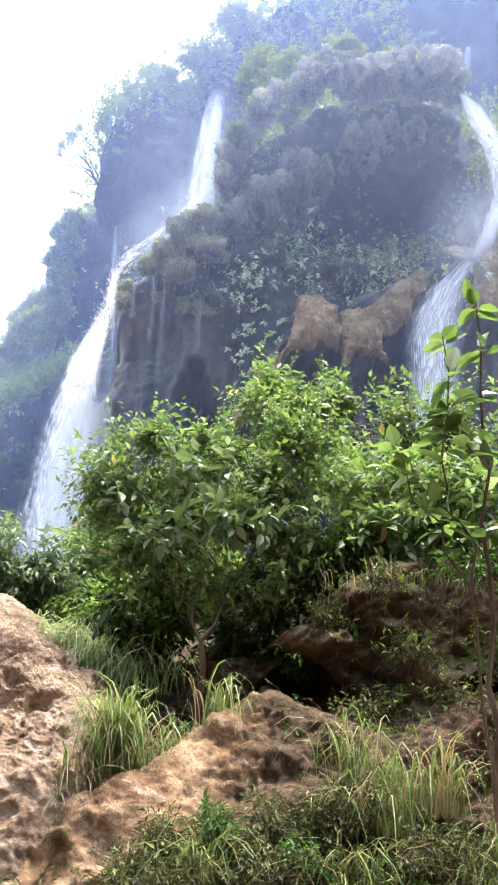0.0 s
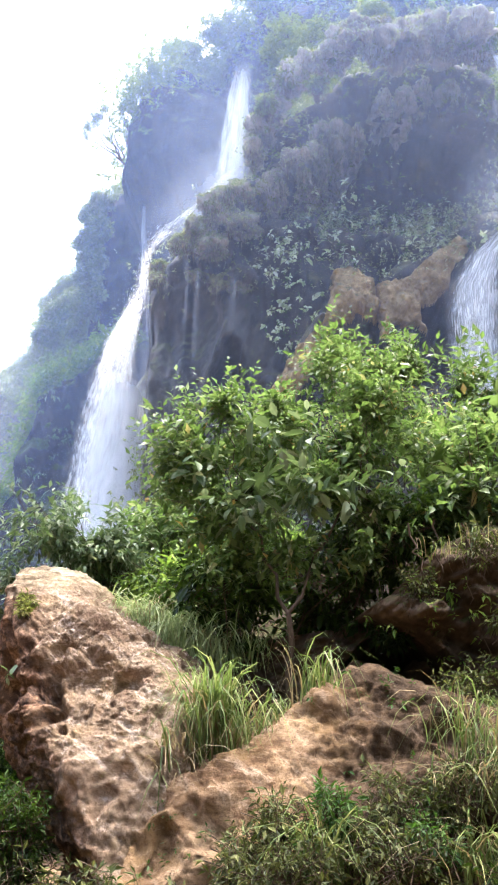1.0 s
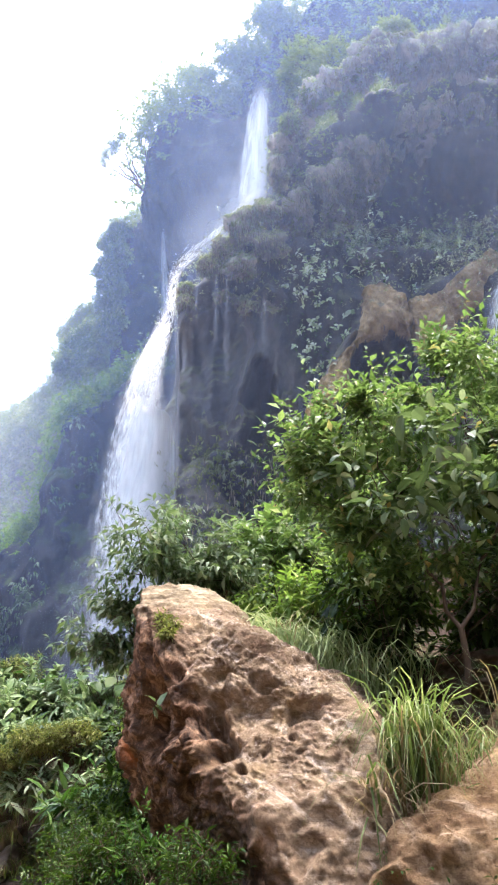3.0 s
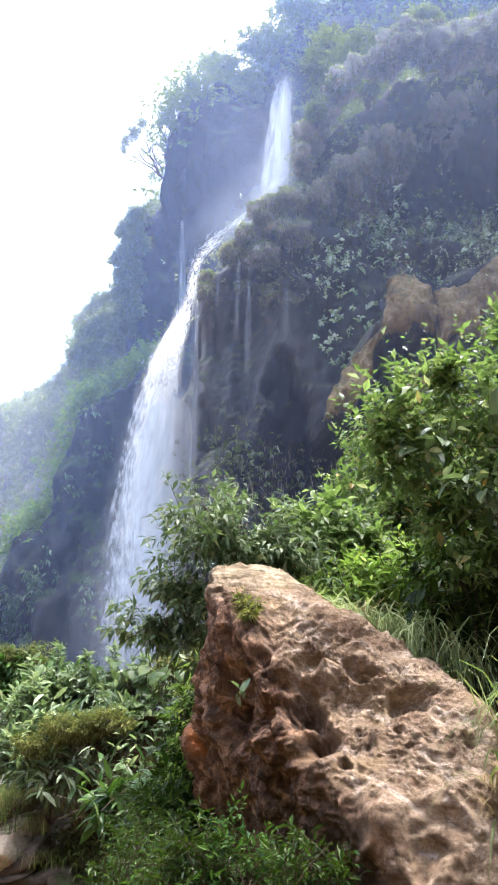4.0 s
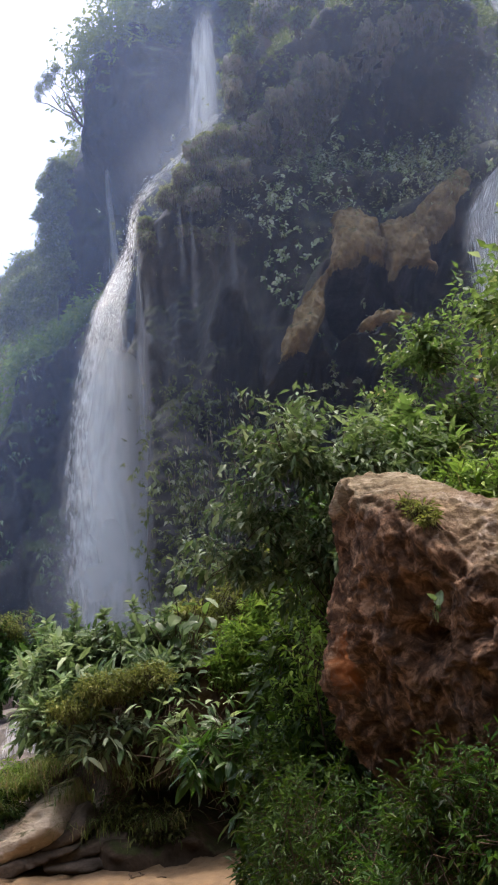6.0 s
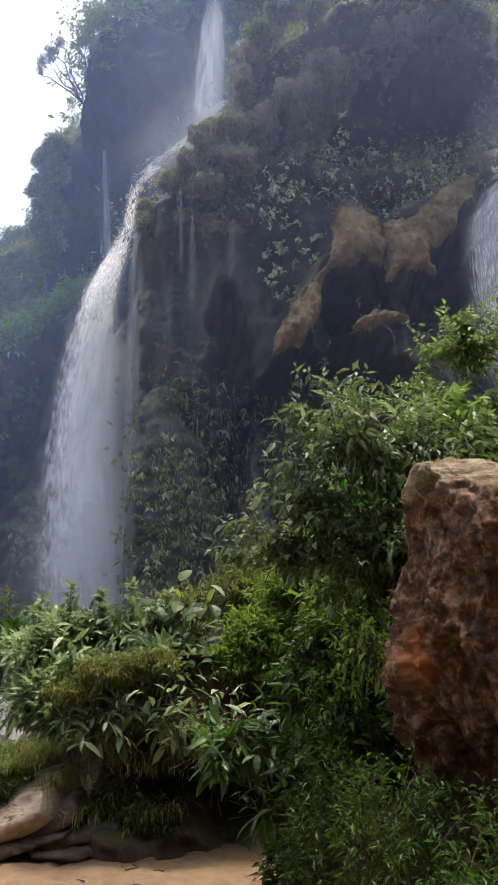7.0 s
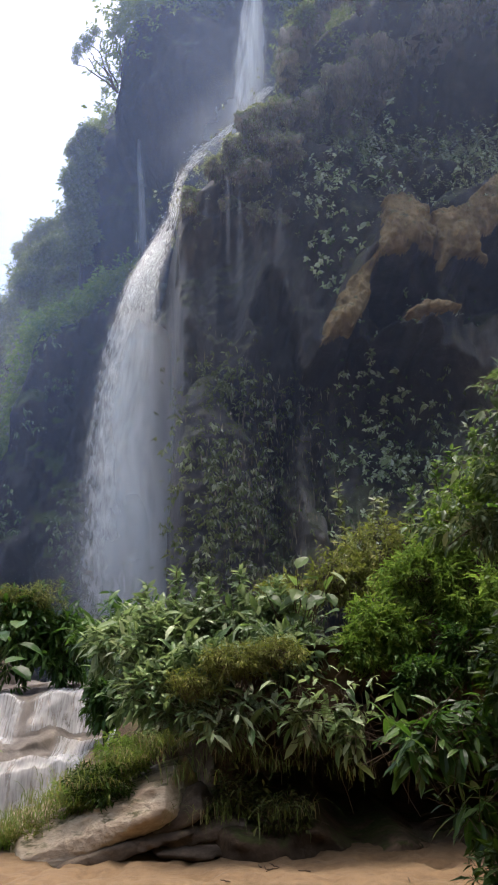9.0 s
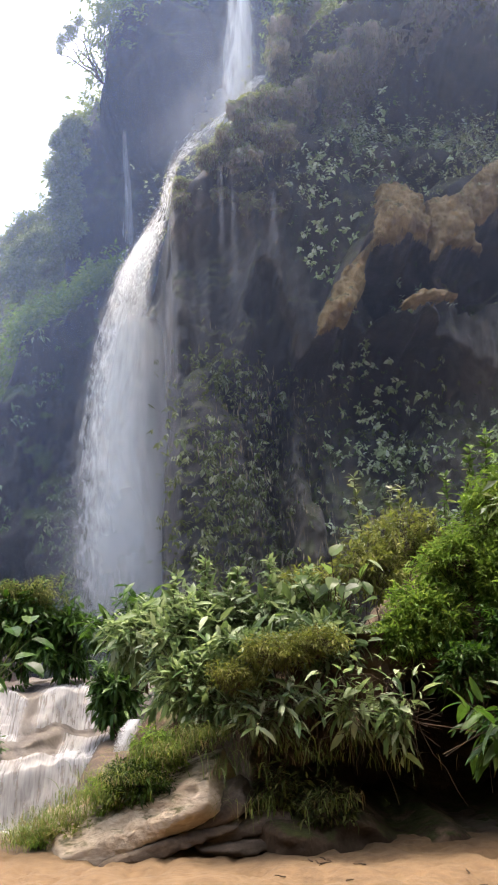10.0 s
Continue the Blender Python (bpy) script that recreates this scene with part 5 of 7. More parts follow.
for k, (x0, zt, zb, w) in enumerate([(-4.85, 19.6, 15.5, 0.35), (-4.35, 19.6, 13.5, 0.3), (-5.6, 19.6, 17.2, 0.3), (-2.9, 18.6, 15.6, 0.5)]):
    fall_sheet("drip_strand", [(zt, x0, x0 + w * 0.4, 33.5), (zb, x0 - 0.1, x0 + w * 0.7, 33.4)], M_thin, great, cols=10, rows=30, seed=240 + k)
fall_sheet("far_strand", [(31.6, -9.8, -9.4, 48.6), (28, -9.75, -9.1, 48.4), (22, -9.7, -8.6, 48.2)], M_wisp, great, cols=12, rows=40, seed=250)

right_fall = thing("waterfall", (8, 33, 17), "white waterfall curving down beside tan travertine", "waterfall", kind="structure")
fall_sheet("high_jet", [(41.4, 11.5, 11.9, 44.0), (40.0, 11.1, 11.8, 43.8), (38.0, 10.9, 11.7, 43.6)], M_wisp, right_fall, cols=12, rows=30, seed=259)
fall_sheet("high_jet", [(42.2, 13.6, 14.0, 44.0), (39.5, 13.8, 14.3, 43.8), (36.5, 13.9, 14.6, 43.6)], M_thin, right_fall, cols=12, rows=30, seed=258)
ARC = [(28.81, 8.11, 8.43, 32.9), (27.96, 8.25, 9.2, 32.7), (26.75, 8.61, 9.8, 32.5), (25.57, 8.9, 10.26, 32.3), (24.34, 9.26, 10.33, 32.2), (23.29, 9.31, 10.2, 32.1), (22.06, 8.91, 9.74, 31.9), (20.92, 8.43, 9.31, 31.8), (19.94, 7.86, 8.67, 31.7), (19.37, 7.38, 8.24, 31.6)]
for k in range(2):
    fall_sheet("arc", ARC, M_arc if k else M_drop_sheet, right_fall, rows=90, seed=260 + k, shift=0.3 * k)
COURSE = [(19.94, 7.86, 8.67, 31.7), (19.37, 7.38, 8.24, 31.6), (18.68, 6.51, 8.01, 31.5), (17.88, 5.98, 7.92, 31.4), (17.09, 5.52, 7.86, 31.3), (15.83, 5.36, 7.78, 31.2), (14.03, 5.39, 7.65, 31.1), (10.5, 5.489999999999999, 7.8500000000000005, 31.0)]
for k in range(3):
    fall_sheet("leap", COURSE, M_wisp if k == 2 else M_foam, right_fall, rows=110, seed=264 + k, shift=0.3 * k)
fall_sheet("spray", [(24.0, 6.0, 10.5, 31.4), (21.0, 5.5, 10.5, 31.2), (18.0, 5.2, 9.8, 31.0)], M_cloud, right_fall, seed=268)


# loose drops thrown out round the falling water
def drops(parent, stations, n, size, seed, wide=0.5):
    rng = np.random.default_rng(seed)
    st = np.array(stations)[::-1]
    z = rng.uniform(st[0, 0], st[-1, 0], n)
    xl, xr, y = (np.interp(z, st[:, 0], st[:, k]) for k in (1, 2, 3))
    u = np.clip(rng.normal(0.48, 0.25, n), -0.12, 1.3)
    p = np.stack([xl + (xr - xl) * u, y - 0.25 + rng.normal(0, wide, n), z], 1)
    r = size * rng.lognormal(0, 0.4, n)
    octa = np.array([(1, 0, 0), (0, 1, 0), (-1, 0, 0), (0, -1, 0), (0, 0, 1.9), (0, 0, -1.9)])
    tri = np.array([(0, 1, 4), (1, 2, 4), (2, 3, 4), (3, 0, 4), (1, 0, 5), (2, 1, 5), (3, 2, 5), (0, 3, 5)])
    V = p[:, None] + octa[None] * r[:, None, None]
    me = np_mesh("drop", V.reshape(-1, 3), None, (tri[None] + (np.arange(n) * 6)[:, None, None]).reshape(-1, 3))
    tagged(part("drop", me, M_drop, parent), kind="stuff")


M_drop, drop_nt, drop_out = nodes_of("water drops")
drop_p = node(drop_nt, "ShaderNodeBsdfPrincipled", Roughness=0.4)
drop_p.inputs["Base Color"].default_value = (0.9, 0.91, 0.92, 1)
drop_nt.links.new(drop_p.outputs[0], drop_out.inputs["Surface"])

drops(great, EDGE, 900, 0.007, 292, 0.2)



# water over the small cascade
cascade = thing("cascade", (-10, 24, -1.8), "small white cascade over tan rock steps", "cascade", kind="structure")


def run_sheet(r0, r1, c0, c1, lift=0.05):
    WP = CP[r0:r1, c0:c1] + np.array([0, -lift, lift])
    WP[..., 1] -= 0.05 * fbm(WP[..., 0] * 5, 0, WP[..., 2] * 2, 880 + r0, 3)
    WP[..., 2] += 0.04 * fbm(WP[..., 0] * 6, WP[..., 1] * 6, 0, 890 + r0, 3)
    part("running_water", grid_mesh("running_water", WP, uv=True), M_run, cascade)


run_sheet(86, 132, 62, 94)
run_sheet(80, 128, 40, 62, 0.04)
run_sheet(50, 84, 74, 100, 0.04)
run_sheet(8, 72, 50, 104)
fall_sheet("spout", [(0.4, -7.35, -7.1, 23.9), (0.2, -7.55, -7.2, 23.6), (-0.1, -7.65, -7.3, 23.45), (-0.6, -7.75, -7.3, 23.4)], M_drop_sheet, cascade, cols=14, rows=30, ripple=0.03, seed=285)
wx, wy = np.meshgrid(np.linspace(-13, -7.6, 30), np.linspace(16, 23.9, 30))


def pool_material():
    m, nt, out = nodes_of("shallow stream")
    p = node(nt, "ShaderNodeBsdfPrincipled", Roughness=0.12)
    f = tex(nt, coords(nt, (1, 1, 1)), 2.2, 5, 0.6)
    nt.links.new(ramp(nt, f, [(0.4, (0.12, 0.12, 0.09)), (0.62, (0.4, 0.4, 0.37))]), p.inputs["Base Color"])
    b = node(nt, "ShaderNodeBump", Strength=0.4, Distance=0.05)
    nt.links.new(f, b.inputs["Height"])
    nt.links.new(b.outputs[0], p.inputs["Normal"])
    nt.links.new(p.outputs[0], out.inputs["Surface"])
    return m


stream = part("water", grid_mesh("water", np.stack([wx, wy, np.full_like(wx, -1.72)], 2)), pool_material())
tagged(stream, "shallow foaming stream below the cascade", "stream", kind="structure")

# spray before the cliffs, plus added tinted sheets that paint haze and glow over them
mist = thing("mist", (-7, 32, 2), "spray veils and tinted sheets painting bluish haze before the cliff", "mist", kind="stuff")
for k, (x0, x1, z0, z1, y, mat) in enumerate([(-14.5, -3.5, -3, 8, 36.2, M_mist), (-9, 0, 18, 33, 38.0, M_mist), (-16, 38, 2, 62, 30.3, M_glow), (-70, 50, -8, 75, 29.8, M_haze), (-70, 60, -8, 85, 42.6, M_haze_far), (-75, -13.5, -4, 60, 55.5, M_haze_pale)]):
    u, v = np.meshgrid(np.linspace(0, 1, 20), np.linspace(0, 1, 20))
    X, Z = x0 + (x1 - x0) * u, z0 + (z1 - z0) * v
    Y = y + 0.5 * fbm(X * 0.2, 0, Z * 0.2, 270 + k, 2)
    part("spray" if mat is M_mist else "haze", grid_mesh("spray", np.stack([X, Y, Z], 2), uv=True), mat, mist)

# ---- plants ----
def shrub(name, base, centres, radii, count, per, leaf, material, label, category="shrub", group="", droop=0.35, ratio=0.36, rows=2, stems=10, reach=0.25, thick=0.02, seed=1, spread=0.9, lump=0.35, shell=0.45, up=0.35, bark=None, gaps=-0.28, forks=()):
    """A plant of stems, twigs and leaves: leafy twigs fill the outer parts of the given ellipsoids."""
    rng = np.random.default_rng(seed)
    root = thing(name, base, label, category, group)
    tip, out = blob_points(rng, count, centres, radii, lump, seed, shell, gaps)
    way = out + rng.normal(0, 0.35, out.shape) + np.array([0, 0, up])
    pos, w, u = sprigs(rng, tip, way, per, reach * rng.uniform(0.7, 1.3, len(tip)), spread, droop)
    size = leaf * np.minimum(rng.lognormal(-0.03, 0.38, len(pos)), 1.8)
    rows = 0 if leaf <= 0.05 or leaf < 0.08 and base[1] > 12 else min(rows, 1) if leaf < 0.11 and base[1] > 8 or leaf < 0.08 else rows
    tagged(part("crown", leaves("crown", pos, w, u, size, size * ratio, rows, 0.3), material, root), kind="stuff")
    start = np.asarray(base, float)
    for c, r in zip(centres, radii):
        for _ in range(max(1, stems // len(centres))):
            goal = np.asarray(c, float) + rng.normal(0, 0.35, 3) * np.asarray(r)
            start = np.asarray(min(forks, key=lambda q: np.linalg.norm(np.asarray(q) - goal)) if forks else base, float)
            p = bent(start + rng.normal(0, 0.03, 3), goal, rng, 8, 0.07, -0.06)
            part("stem", tubes("stem", [(p, np.linspace(thick, thick * 0.25, 8))], 5), bark or M_bark, root)
    # fine twigs under the leaves
    some = rng.choice(len(tip), min(len(tip), 150), replace=False)
    tw = [(np.stack([tip[i] - unit(way[i]) * reach * 2.2 - np.array([0, 0, 0.05]), tip[i] - unit(way[i]) * reach, tip[i]]), np.array([0.005, 0.004, 0.002]) * (thick / 0.02) ** 0.5) for i in some]
    tagged(part("twig", tubes("twig", tw, 3), bark or M_bark, root), kind="stuff")
    return root


def blades(rng, n, base, height, spread, width, seg=5, lean=(0, 0, 0), patch=0.12, fall=0.9):
    """Arching grass blades out of one tuft."""
    ang = rng.uniform(0, 2 * math.pi, n)
    out = np.stack([np.cos(ang), np.sin(ang), np.zeros(n)], 1) * rng.uniform(0.15, 1, n)[:, None] * spread + np.asarray(lean)
    h = height * rng.uniform(0.35, 0.95, n)
    foot = np.asarray(base) + np.stack([rng.normal(0, patch, n), rng.normal(0, patch, n), np.zeros(n)], 1)
    s = np.linspace(0, 1, seg + 1)
    bend = rng.uniform(0.5, 1.0, n) * fall
    rise = s[None] - bend[:, None] * 0.62 * s[None] ** 2.6
    P = foot[:, None] + out[:, None] * (s[None] ** 1.6 * h[:, None])[..., None] + np.array([0, 0, 1.0]) * (rise * h[:, None])[..., None]
    side = unit(np.cross(out + 1e-3, np.array([0, 0, 1.0]) + rng.normal(0, 0.25, (n, 3))))
    wd = width * rng.uniform(0.6, 1.2, n)[:, None] * np.clip(1.05 - s[None] ** 2.2, 0.04, 1)
    L, R = P - side[:, None] * wd[..., None] / 2, P + side[:, None] * wd[..., None] / 2
    V = np.stack([L, R], 2).reshape(n, -1, 3)
    k = V.shape[1]
    q = np.array([(2 * i, 2 * i + 1, 2 * i + 3, 2 * i + 2) for i in range(seg)])
    return V.reshape(-1, 3), (q[None] + (np.arange(n) * k)[:, None, None]).reshape(-1, 4)


def grass(base, n, tall, spread, label, straw=0.25, width=0.012, seed=1, lean=(0, 0, 0), patch=0.1, fall=1.4, group="grass tufts", tint=None):
    rng = np.random.default_rng(seed)
    height, spread = tall * 1.6, spread * 1.25
    root = thing("grass_clump", base, label, "grass", group)
    v, q = blades(rng, max(8, int(n * (1 - straw))), base, height, spread, width, lean=lean, patch=patch, fall=fall)
    tagged(part("green_blade", np_mesh("green_blade", v, q, shade=False), tint or M_grass, root), kind="stuff")
    if straw:
        low = (base[0], base[1] - 0.03, base[2])
        v, q = blades(rng, max(8, int(n * straw)), low, height * 0.8, spread * 1.2, width * 0.7, lean=lean, patch=patch, fall=1.35)
        tagged(part("dry_blade", np_mesh("dry_blade", v, q, shade=False), M_straw, root), kind="stuff")
    return root


def gz(x, y):
    return float(ground_z(np.array(x, float), np.array(y, float)))


# the bright tree on the ledge
tree = shrub("tree", (-0.4, 7.05, 2.62), [(-1.25, 7.6, 4.0), (-0.95, 7.5, 4.4), (-0.45, 7.7, 4.45), (-0.05, 7.9, 4.9), (0.35, 7.8, 4.55), (-0.7, 7.4, 3.75), (-0.1, 7.4, 3.7), (0.3, 7.5, 3.55), (0.75, 8.1, 4.3), (-1.45, 7.7, 3.9), (-0.6, 7.6, 4.2), (0.1, 7.7, 4.15), (-1.0, 7.4, 3.4), (-0.9, 7.3, 3.1), (0.15, 7.3, 3.2), (-0.4, 7.2, 3.15)],
             [(0.4, 0.4, 0.4), (0.35, 0.4, 0.35), (0.4, 0.4, 0.4), (0.4, 0.4, 0.35), (0.45, 0.5, 0.4), (0.55, 0.4, 0.4), (0.5, 0.4, 0.4), (0.4, 0.4, 0.3), (0.5, 0.5, 0.4), (0.3, 0.3, 0.25), (0.6, 0.5, 0.4), (0.6, 0.5, 0.45), (0.5, 0.4, 0.35), (0.35, 0.3, 0.25), (0.35, 0.3, 0.25), (0.4, 0.3, 0.25)], 3700, 7, 0.068, M_leaf,
             "broad-leaved tree with a forked trunk on the ledge", "tree", "bank trees", 0.2, 0.46, 2, 16, 0.26, 0.006, 301, 1.0, 1.3, 0.02, 0.7, None, 0.3, [(-0.75, 7.3, 3.5), (0.05, 7.4, 3.55)])
# larger leaves on its outer branches
rng = np.random.default_rng(304)
tip, out = blob_points(rng, 70, [(-0.8, 7.1, 3.5), (-0.2, 7.0, 3.6), (-1.1, 7.3, 3.8), (0.2, 7.2, 3.7), (-0.5, 7.1, 4.1)], [(0.4, 0.3, 0.3)] * 5, 0.4, 5, 0.3)
pos, w, u = sprigs(rng, tip, out + rng.normal(0, 0.4, out.shape) + np.array([0, -0.2, 0.5]), 5, 0.16, 1.1, 0.25)
size = 0.13 * rng.lognormal(0, 0.25, len(pos))
tagged(part("large_leaf", leaves("large_leaf", pos, w, u, size, size * 0.45, 3, 0.3), M_leaf_grey, tree), kind="stuff")
rng = np.random.default_rng(302)
fork = np.array([-0.4, 7.05, 2.62])
part("trunk", tubes("trunk", [(bent((-0.38, 7.05, 1.9), fork, rng, 6, 0.04), np.linspace(0.028, 0.02, 6)), (bent(fork, (-0.75, 7.3, 3.5), rng, 7, 0.05), np.linspace(0.016, 0.008, 7)),
                              (bent(fork, (0.05, 7.4, 3.55), rng, 7, 0.05), np.linspace(0.016, 0.008, 7))], 8), M_bark, tree)
shrub("tree", (0.9, 10.3, 2.4), [(0.1, 9.9, 5.85), (0.5, 9.9, 5.5), (1.0, 9.8, 5.7), (1.5, 9.7, 5.45), (0.6, 9.4, 5.0), (-0.4, 10.8, 5.3), (-1.0, 11.6, 5.25), (-1.5, 11.8, 4.7), (-0.9, 11.3, 4.3), (1.7, 8.9, 4.6), (1.1, 9.0, 4.6), (-0.2, 10.2, 4.6), (2.2, 9.5, 5.2)],
      [(0.4, 0.4, 0.35), (0.45, 0.5, 0.4), (0.45, 0.5, 0.4), (0.5, 0.5, 0.45), (0.6, 0.5, 0.4), (0.55, 0.5, 0.5), (0.5, 0.5, 0.5), (0.35, 0.4, 0.4), (0.6, 0.6, 0.6), (0.6, 0.5, 0.6), (0.5, 0.5, 0.5), (0.6, 0.6, 0.5), (0.6, 0.5, 0.6)], 4000, 7, 0.078, M_leaf,
      "bright green broad-leaved tree standing behind the ledge", "tree", "bank trees", 0.2, 0.42, 1, 13, 0.26, 0.018, 303, 1.0, 1.0, 0.05, 0.7, None, 0.18)
shrub("shrub", (1.3, 7.8, 2.4), [(1.3, 7.7, 3.9), (1.9, 7.4, 3.7), (0.9, 7.6, 3.5)], [(0.6, 0.5, 0.6), (0.6, 0.5, 0.7), (0.4, 0.4, 0.35)], 420, 7, 0.12, M_leaf,
      "leafy bright green shrub over a brown bank", "shrub", "bank shrubs", 0.3, 0.4, 2, 10, 0.15, 0.015, 305)
shrub("shrub", (-0.1, 7.7, 2.2), [(-0.9, 7.6, 2.85), (0.1, 7.7, 2.8), (0.55, 8.0, 3.3)], [(0.5, 0.3, 0.35), (0.5, 0.3, 0.35), (0.5, 0.3, 0.4)], 420, 6, 0.09, M_leaf_shaded,
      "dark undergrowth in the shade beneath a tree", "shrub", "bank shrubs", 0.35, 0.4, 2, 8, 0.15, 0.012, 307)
# the drooping shrub behind the boulder
shrub("shrub", (-2.2, 9.3, 1.5), [(-2.7, 9.2, 3.55), (-2.2, 9.3, 3.4), (-3.05, 9.3, 3.05), (-3.3, 9.4, 2.75), (-2.5, 9.2, 2.7)], [(0.55, 0.5, 0.5), (0.55, 0.5, 0.5), (0.45, 0.4, 0.4), (0.35, 0.3, 0.25), (0.7, 0.4, 0.5)],
      1250, 8, 0.088, M_leaf_grey, "grey-green glossy shrub with drooping narrow leaves", "shrub", "bank shrubs", 0.35, 0.36, 2, 16, 0.2, 0.012, 309, lump=0.8, shell=0.1, gaps=-0.05)
shrub("shrub", (-1.5, 9.2, 1.9), [(-1.6, 9.0, 3.0), (-1.1, 8.9, 3.1), (-1.9, 9.0, 2.6)], [(0.45, 0.4, 0.4), (0.5, 0.4, 0.45), (0.4, 0.4, 0.4)], 430, 8, 0.085, M_fern,
      "light green small-leaved bush behind the boulder", "shrub", "bank shrubs", 0.3, 0.35, 2, 9, 0.16, 0.012, 311)
shrub("shrub", (-2.7, 8.9, 0.8), [(-2.75, 8.9, 2.0), (-2.9, 9.2, 1.5), (-2.5, 8.6, 1.7)], [(0.35, 0.35, 0.4), (0.4, 0.4, 0.4), (0.3, 0.3, 0.4)], 300, 9, 0.06, M_fern,
      "feathery olive-green bush beside the boulder", "shrub", "bank shrubs", 0.3, 0.35, 1, 6, 0.15, 0.01, 313)
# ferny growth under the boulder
for i, (c, r, n, mat) in enumerate([((-2.55, 6.55, 0.95), (0.45, 0.4, 0.55), 330, M_leaf_dark), ((-2.15, 6.05, 0.95), (0.4, 0.3, 0.5), 300, M_olive), ((-2.95, 7.3, 0.85), (0.45, 0.5, 0.65), 380, M_leaf_shaded),
                                    ((-1.75, 5.6, 0.7), (0.4, 0.3, 0.45), 240, M_olive), ((-3.05, 8.3, 0.75), (0.4, 0.5, 0.7), 380, M_leaf_shaded), ((-2.4, 6.2, 0.35), (0.6, 0.45, 0.4), 330, M_leaf_shaded), ((-2.25, 5.95, 1.25), (0.3, 0.2, 0.36), 220, M_leaf_dark), ((-2.5, 6.15, 1.2), (0.3, 0.25, 0.35), 260, M_leaf_shaded), ((-1.95, 5.75, 1.2), (0.25, 0.2, 0.35), 200, M_leaf_shaded), ((-3.1, 7.6, 0.2), (0.35, 0.6, 0.4), 260, M_leaf_shaded)]):
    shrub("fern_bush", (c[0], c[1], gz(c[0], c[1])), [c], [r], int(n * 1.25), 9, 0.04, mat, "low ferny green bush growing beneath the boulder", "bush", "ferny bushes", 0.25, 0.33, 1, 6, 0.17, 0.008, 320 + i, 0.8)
for i, (c, r, n, mat, lf) in enumerate([((-2.9, 9.7, 1.7), (0.45, 0.5, 0.55), 330, M_leaf_shaded, 0.1), ((-3.0, 9.0, 1.0), (0.4, 0.5, 0.6), 330, M_leaf_shaded, 0.1), ((-3.15, 9.4, 0.3), (0.4, 0.5, 0.45), 300, M_leaf_shaded, 0.09), ((-2.6, 10.3, 2.3), (0.55, 0.5, 0.5), 380, M_fern, 0.08),
                                         ((-2.3, 10.2, 3.0), (0.6, 0.5, 0.5), 380, M_leaf_dark, 0.12), ((-2.7, 10.2, 1.2), (0.5, 0.4, 0.6), 300, M_leaf_shaded, 0.1), ((-1.7, 10.0, 3.5), (0.6, 0.5, 0.6), 380, M_leaf, 0.12)]):
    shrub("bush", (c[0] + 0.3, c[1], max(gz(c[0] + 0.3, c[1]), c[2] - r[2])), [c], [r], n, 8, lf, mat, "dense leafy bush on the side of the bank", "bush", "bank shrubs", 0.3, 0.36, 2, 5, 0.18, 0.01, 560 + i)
shrub("moss_cushion", (-2.32, 6.85, 2.58), [(-2.32, 6.84, 2.64), (-2.3, 6.74, 2.57), (-2.36, 6.95, 2.7)], [(0.1, 0.07, 0.05), (0.07, 0.06, 0.05), (0.07, 0.06, 0.04)], 150, 7, 0.026, M_moss, "small green moss tuft on the boulder", "moss", "moss cushions", 0.3, 0.35, 1, 4, 0.05, 0.003, 575)
shrub("seedling", (-2.33, 6.68, 2.06), [(-2.34, 6.62, 2.12)], [(0.04, 0.04, 0.04)], 3, 2, 0.1, M_leaf_grey, "small pale-leaved seedling in a pit of the boulder", "seedling", "", 0.3, 0.4, 2, 2, 0.04, 0.003, 576)
# extra dark foliage, added so the space beneath the tree looks shaded
shrub("fern_bush", (-0.6, 7.5, 2.2), [(-0.9, 7.6, 2.55), (-0.2, 7.7, 2.6), (0.4, 7.45, 2.5), (0.7, 7.5, 3.4), (0.1, 7.9, 3.2), (-0.8, 8.1, 3.1)], [(0.4, 0.2, 0.3), (0.4, 0.2, 0.3), (0.2, 0.15, 0.2), (0.35, 0.3, 0.3), (0.5, 0.3, 0.4), (0.5, 0.3, 0.4)], 900, 8, 0.07, M_leaf_shaded, "added dark foliage standing in for shade beneath a tree", "bush", "ferny bushes", 0.35, 0.38, 1, 6, 0.15, 0.006, 577)
# low growth on the face of the bank
for i, (x, y, rx, n, mat) in enumerate([(-0.35, 5.15, 0.45, 150, M_olive), (-1.3, 4.95, 0.4, 130, M_olive), (0.2, 5.2, 0.35, 110, M_olive), (0.6, 5.5, 0.4, 70, M_olive), (1.25, 5.3, 0.45, 80, M_olive), (0.75, 6.5, 0.3, 50, M_olive),
                                        (-0.75, 4.9, 0.35, 180, M_olive), (1.5, 6.2, 0.4, 60, M_olive)]):
    z = bank_z(x, y)
    shrub("fern_bush", (x, y, z), [(x, y - 0.05, z + 0.1)], [(rx, 0.28, 0.22)], n, 9, 0.036, mat, "low leafy cover on the earthy bank", "bush", "ferny bushes", 0.25, 0.38, 1, 5, 0.13, 0.006, 340 + i, 0.8)

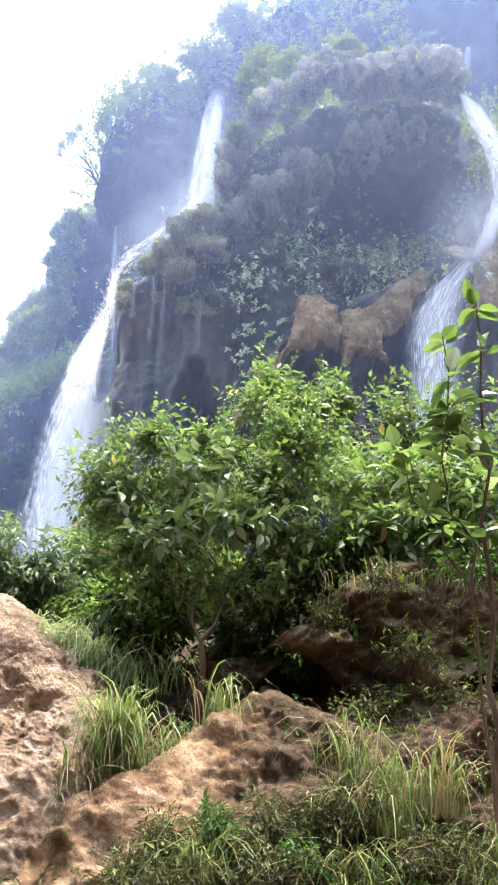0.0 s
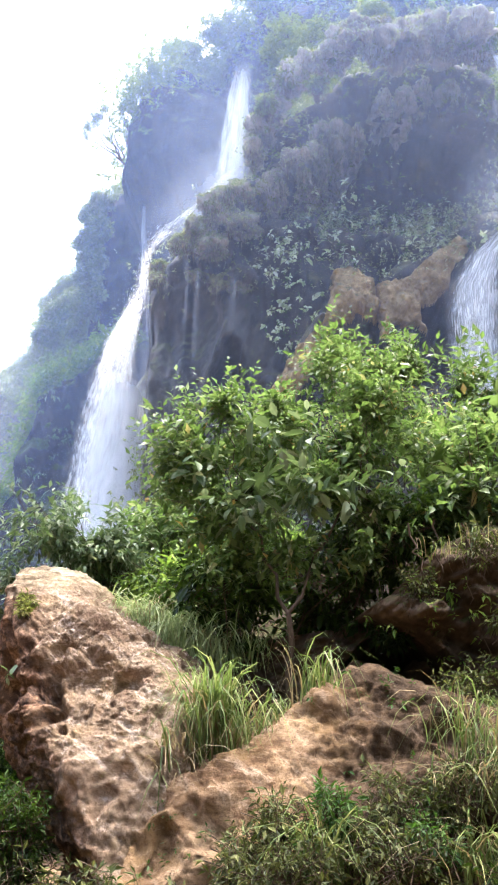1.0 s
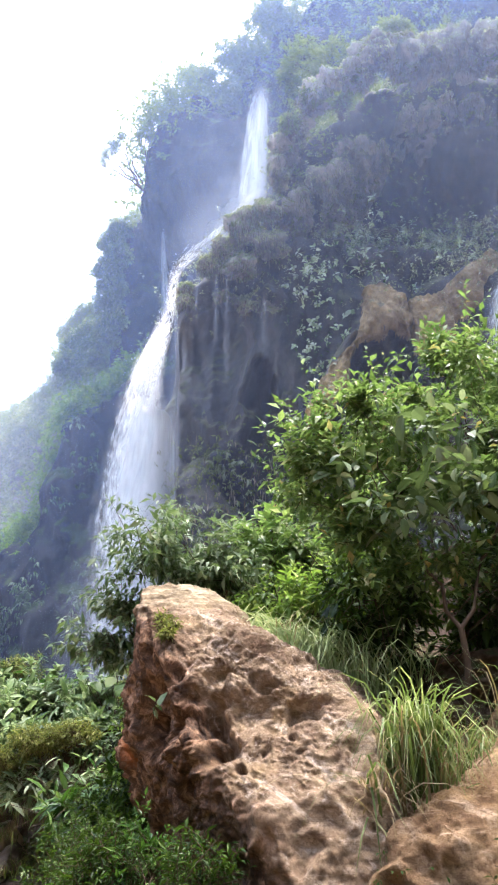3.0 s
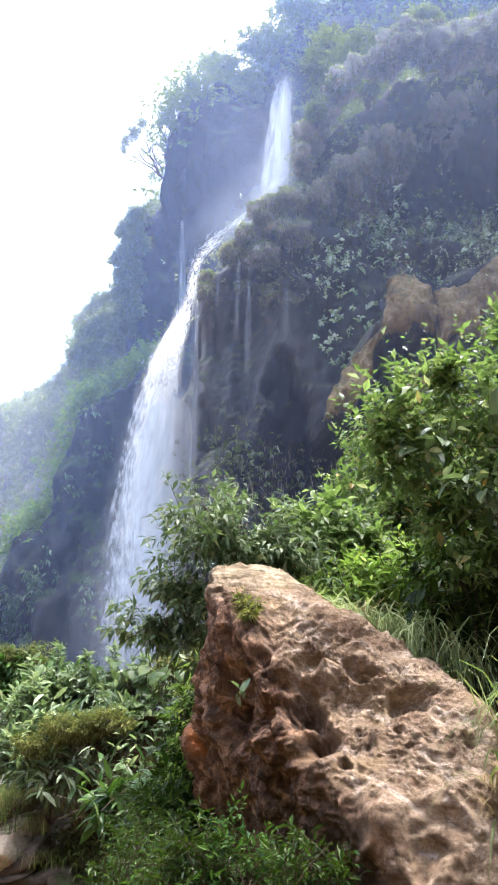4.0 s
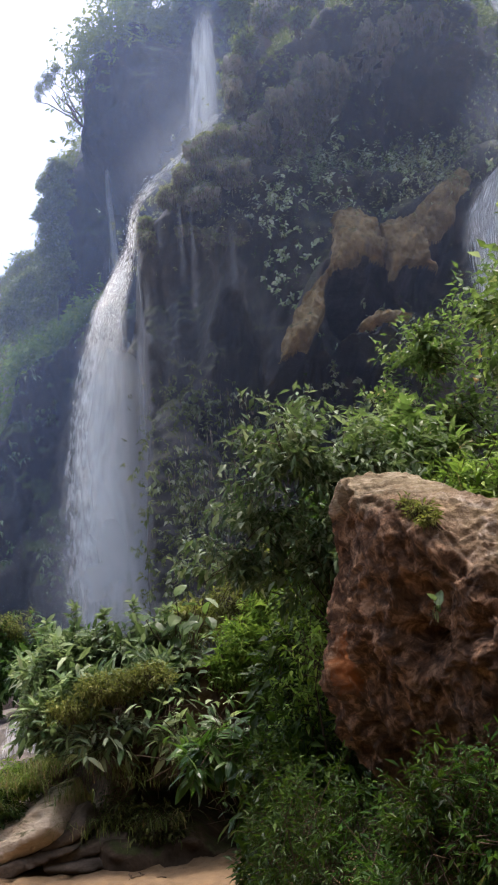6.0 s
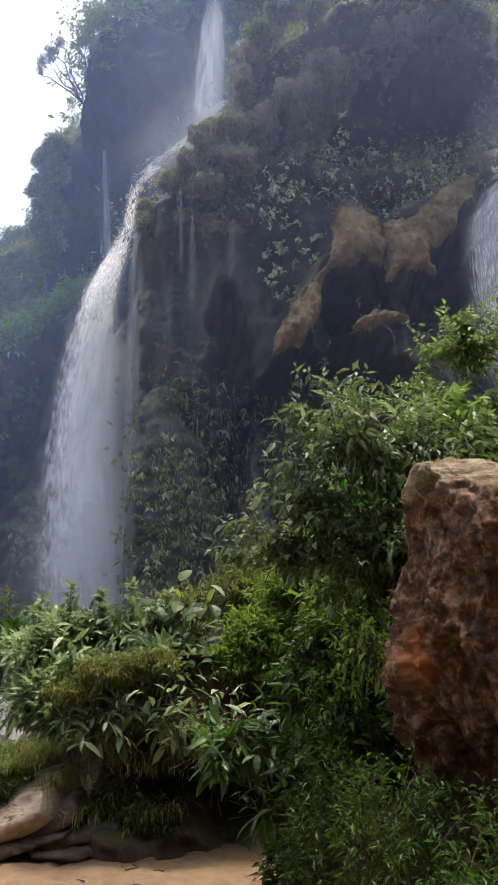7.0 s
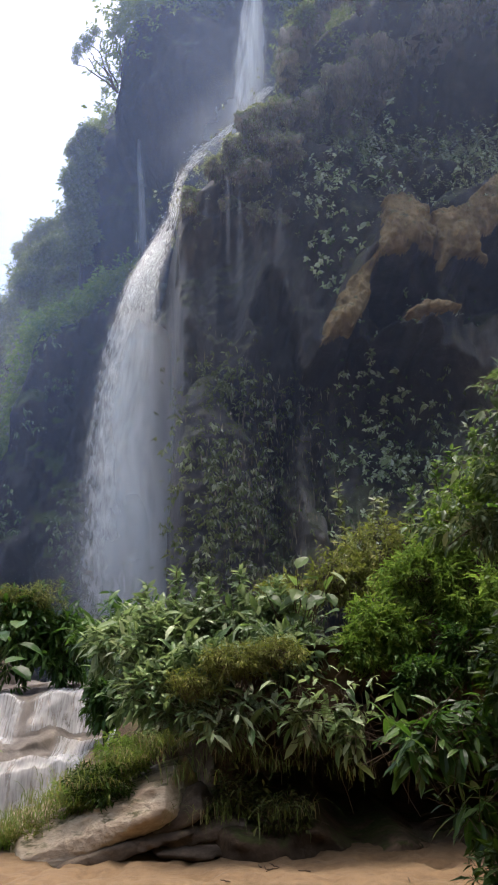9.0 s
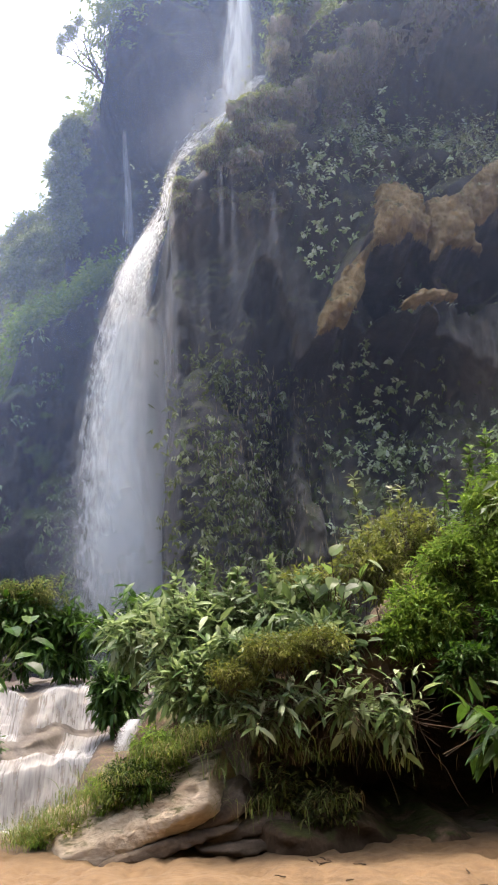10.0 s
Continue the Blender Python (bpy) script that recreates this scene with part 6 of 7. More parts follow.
for i, (x, y, z, rx, mat) in enumerate([(-0.45, 5.3, 1.42, 0.2, M_olive), (-0.15, 5.33, 1.46, 0.22, M_leaf_dark), (0.15, 5.38, 1.5, 0.22, M_olive), (0.4, 5.4, 1.5, 0.22, M_olive), (-0.3, 5.12, 1.22, 0.25, M_leaf_dark), (0.0, 5.18, 1.28, 0.25, M_olive), (-0.62, 5.15, 1.25, 0.2, M_olive), (0.3, 5.2, 1.35, 0.25, M_leaf_dark), (-1.3, 4.85, 1.1, 0.3, M_olive), (-0.9, 4.8, 1.05, 0.3, M_olive), (-0.4, 4.9, 1.25, 0.35, M_olive), (0.1, 5.0, 1.3, 0.35, M_olive), (0.7, 5.0, 1.2, 0.35, M_leaf_shaded), (-1.9, 5.2, 0.9, 0.4, M_olive), (1.05, 5.2, 1.4, 0.3, M_olive)]):
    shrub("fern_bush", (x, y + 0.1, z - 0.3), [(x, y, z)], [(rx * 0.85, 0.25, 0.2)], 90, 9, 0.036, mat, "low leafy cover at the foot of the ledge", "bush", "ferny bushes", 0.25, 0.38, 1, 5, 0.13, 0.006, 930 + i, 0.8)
# creeping cover on ledge and bank
COVERS = [(LP, 2200, 0.032, M_olive, 0.05), (LP, 700, 0.03, M_leaf_dark, 0.0), (OP, 240, 0.045, M_fern, 0.1), (OP, 300, 0.05, M_olive, 0.1)]
# the sapling close to the path
sap = thing("sapling", (1.38, 5.25, 1.5), "slender sapling with large pale green leaves", "sapling")
rng = np.random.default_rng(360)
stem_a, stem_b = bent((1.38, 5.25, 1.5), (1.14, 5.2, 4.45), rng, 12, 0.03), bent((1.42, 5.3, 1.5), (1.36, 5.2, 4.7), rng, 12, 0.02)
part("stem", tubes("stem", [(stem_a, np.linspace(0.011, 0.004, 12)), (bent(stem_a[5], (0.78, 5.2, 3.75), rng, 6, 0.05), np.linspace(0.008, 0.003, 6))], 6), M_bark, sap)
part("stem", tubes("stem", [(stem_b, np.linspace(0.02, 0.005, 12))], 6), M_bark, sap)
side_a, side_b = bent(stem_a[6], (0.84, 5.2, 3.72), rng, 7, 0.05), bent(stem_b[7], (1.05, 5.15, 3.95), rng, 7, 0.05)
for line in (side_a, side_b):
    part("stem", tubes("stem", [(line, np.linspace(0.007, 0.003, 7))], 6), M_bark, sap)
seat = np.concatenate([stem_a[7:], stem_b[6:], stem_a[9:], stem_b[8:], side_a[2:], side_b[2:], side_a[4:], side_b[4:]])
pos, w, u = sprigs(rng, seat, np.tile(np.array([[0, 0, 1.0]]), (len(seat), 1)) + rng.normal(0, 0.3, (len(seat), 3)), 3, 0.1, 1.3, 0.25)
part("crown", leaves("crown", pos, w, u, rng.uniform(0.12, 0.23, len(pos)), 0.095, 3, 0.2), M_leaf, sap)

# grass tufts
TUFTS = [((-0.86, 6.05, 1.85), 330, 0.95, 0.32, 0.18, "tall green grass tuft drooping over the ledge"), ((-1.06, 5.98, 1.8), 190, 0.7, 0.5, 0.8, "drooping dry straw grass beside a green tuft"), ((-0.55, 6.25, 1.9), 60, 0.62, 0.4, 0.3, "small grass tuft on the ledge"),
         ((-0.2, 6.35, 2.0), 70, 0.7, 0.35, 0.25, "small grass tuft on the ledge"), ((-1.25, 6.2, 2.0), 130, 0.5, 0.6, 0.9, "dry straw grass beside the boulder"),
         ((0.62, 5.75, 1.75), 70, 0.75, 0.5, 0.4, "green grass tuft on the earthy bank"), ((1.15, 5.6, 1.75), 90, 0.8, 0.45, 0.55, "drooping grass with dry blades on the bank"),
         ((0.95, 5.15, 1.1), 110, 0.5, 0.5, 0.25, "low grass tuft on the bank"), ((0.55, 5.55, 1.6), 100, 0.45, 0.6, 0.7, "dry drooping grass on the bank"), ((1.5, 5.35, 1.4), 130, 0.55, 0.5, 0.3, "grass tuft on the bank"),
         ((-0.2, 5.22, 1.3), 150, 0.7, 0.5, 0.15, "thin green grass in low leaves"), ((1.25, 7.0, 2.95), 70, 0.55, 0.4, 0.2, "hanging grass on the upper bank"),
         ((1.05, 5.0, 0.95), 90, 0.45, 0.5, 0.3, "low grass tuft on the bank"), ((0.6, 5.25, 1.3), 120, 0.6, 0.6, 0.3, "tall green grass on the earthy bank"), ((0.85, 5.5, 1.5), 90, 0.9, 0.35, 0.2, "tall green grass on the earthy bank"),
         ((1.3, 5.2, 1.3), 130, 0.6, 0.6, 0.5, "grass with dry blades on the earthy bank"), ((1.15, 5.05, 1.1), 120, 0.5, 0.6, 0.3, "low grass tuft on the bank"), ((-0.7, 6.2, 1.85), 70, 0.45, 0.6, 0.5, "small grass tuft with dry blades on the ledge"), ((-1.12, 6.35, 2.0), 130, 0.5, 0.6, 0.9, "dry straw grass beside the boulder"), ((-0.4, 6.6, 2.1), 60, 0.4, 0.5, 0.3, "small grass tuft at the tree's foot")]
for i, (b, n, h, s, dry, lab) in enumerate(TUFTS):
    grass((b[0], b[1], bank_z(b[0], b[1]) - 0.04), n, h, s, lab, dry, 0.015 if i < 2 else 0.012, 380 + i, (0, -0.2 if i < 2 else -0.16, 0), 0.08, 1.5 if i < 1 else 1.9, tint=M_tuft if i < 4 or i in (14, 5) else None)
for i, (x, y) in enumerate([(-1.75, 7.95), (-1.45, 7.8), (-1.15, 7.8), (-1.6, 8.3), (-1.25, 7.6), (-0.95, 7.7), (-1.9, 8.3)]):
    grass((x, y, max(gz(x, y), float(np.interp(x, [-2.0, -1.5, -0.9], [2.55, 2.4, 2.2]))) - 0.02), 170, 0.72, 0.6, "long pale green grass leaning behind the boulder", 0.12, 0.012, 400 + i, (0.0, -0.3, 0), 0.18, 2.4, tint=M_grass_pale)

rng = np.random.default_rng(410)
for i in range(5):
    a = np.array([0.75 + 0.3 * i, 6.95 - 0.03 * i, 2.95 + 0.2 * rng.random()])
    grass(tuple(a), 16, 0.32, 0.4, "dry grass hanging from the earthy bank", 0.4, 0.007, 411 + i, (0, -0.35, 0), 0.08, 2.2)
for i in range(7):
    a = np.array([0.5 + 0.2 * i, 7.0, 3.2 + 0.15 * rng.random()])
    b = a + np.array([rng.normal(0, 0.15), -0.12, -rng.uniform(0.4, 0.9)])
    tagged(part("root", tubes("root", [(bent(a, b, rng, 9, 0.07), np.linspace(0.009, 0.003, 9))], 5), M_bark), "thin pale root hanging down the earthy bank", "root", "hanging roots")
for i, (x, y, z, rx, mat) in enumerate([(1.0, 6.85, 3.15, 0.3, M_olive), (1.6, 6.7, 3.25, 0.4, M_leaf_dark), (1.2, 6.75, 2.6, 0.25, M_olive), (0.55, 7.0, 2.85, 0.2, M_olive), (1.8, 6.4, 2.6, 0.3, M_leaf_shaded), (0.9, 6.5, 2.15, 0.3, M_olive)]):
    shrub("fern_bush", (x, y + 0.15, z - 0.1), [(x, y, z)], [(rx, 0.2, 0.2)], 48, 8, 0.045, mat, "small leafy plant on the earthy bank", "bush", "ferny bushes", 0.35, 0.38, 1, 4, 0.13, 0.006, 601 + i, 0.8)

# the large-leaved shrubs on the middle bank
MID = [(-6.0, 15.0, 1.75, 0.55, 0.6, 0.6), (-5.9, 15.0, 2.1, 0.55, 0.6, 0.5), (-5.3, 15.1, 2.25, 0.7, 0.6, 0.45), (-4.5, 14.9, 2.3, 0.6, 0.5, 0.4), (-5.9, 14.3, 1.5, 0.6, 0.45, 0.5), (-5.2, 14.0, 1.75, 0.5, 0.4, 0.35), (-4.4, 13.9, 1.9, 0.6, 0.4, 0.4)]
for i, (x, y, z, rx, ry, rz) in enumerate(MID):
    shrub("shrub", (x, y, 0.9), [(x, y, z)], [(rx, ry, rz)], 290, 6, 0.15, (M_leaf_grey, M_leaf_pale, M_leaf_grey)[i % 3], "large-leaved dark green shrub on the bank above the sand", "shrub", "waterside shrubs", 0.15, 0.32, 2, 8, 0.24, 0.01, 420 + i, 1.0, shell=0.15, up=0.6, lump=0.6)
HANG = [(-5.2, 13.4, 1.2, 0.45, 0.3, 0.4), (-4.9, 13.3, 1.25, 0.4, 0.25, 0.4), (-4.25, 13.1, 1.2, 0.45, 0.3, 0.55), (-5.6, 14.0, 1.2, 0.4, 0.3, 0.35), (-3.75, 13.1, 1.1, 0.35, 0.25, 0.6)]
for i, (x, y, z, rx, ry, rz) in enumerate(HANG):
    shrub("shrub", (x, y + 0.5, z + 0.3), [(x, y, z)], [(rx, ry, rz)], (56, 40, 50, 60, 36)[i], 5, 0.165, M_leaf_grey if i % 2 else M_leaf_pale, "large-leaved shrub hanging over the undercut bank", "shrub", "waterside shrubs", 0.3, 0.31, 2, 8, 0.28, 0.008, 430 + i, 1.1, up=0.1, lump=0.7, shell=0.1)
shrub("shrub", (-2.9, 10.0, 1.2), [(-3.5, 9.95, 1.3), (-3.75, 10.0, 1.2), (-3.35, 9.9, 0.75)], [(0.35, 0.4, 0.3), (0.3, 0.4, 0.3), (0.3, 0.3, 0.35)], 58, 6, 0.18, M_leaf_dark, "large-leaved branch reaching out from the bank", "shrub", "waterside shrubs", 0.4, 0.29, 3, 6, 0.3, 0.01, 436, 1.1, up=0.0)
for i, (c, r, n) in enumerate([((-5.0, 13.3, 1.8), (0.45, 0.3, 0.22), 320), ((-4.5, 13.3, 1.9), (0.35, 0.25, 0.18), 200), ((-5.45, 13.4, 1.55), (0.35, 0.3, 0.2), 200)]):
    shrub("moss_cushion", (c[0], c[1] + 0.2, c[2] - 0.2), [c], [r], n, 8, 0.05, M_moss, "olive-brown mossy cushion along the bank's crest", "moss", "moss cushions", 0.4, 0.3, 1, 4, 0.12, 0.006, 440 + i, lump=0.2)
BIG = [(-4.2, 14.3, 2.72), (-3.95, 14.2, 2.6), (-4.5, 14.3, 2.55), (-3.75, 14.4, 2.75), (-4.1, 14.0, 2.35), (-4.7, 14.1, 2.3)]
rng = np.random.default_rng(450)
big = thing("broadleaf_plant", (-4.2, 14.6, 1.9), "plant with broad pale green leaves on the bank", "plant")
pos = np.repeat(np.array(BIG), 4, 0) + rng.normal(0, 0.16, (24, 3)) - np.array([0, 0, 0.12])
wv = rng.normal(0, 0.8, (24, 3)) + np.array([0, -0.8, -0.3])
part("crown", leaves("crown", pos, wv, np.tile([[0, -0.4, 1.0]], (24, 1)) + rng.normal(0, 0.2, (24, 3)), 0.25, 0.18, 3, 0.2), M_leaf, big)
for p in pos:
    part("stem", tubes("stem", [(bent((-4.2, 14.6, 1.8), p, rng, 6, 0.05), np.linspace(0.01, 0.005, 6))], 4), M_bark, big)
# ferny slope and weeds beside it
SLOPE = [(-3.15, 13.8, 2.15, 0.5, 0.4, 0.4), (-2.7, 13.9, 2.75, 0.6, 0.45, 0.5), (-2.1, 14.1, 3.3, 0.6, 0.45, 0.55), (-1.6, 14.2, 3.8, 0.7, 0.5, 0.55), (-2.0, 13.7, 2.5, 0.7, 0.45, 0.55), (-1.0, 14.0, 3.2, 0.8, 0.5, 0.8), (-3.5, 13.7, 1.9, 0.4, 0.3, 0.25), (-0.6, 14.3, 4.2, 0.8, 0.5, 0.6)]
for i, (x, y, z, rx, ry, rz) in enumerate(SLOPE):
    shrub("fern_bush", (x, y + 0.3, z - 0.5), [(x, y, z)], [(rx, ry, rz)], 560, 10, 0.075, M_fern, "bright green feathery bush on the bank", "bush", "slope bushes", 0.25, 0.33, 1, 6, 0.2, 0.01, 460 + i, 0.8)
for i, (x, y, z, rx, ry, rz) in enumerate([(-2.2, 13.4, 1.9, 0.6, 0.3, 0.5), (-1.3, 13.4, 2.2, 0.7, 0.3, 0.8), (-0.5, 13.5, 2.3, 0.8, 0.3, 0.9), (-2.9, 13.3, 1.55, 0.4, 0.25, 0.3)]):
    shrub("fern_bush", (x, y + 0.3, z - 0.4), [(x, y, z)], [(rx, ry, rz)], 420, 9, 0.09, M_leaf_dark, "dark green feathery bush on the bank", "bush", "slope bushes", 0.3, 0.33, 1, 6, 0.2, 0.01, 490 + i, 0.8)
for i, (x, y, z, rx, ry, rz) in enumerate([(-3.3, 16.6, 2.9, 0.6, 0.4, 0.5), (-2.6, 17.0, 3.4, 0.7, 0.5, 0.6), (-4.2, 17.0, 2.7, 0.6, 0.4, 0.4)]):
    shrub("bush", (x, y, 1.5), [(x, y, z)], [(rx, ry, rz)], 320, 9, 0.085, M_moss, "olive straw-coloured weedy bush", "bush", "slope bushes", 0.25, 0.33, 1, 6, 0.2, 0.01, 470 + i, 0.8)
for i, (x, y, z0, z1, lf) in enumerate([(-2.85, 19.3, 2.6, 4.85, 0.2), (-2.5, 19.2, 2.6, 4.6, 0.18), (-2.2, 18.9, 2.6, 4.55, 0.18), (-2.45, 14.5, 3.0, 4.3, 0.15), (-2.15, 14.4, 3.2, 4.45, 0.15), (-1.8, 14.5, 3.4, 4.7, 0.15), (-2.75, 14.4, 2.6, 3.9, 0.14), (-6.15, 15.0, 1.6, 2.75, 0.19), (-5.75, 15.1, 2.0, 2.95, 0.18), (-5.3, 15.2, 2.0, 2.85, 0.19), (-4.85, 15.1, 2.1, 2.95, 0.17), (-4.4, 15.0, 2.1, 2.8, 0.18)]):
    rng = np.random.default_rng(480 + i)
    weed = thing("weed", (x, y, z0), "tall upright leafy weed above the bushes", "weed", "tall weeds")
    line = bent((x, y, z0), (x + rng.normal(0, 0.08), y, z1), rng, 14, 0.02)
    part("stem", tubes("stem", [(line, np.linspace(0.014, 0.004, 14))], 5), M_bark, weed)
    seat = np.repeat(line[3:], 2, 0)
    pos, w, u = sprigs(rng, seat, np.tile([[0, 0, 1.0]], (len(seat), 1)) + rng.normal(0, 0.2, (len(seat), 3)), 4, 0.08, 1.0, 0.1)
    part("crown", leaves("crown", pos, w, u, lf * rng.uniform(0.6, 1.1, len(pos)), lf * 0.32, 2, 0.3), M_leaf_cliff if i < 3 else M_leaf if i < 7 else M_leaf_pale, weed)
# left bank
for i, (x, y, z, rx, ry, rz, lf, n, mat, lab) in enumerate([(-10.6, 28.6, 2.7, 1.3, 0.9, 1.2, 0.26, 420, M_leaf_dark, "dark leafy bush above the cascade"), (-9.5, 28.8, 2.2, 0.8, 0.7, 0.9, 0.26, 260, M_leaf_dark, "dark leafy bush above the cascade"),
                                                            (-10.6, 28.4, 3.5, 1.2, 0.7, 0.55, 0.08, 520, M_moss, "olive mossy cushion above a bush"), (-12.5, 28.6, 2.8, 1.3, 0.8, 1.3, 0.26, 300, M_leaf_dark, "dark leafy bush above the cascade"),
                                                            (-7.8, 25.6, 1.0, 0.7, 0.6, 0.8, 0.24, 240, M_leaf_dark, "dark leafy bush beside the cascade"), (-6.7, 18.2, 2.1, 0.6, 0.7, 0.6, 0.22, 260, M_leaf_pale, "large-leaved shrub by the stream"),
                                                            (-10.9, 24.6, -0.2, 0.55, 0.5, 0.45, 0.12, 220, M_leaf_dark, "low bush at the stream's edge"), (-6.9, 19.6, 2.2, 1.0, 0.7, 0.7, 0.22, 260, M_leaf_dark, "large-leaved shrub by the stream")]):
    shrub("bush", (x, y, max(gz(x, y), z - rz - 0.3)), [(x, y, z)], [(rx, ry, rz)], n, 8, lf, mat, lab, "bush", "streamside bushes", 0.4, 0.3, 2, 8, 0.28, 0.014, 500 + i, 1.0, 0.5)
rng = np.random.default_rng(515)
taro = thing("broadleaf_plant", (-9.9, 20.4, 1.0), "plant with very broad drooping leaves by the stream", "plant")
pos = np.array([-9.2, 20.2, 1.95]) + rng.normal(0, 1, (12, 3)) * np.array([0.5, 0.3, 0.35])
part("crown", leaves("crown", pos, rng.normal(0, 0.7, (12, 3)) + np.array([0.3, -0.6, -0.35]), np.tile([[0, -0.3, 1.0]], (12, 1)), 0.5, 0.33, 3, 0.25), M_leaf_dark, taro)
for p in pos:
    part("stem", tubes("stem", [(bent((-9.9, 20.4, 1.0), p, rng, 7, 0.03), np.linspace(0.014, 0.008, 7))], 5), M_grass, taro)
for i in range(34):
    x = -7.9 + 0.068 * i + 0.05 * math.sin(i * 5.3)
    y = 13.7 + 0.7 * ((i * 7) % 5) / 5
    z = max(gz(x, y), float(np.interp(x, [-7.9, -7.2, -6.6, -6.1, -5.6], [-0.1, 0.2, 0.5, 0.8, 1.0]))) - 0.05
    grass((x, y, z), 120, 0.16 if i < 14 else 0.26, 0.9, "short green grass at the stream's edge", 0.25, 0.008, 520 + i, (0, -0.12, 0), 0.2, 1.6, group="streamside grass", tint=M_sedge)
for i, (x, y, z, rx, rz, mat) in enumerate([(-7.2, 14.0, -0.05, 0.4, 0.15, M_moss), (-6.75, 14.0, 0.35, 0.35, 0.25, M_fern), (-6.3, 14.0, 0.75, 0.35, 0.3, M_fern), (-7.6, 14.3, -0.15, 0.35, 0.12, M_fern), (-6.5, 13.8, 0.45, 0.4, 0.25, M_leaf_shaded)]):
    shrub("fern_bush", (x, y + 0.1, -0.3), [(x, y, z)], [(rx, 0.35, rz)], 260, 8, 0.06, mat, "low green growth on the slope beside the stream", "bush", "slope bushes", 0.3, 0.35, 1, 5, 0.14, 0.006, 545 + i)
for i, (x, y, z, rx, rz) in enumerate([(-5.0, 13.7, 0.35, 0.35, 0.3), (-4.5, 13.5, 0.2, 0.4, 0.3)]):
    shrub("bush", (x, y + 0.2, -0.25), [(x, y, z)], [(rx, 0.3, rz)], 90, 8, 0.08, M_olive, "low olive growth under the bank", "bush", "waterside shrubs", 0.4, 0.33, 1, 6, 0.2, 0.008, 550 + i)
for i, (x, y, z, n) in enumerate([(-5.5, 13.6, 0.5, 60), (-5.05, 13.65, 0.7, 70), (-4.6, 13.6, 0.6, 60), (-4.15, 13.65, 0.75, 70), (-3.75, 13.6, 0.5, 50), (-5.3, 13.5, 0.1, 50), (-4.4, 13.5, 0.15, 50)]):
    grass((x, y, z), n, 0.45, 0.7, "dry brown fronds drooping from the undercut bank", 0.3, 0.009, 940 + i, (0, -0.35, 0), 0.2, 2.1, group="dry fronds", tint=M_grass)
# roots hanging in the hollow under the bank
rng = np.random.default_rng(540)
for i in range(9):
    x = -5.3 + 0.22 * i
    a = (x, 13.7, 1.35 + 0.3 * rng.random())
    b = (x + rng.normal(0, 0.3), 13.5 + rng.normal(0, 0.15), 0.1 + 0.5 * rng.random())
    r = part("root", tubes("root", [(bent(a, b, rng, 9, 0.03), np.linspace(0.008, 0.003, 9))], 5), M_bark)
    tagged(r, "thin brown root hanging under the bank", "root", "hanging roots")

# ---- growth on the cliffs ----
def seats(P, rng, n, mask):
    """Random seats on a face, thinned by a mask of x, y, z and normal."""
    N = normals_of(P)
    pts, nor = P.reshape(-1, 3), N.reshape(-1, 3)
    lean = nor[:, 1].mean()
    if (lean > 0.1) if abs(lean) > 0.1 else (nor * (pts - pts.mean(0))).sum() < 0:
        nor = -nor
    m = np.clip(mask(pts[:, 0], pts[:, 1], pts[:, 2], nor), 0, None)
    i = rng.choice(len(pts), n, p=m / m.sum())
    step = np.linalg.norm(pts[1] - pts[0])
    return pts[i] + rng.normal(0, step * 0.4, (n, 3)), nor[i]


def cover(name, P, n, mask, per, leaf, material, label, seed, ratio=0.4, reach=0.3, droop=0.4, out=0.25, rows=0, flat=False):
    rng = np.random.default_rng(seed)
    p, nor = seats(P, rng, n, mask)
    way = nor + np.array([0, 0, 0.25]) + rng.normal(0, 0.4, (n, 3))
    tip = p + unit(way) * (out * rng.uniform(0.2, 1.3, n))[:, None]
    pos, w, u = sprigs(rng, tip, way, per, reach, 0.9, droop)
    if flat:
        u = np.tile(nor, (per, 1)) + np.array([0, 0, 0.35]) + rng.normal(0, 0.35, w.shape)
        w = w * np.array([1.0, 0.3, 1.0])
    size = leaf * rng.lognormal(0, 0.3, len(pos))
    ob = part(name, leaves(name, pos, w, u, size, size * ratio, rows, 0.3), material)
    return tagged(ob, label, "plants", kind="stuff")


def beard(P, n, mask, length, width, material, label, seed):
    rng = np.random.default_rng(seed)
    p, nor = seats(P, rng, n, mask)
    way = np.tile([[0, 0, -1.0]], (n, 1)) + nor * 0.12 + rng.normal(0, 0.06, (n, 3))
    size = length * rng.lognormal(0, 0.4, n)
    ob = part("hanging_moss", leaves("hanging_moss", p + nor * 0.08, way, nor + rng.normal(0, 0.3, (n, 3)), size, width * rng.uniform(0.6, 1.4, n), 0, 0.02), material)
    return tagged(ob, label, "moss", kind="stuff")


for i, (CG, n, lf, mat, low) in enumerate(COVERS):
    cover("ground_cover", CG, n, lambda x, y, z, n_: smooth(low, low + 0.35, fbm(x * 1.7 + i * 9, y, z * 1.7, 590, 3) + 0.25 * np.clip(x, -1, 1.5) - 0.2 * (z > 1.75)), 7, lf, mat, "small green leaves creeping over the bank", 592 + i, 0.42, 0.09, 0.3, 0.05)


def bare_tan(x, z):
    return np.minimum(np.maximum(np.maximum(oval(x, z, 2.1, 18.1, 1.3, 1.3), oval(x, z, 3.75, 18.1, 1.1, 1.2)), np.maximum(stripe(x, z, 1.1, 16.9, -0.95, 13.4, 0.8), oval(x, z, 2.8, 14.2, 1.5, 0.7))), 1) < 0


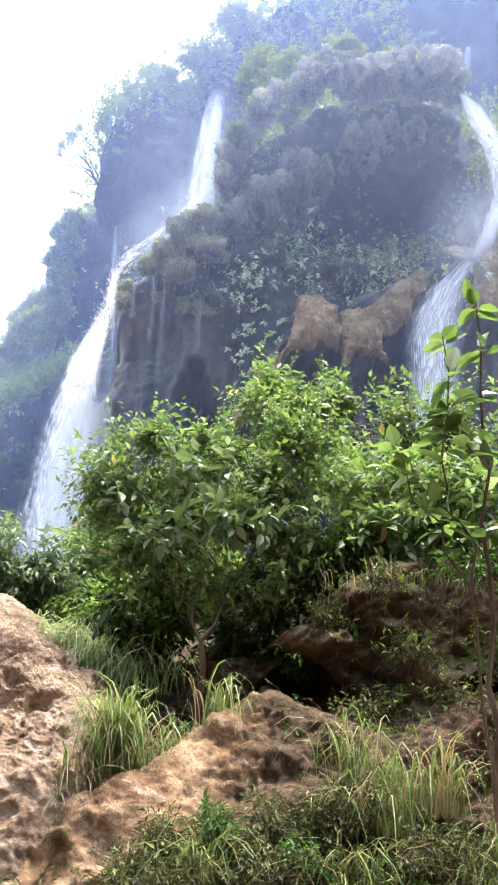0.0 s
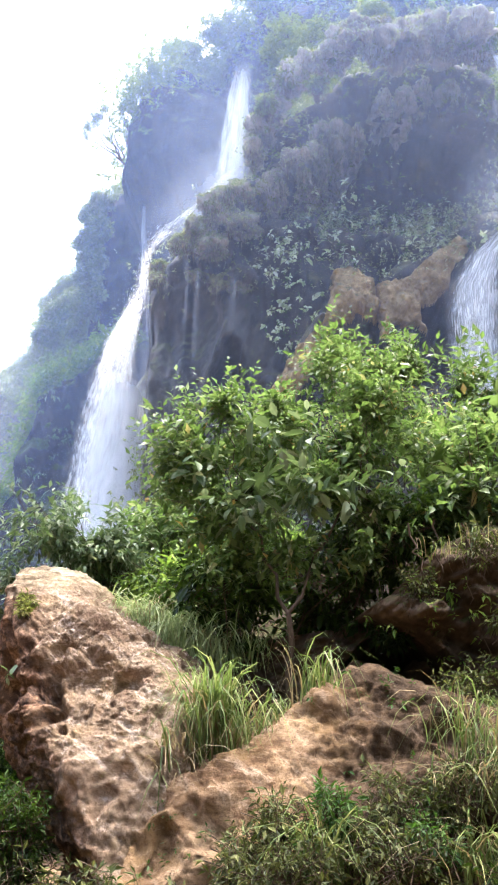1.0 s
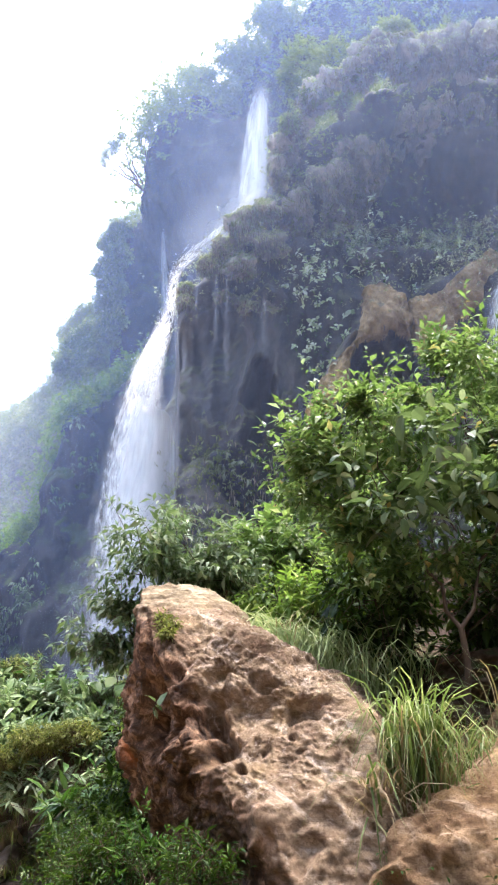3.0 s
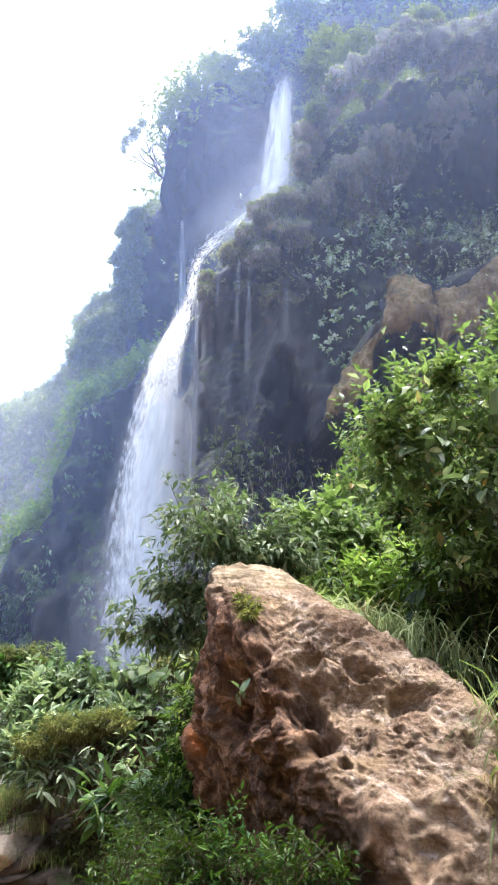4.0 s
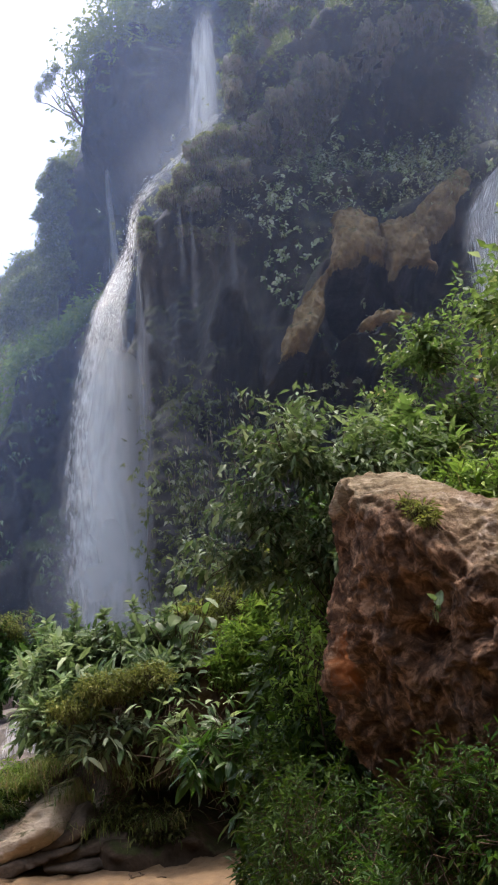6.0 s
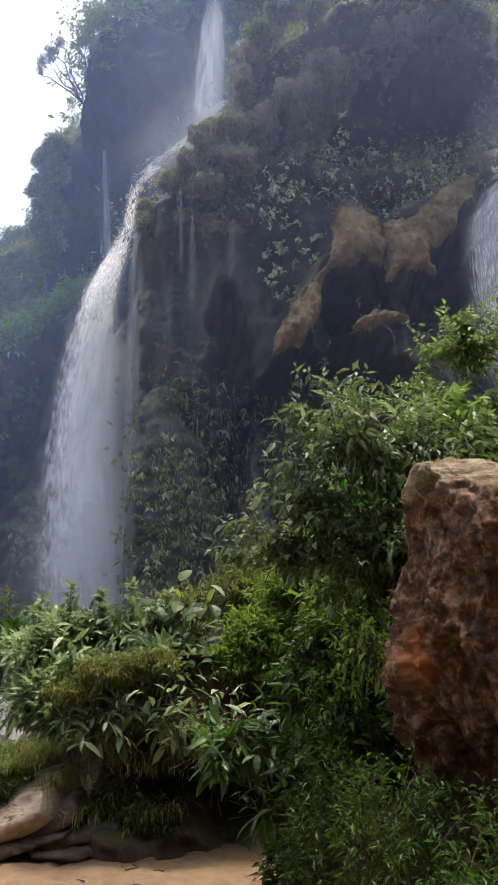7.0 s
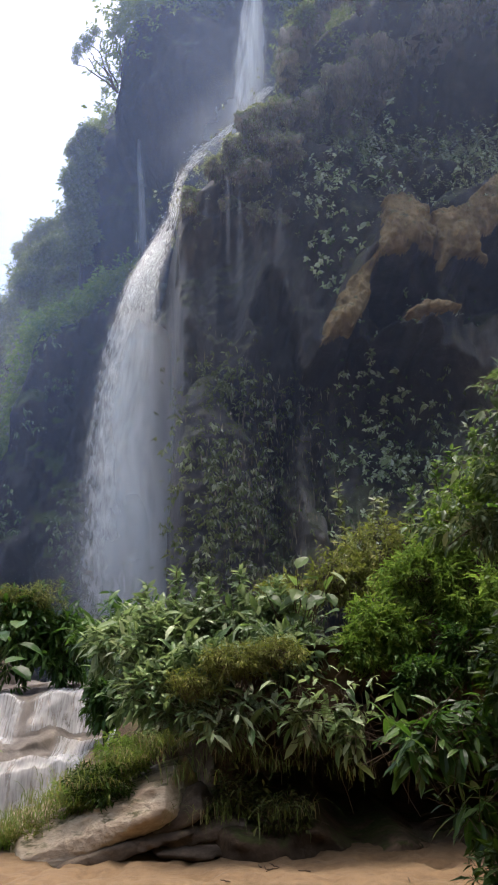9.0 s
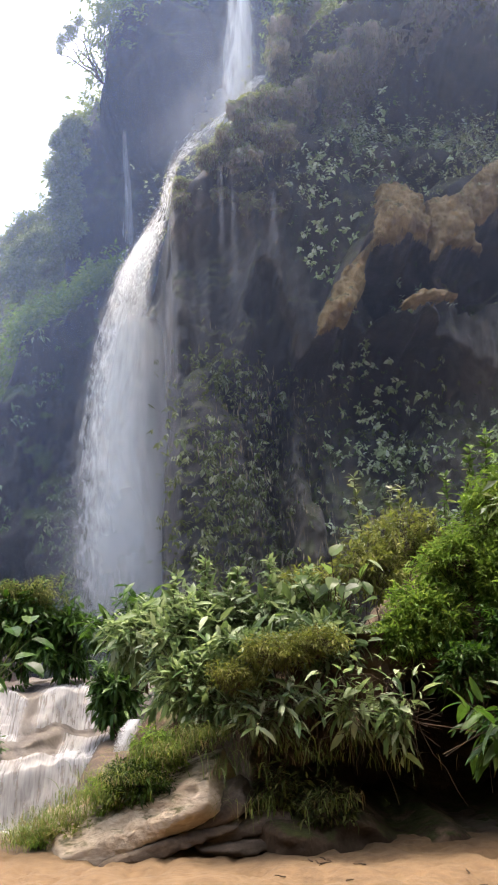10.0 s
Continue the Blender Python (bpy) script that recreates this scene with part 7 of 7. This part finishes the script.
CLUMPS = [(-0.6, 20.9), (1.5, 21.6), (3.2, 22.7), (1.8, 20.6), (-0.4, 18.2), (-0.3, 16.7), (0.3, 15.7), (3.5, 15.0), (0.5, 16.3), (2.6, 12.2), (3.6, 10.8), (2.1, 9.1), (-0.4, 9.6), (4.8, 21.3), (0.7, 13.4), (-1.0, 20.4)]
rng = np.random.default_rng(618)
CLUMPS = CLUMPS + [(float(rng.uniform(-1.5, 8.5)), float(rng.uniform(19.5, 24))) for _ in range(12)] + [(float(rng.uniform(0, 7)), float(rng.uniform(3, 12))) for _ in range(12)]


def clumped(x, z, size):
    return sum(np.exp(-((x - cx) ** 2 + (z - cz) ** 2) / (size * (0.6 + 0.8 * ((i * 37) % 10) / 10)) ** 2) for i, (cx, cz) in enumerate(CLUMPS))


cover("vines", DP, 900, lambda x, y, z, n: clumped(x, z, 0.23) ** 1.3 * bare_tan(x, z), 7, 0.165, M_vine, "pale broad-leaved vines in clumps on the tufa cliff", 611, 0.55, 0.2, 0.35, 0.3, 2, True)
cover("vines", DP, 1100, lambda x, y, z, n: clumped(x, z, 0.7) * bare_tan(x, z), 6, 0.09, M_leaf_dark, "small dark leaves creeping round the vines", 612, 0.5, 0.16, 0.4, 0.12)
cover("vines", DP, 2000, lambda x, y, z, n: smooth(0.05, 0.4, fbm(x * 1.1, 0 * y, z * 0.6, 603, 3)) * (z > 1) * (z < 12.5) * (x > -5.9) * (x < 7) * (0.2 + smooth(-3, -5, x)), 6, 0.13, M_leaf_mossy, "drooping leaves covering the foot of the cliff", 613, 0.35, 0.2, 0.9, 0.12, 0, True)
cover("vines", DP, 900, lambda x, y, z, n: smooth(0.12, 0.4, fbm(x * 0.9, 0 * y, z * 0.9, 605, 3)) * (z > 2) * (z < 12.8) * (x > -5.95) * (x < 6) * (0.35 + smooth(-1.5, -3.0, x + 0.15 * (z - 8))), 6, 0.19, M_leaf_cliff, "broad pale leaves draped down the foot of the cliff", 616, 0.45, 0.3, 1.1, 0.25, 1, True)
beard(DP, 1800, lambda x, y, z, n: (0.2 + smooth(-0.1, 0.4, fbm(x * 1.4, 0 * y, z * 0.5, 607, 3))) * (z > 1) * (z < 13) * (x > -5.3) * (x < -1), 0.3, 0.05, M_beard, "olive moss strands hanging down the cliff's foot", 614)
cover("moss_growth", DP, 6500, lambda x, y, z, n: smooth(0.1, 0.7, n[:, 2]) * (0.3 + smooth(-0.2, 0.5, fbm(x * 0.7, y, z * 0.7, 602, 2))) * (z > 18.5) * (z < 40) * (x < 12) * (y < 40), 6, 0.095, M_hood, "low grey-green growth on the cliff's brows", 615, 0.45, 0.14, 0.4, 0.08)
cover("moss_growth", DP, 3500, lambda x, y, z, n: smooth(0.3, 0.7, n[:, 2]) * (z > 25) * (y < 42) * (x > -3) * (x < 13), 6, 0.15, M_leaf_far, "small green bushes along the cliff's upper ledges", 617, 0.45, 0.25, 0.3, 0.2)
for i, BP in enumerate(BOSSES):
    wide = float(np.ptp(BP[..., 0]))
    cover("moss_growth", BP, int((260 if i < 15 else 140) + (420 if i < 15 else 240) * wide), lambda x, y, z, n: (0.04 + smooth(0.25, 0.75, n[:, 2])) * (n[:, 1] < 0.1), 4, 0.085, (M_hood, M_leaf_cliff, M_hood, M_hood if i < 15 else M_moss)[i % 4], "low grey-green growth on a tufa hood", 820 + i, 0.42, 0.09, 0.5, 0.03)
    beard(BP, int(80 + 90 * wide), lambda x, y, z, n: smooth(0.2, -0.1, (z - z.mean()) / np.ptp(z)) * (n[:, 1] < -0.05), 0.2, 0.035, M_beard, "brown moss hanging from a tufa hood", 870 + i)
cover("treetops", RP, 11000, lambda x, y, z, n: (0.35 + smooth(-0.1, 0.3, fbm(x * 0.35, y * 0.2, z * 0.35, 622, 3))) * smooth(-3.6, -0.5, z - wall_top(x)) * (y < 58) * (x < 26) * (0.12 + smooth(-10.8, -9.6, x)) + 0.2 * smooth(0.15, 0.6, fbm(x * 0.3, 0, z * 0.3, 621, 3)) * (z > 24) * (x > -2) * (x < 20), 8, 0.255, M_leaf_far, "leafy treetops along the cliff's edge", 623, 0.45, 0.4, 0.3, 0.7)
cover("treetops", HP, 15000, lambda x, y, z, n: (0.25 + smooth(-0.1, 0.4, fbm(x * 0.22, 0, z * 0.22, 625, 3))) * (x > -48) * (z > 3) * (x < -13.2) * smooth(-40, -22, x) * (0.06 + smooth(-13.5, -20, x - 0.35 * (z - 14))) + 1.5 * smooth(-4, 0, z - slope_top(x)) * (y < 110) * (x > -40), 7, 0.27, M_leaf_hill, "dense bushes covering the hillside", 627, 0.5, 0.5, 0.3, 0.7)
cover("vines", FP, 4600, lambda x, y, z, n: smooth(0.5, 0.25, cells(x * 0.5, 0 * y, z * 0.4, 629)) * (0.15 + 1.5 * smooth(12, 3, z)), 6, 0.27, M_leaf_grey, "drooping leaves beside the fall's foot", 631, 0.35, 0.3, 0.8)

cover("treetops", FP, 2000, lambda x, y, z, n: smooth(-1.5, 0.1, z - flank_top(x)) * (y < 52) * (x < -9.6) * (x > -18), 7, 0.24, M_fern, "bright bushes along the top of the dark wall", 633, 0.45, 0.5, 0.3, 0.8)
# bushes leaning out from the cliff above the falls
for i, (c, r, n) in enumerate([((1.0, 41.5, 35.5), (2.2, 1.2, 3.0), 420), ((-0.8, 42.5, 37.0), (1.6, 1.0, 2.4), 320), ((3.2, 33.5, 31.3), (0.9, 0.7, 0.75), 240), ((7.9, 33.0, 29.9), (0.7, 0.5, 0.9), 200), ((1.3, 33.3, 29.4), (0.6, 0.5, 0.45), 120), ((5.3, 33.4, 31.0), (0.5, 0.4, 0.4), 100), ((-0.7, 33.4, 28.0), (0.5, 0.4, 0.45), 100), ((-1.6, 33.3, 26.7), (0.45, 0.35, 0.4), 90), ((0.6, 32.6, 27.2), (0.5, 0.35, 0.3), 90), ((-4.8, 46.0, 41.8), (1.6, 1.0, 1.2), 260), ((-7.4, 46.5, 40.4), (1.3, 1.0, 1.0), 220), ((-2.7, 46.0, 44.5), (1.4, 1.0, 1.6), 260)]):
    shrub("cliff_tree", (c[0], c[1] + 1.0, c[2] - r[2] * 0.8), [c], [r], int(n * 1.8), 8, 0.17, M_leaf_far, "bushy green tree growing out of the cliff", "tree", "cliff trees", 0.3, 0.42, 1, 8, 0.4, 0.05, 640 + i)
# trees along the hillside's skyline
for i, (x, drop, r) in enumerate([(-15.0, 0.6, 1.2), (-15.9, 1.2, 1.3), (-16.9, 1.0, 1.2), (-18.0, 0.6, 1.3), (-19.6, 0.5, 1.4), (-21.2, 0.6, 1.3), (-23.0, 0.4, 1.4), (-17.4, 4.0, 1.4), (-19.4, 5.0, 1.5)]):
    z = float(slope_top(np.array(x))) - drop
    y = float(slope_y(np.array([x]), np.array([z]))[0]) - 0.6
    shrub("hill_tree", (x, y + 0.6, z - 1.2), [(x, y, z + 0.3), (x + 0.6, y, z - 0.3), (x - 0.7, y, z - 0.2)], [(r, r * 0.8, r * 0.8), (r * 0.7, r * 0.7, r * 0.6), (r * 0.7, r * 0.7, r * 0.6)], 420, 7, 0.2, M_leaf_far, "leafy tree on the hillside's skyline", "tree", "hillside trees", 0.3, 0.42, 0, 6, 0.4, 0.05, 960 + i)
# pale bushes clinging below the overhanging shoulder, and the greyer ones beneath them
for i, (x, y, z, r) in enumerate([(-12.6, 50, 32.2, 0.8), (-13.1, 50, 31.2, 0.9), (-12.7, 49.8, 30.2, 0.9), (-13.3, 50, 29.2, 0.9), (-12.9, 49.8, 28.0, 0.9), (-13.2, 49.9, 26.9, 0.9), (-12.8, 49.6, 25.6, 0.9), (-13.0, 49.6, 24.4, 0.8), (-15.0, 54, 27.0, 1.1), (-15.9, 54, 26.2, 1.2), (-14.6, 53.6, 25.8, 1.1), (-16.3, 53.8, 24.6, 1.3), (-14.5, 53.2, 24.4, 1.1), (-15.6, 54.4, 23.4, 1.3), (-14.3, 53.0, 23.0, 1.1)]):
    shrub("hill_tree", (x + 0.4, y + 1.2, z - 0.6), [(x, y, z), (x + 0.5 * r, y, z - 0.5 * r), (x - 0.5 * r, y, z - 0.35 * r)], [(r, r * 0.8, r * 0.7), (r * 0.7, r * 0.7, r * 0.6), (r * 0.6, r * 0.6, r * 0.5)], 380, 7, 0.19, M_leaf_hill, "pale leafy bush clinging to the rock below the overhang" if i < 8 else "greyish fine-leaved bush on the steep rock", "tree", "hillside trees", 0.3, 0.42, 0, 6, 0.4, 0.05, 980 + i)
# the two thin trees leaning out over the edge
shrub("edge_tree", (-10.66, 47.0, 32.7), [(-12.3, 46.0, 35.4), (-12.8, 46.0, 34.7), (-11.9, 46.0, 35.9), (-12.4, 46.0, 34.9), (-12.9, 46.0, 34.1)], [(0.5, 0.5, 0.35), (0.4, 0.4, 0.4), (0.4, 0.4, 0.3), (0.4, 0.4, 0.3), (0.3, 0.3, 0.3)], 520, 6, 0.085, M_leaf_far, "thin tree leaning out over the cliff's edge", "tree", "edge trees", 0.3, 0.4, 1, 5, 0.2, 0.06, 650)
shrub("edge_tree", (-10.4, 46.9, 33.6), [(-10.5, 46.3, 36.7), (-10.1, 46.3, 37.4), (-10.8, 46.3, 37.2), (-10.9, 46.3, 36.2), (-10.2, 46.3, 35.9)], [(0.45, 0.4, 0.4), (0.45, 0.4, 0.4), (0.35, 0.3, 0.35), (0.3, 0.3, 0.3), (0.4, 0.3, 0.5)], 420, 6, 0.085, M_leaf_far, "thin tree leaning out over the cliff's edge", "tree", "edge trees", 0.3, 0.4, 1, 5, 0.2, 0.05, 652)
# twigs and dead leaves lying on the sand
rng = np.random.default_rng(700)
for i in range(16):
    x, y = rng.uniform(-6.5, -2.2), rng.uniform(11.2, 13.0)
    a = rng.uniform(0, math.pi)
    d = np.array([math.cos(a), math.sin(a), 0]) * rng.uniform(0.04, 0.13)
    p = np.array([x, y, gz(x, y) + 0.008])
    tagged(part("twig", tubes("twig", [(bent(p - d, p + d, rng, 6, 0.06), np.linspace(0.009, 0.004, 6))], 5), M_bark), "small dark twig lying on the sand", "twig", "twigs on the sand")
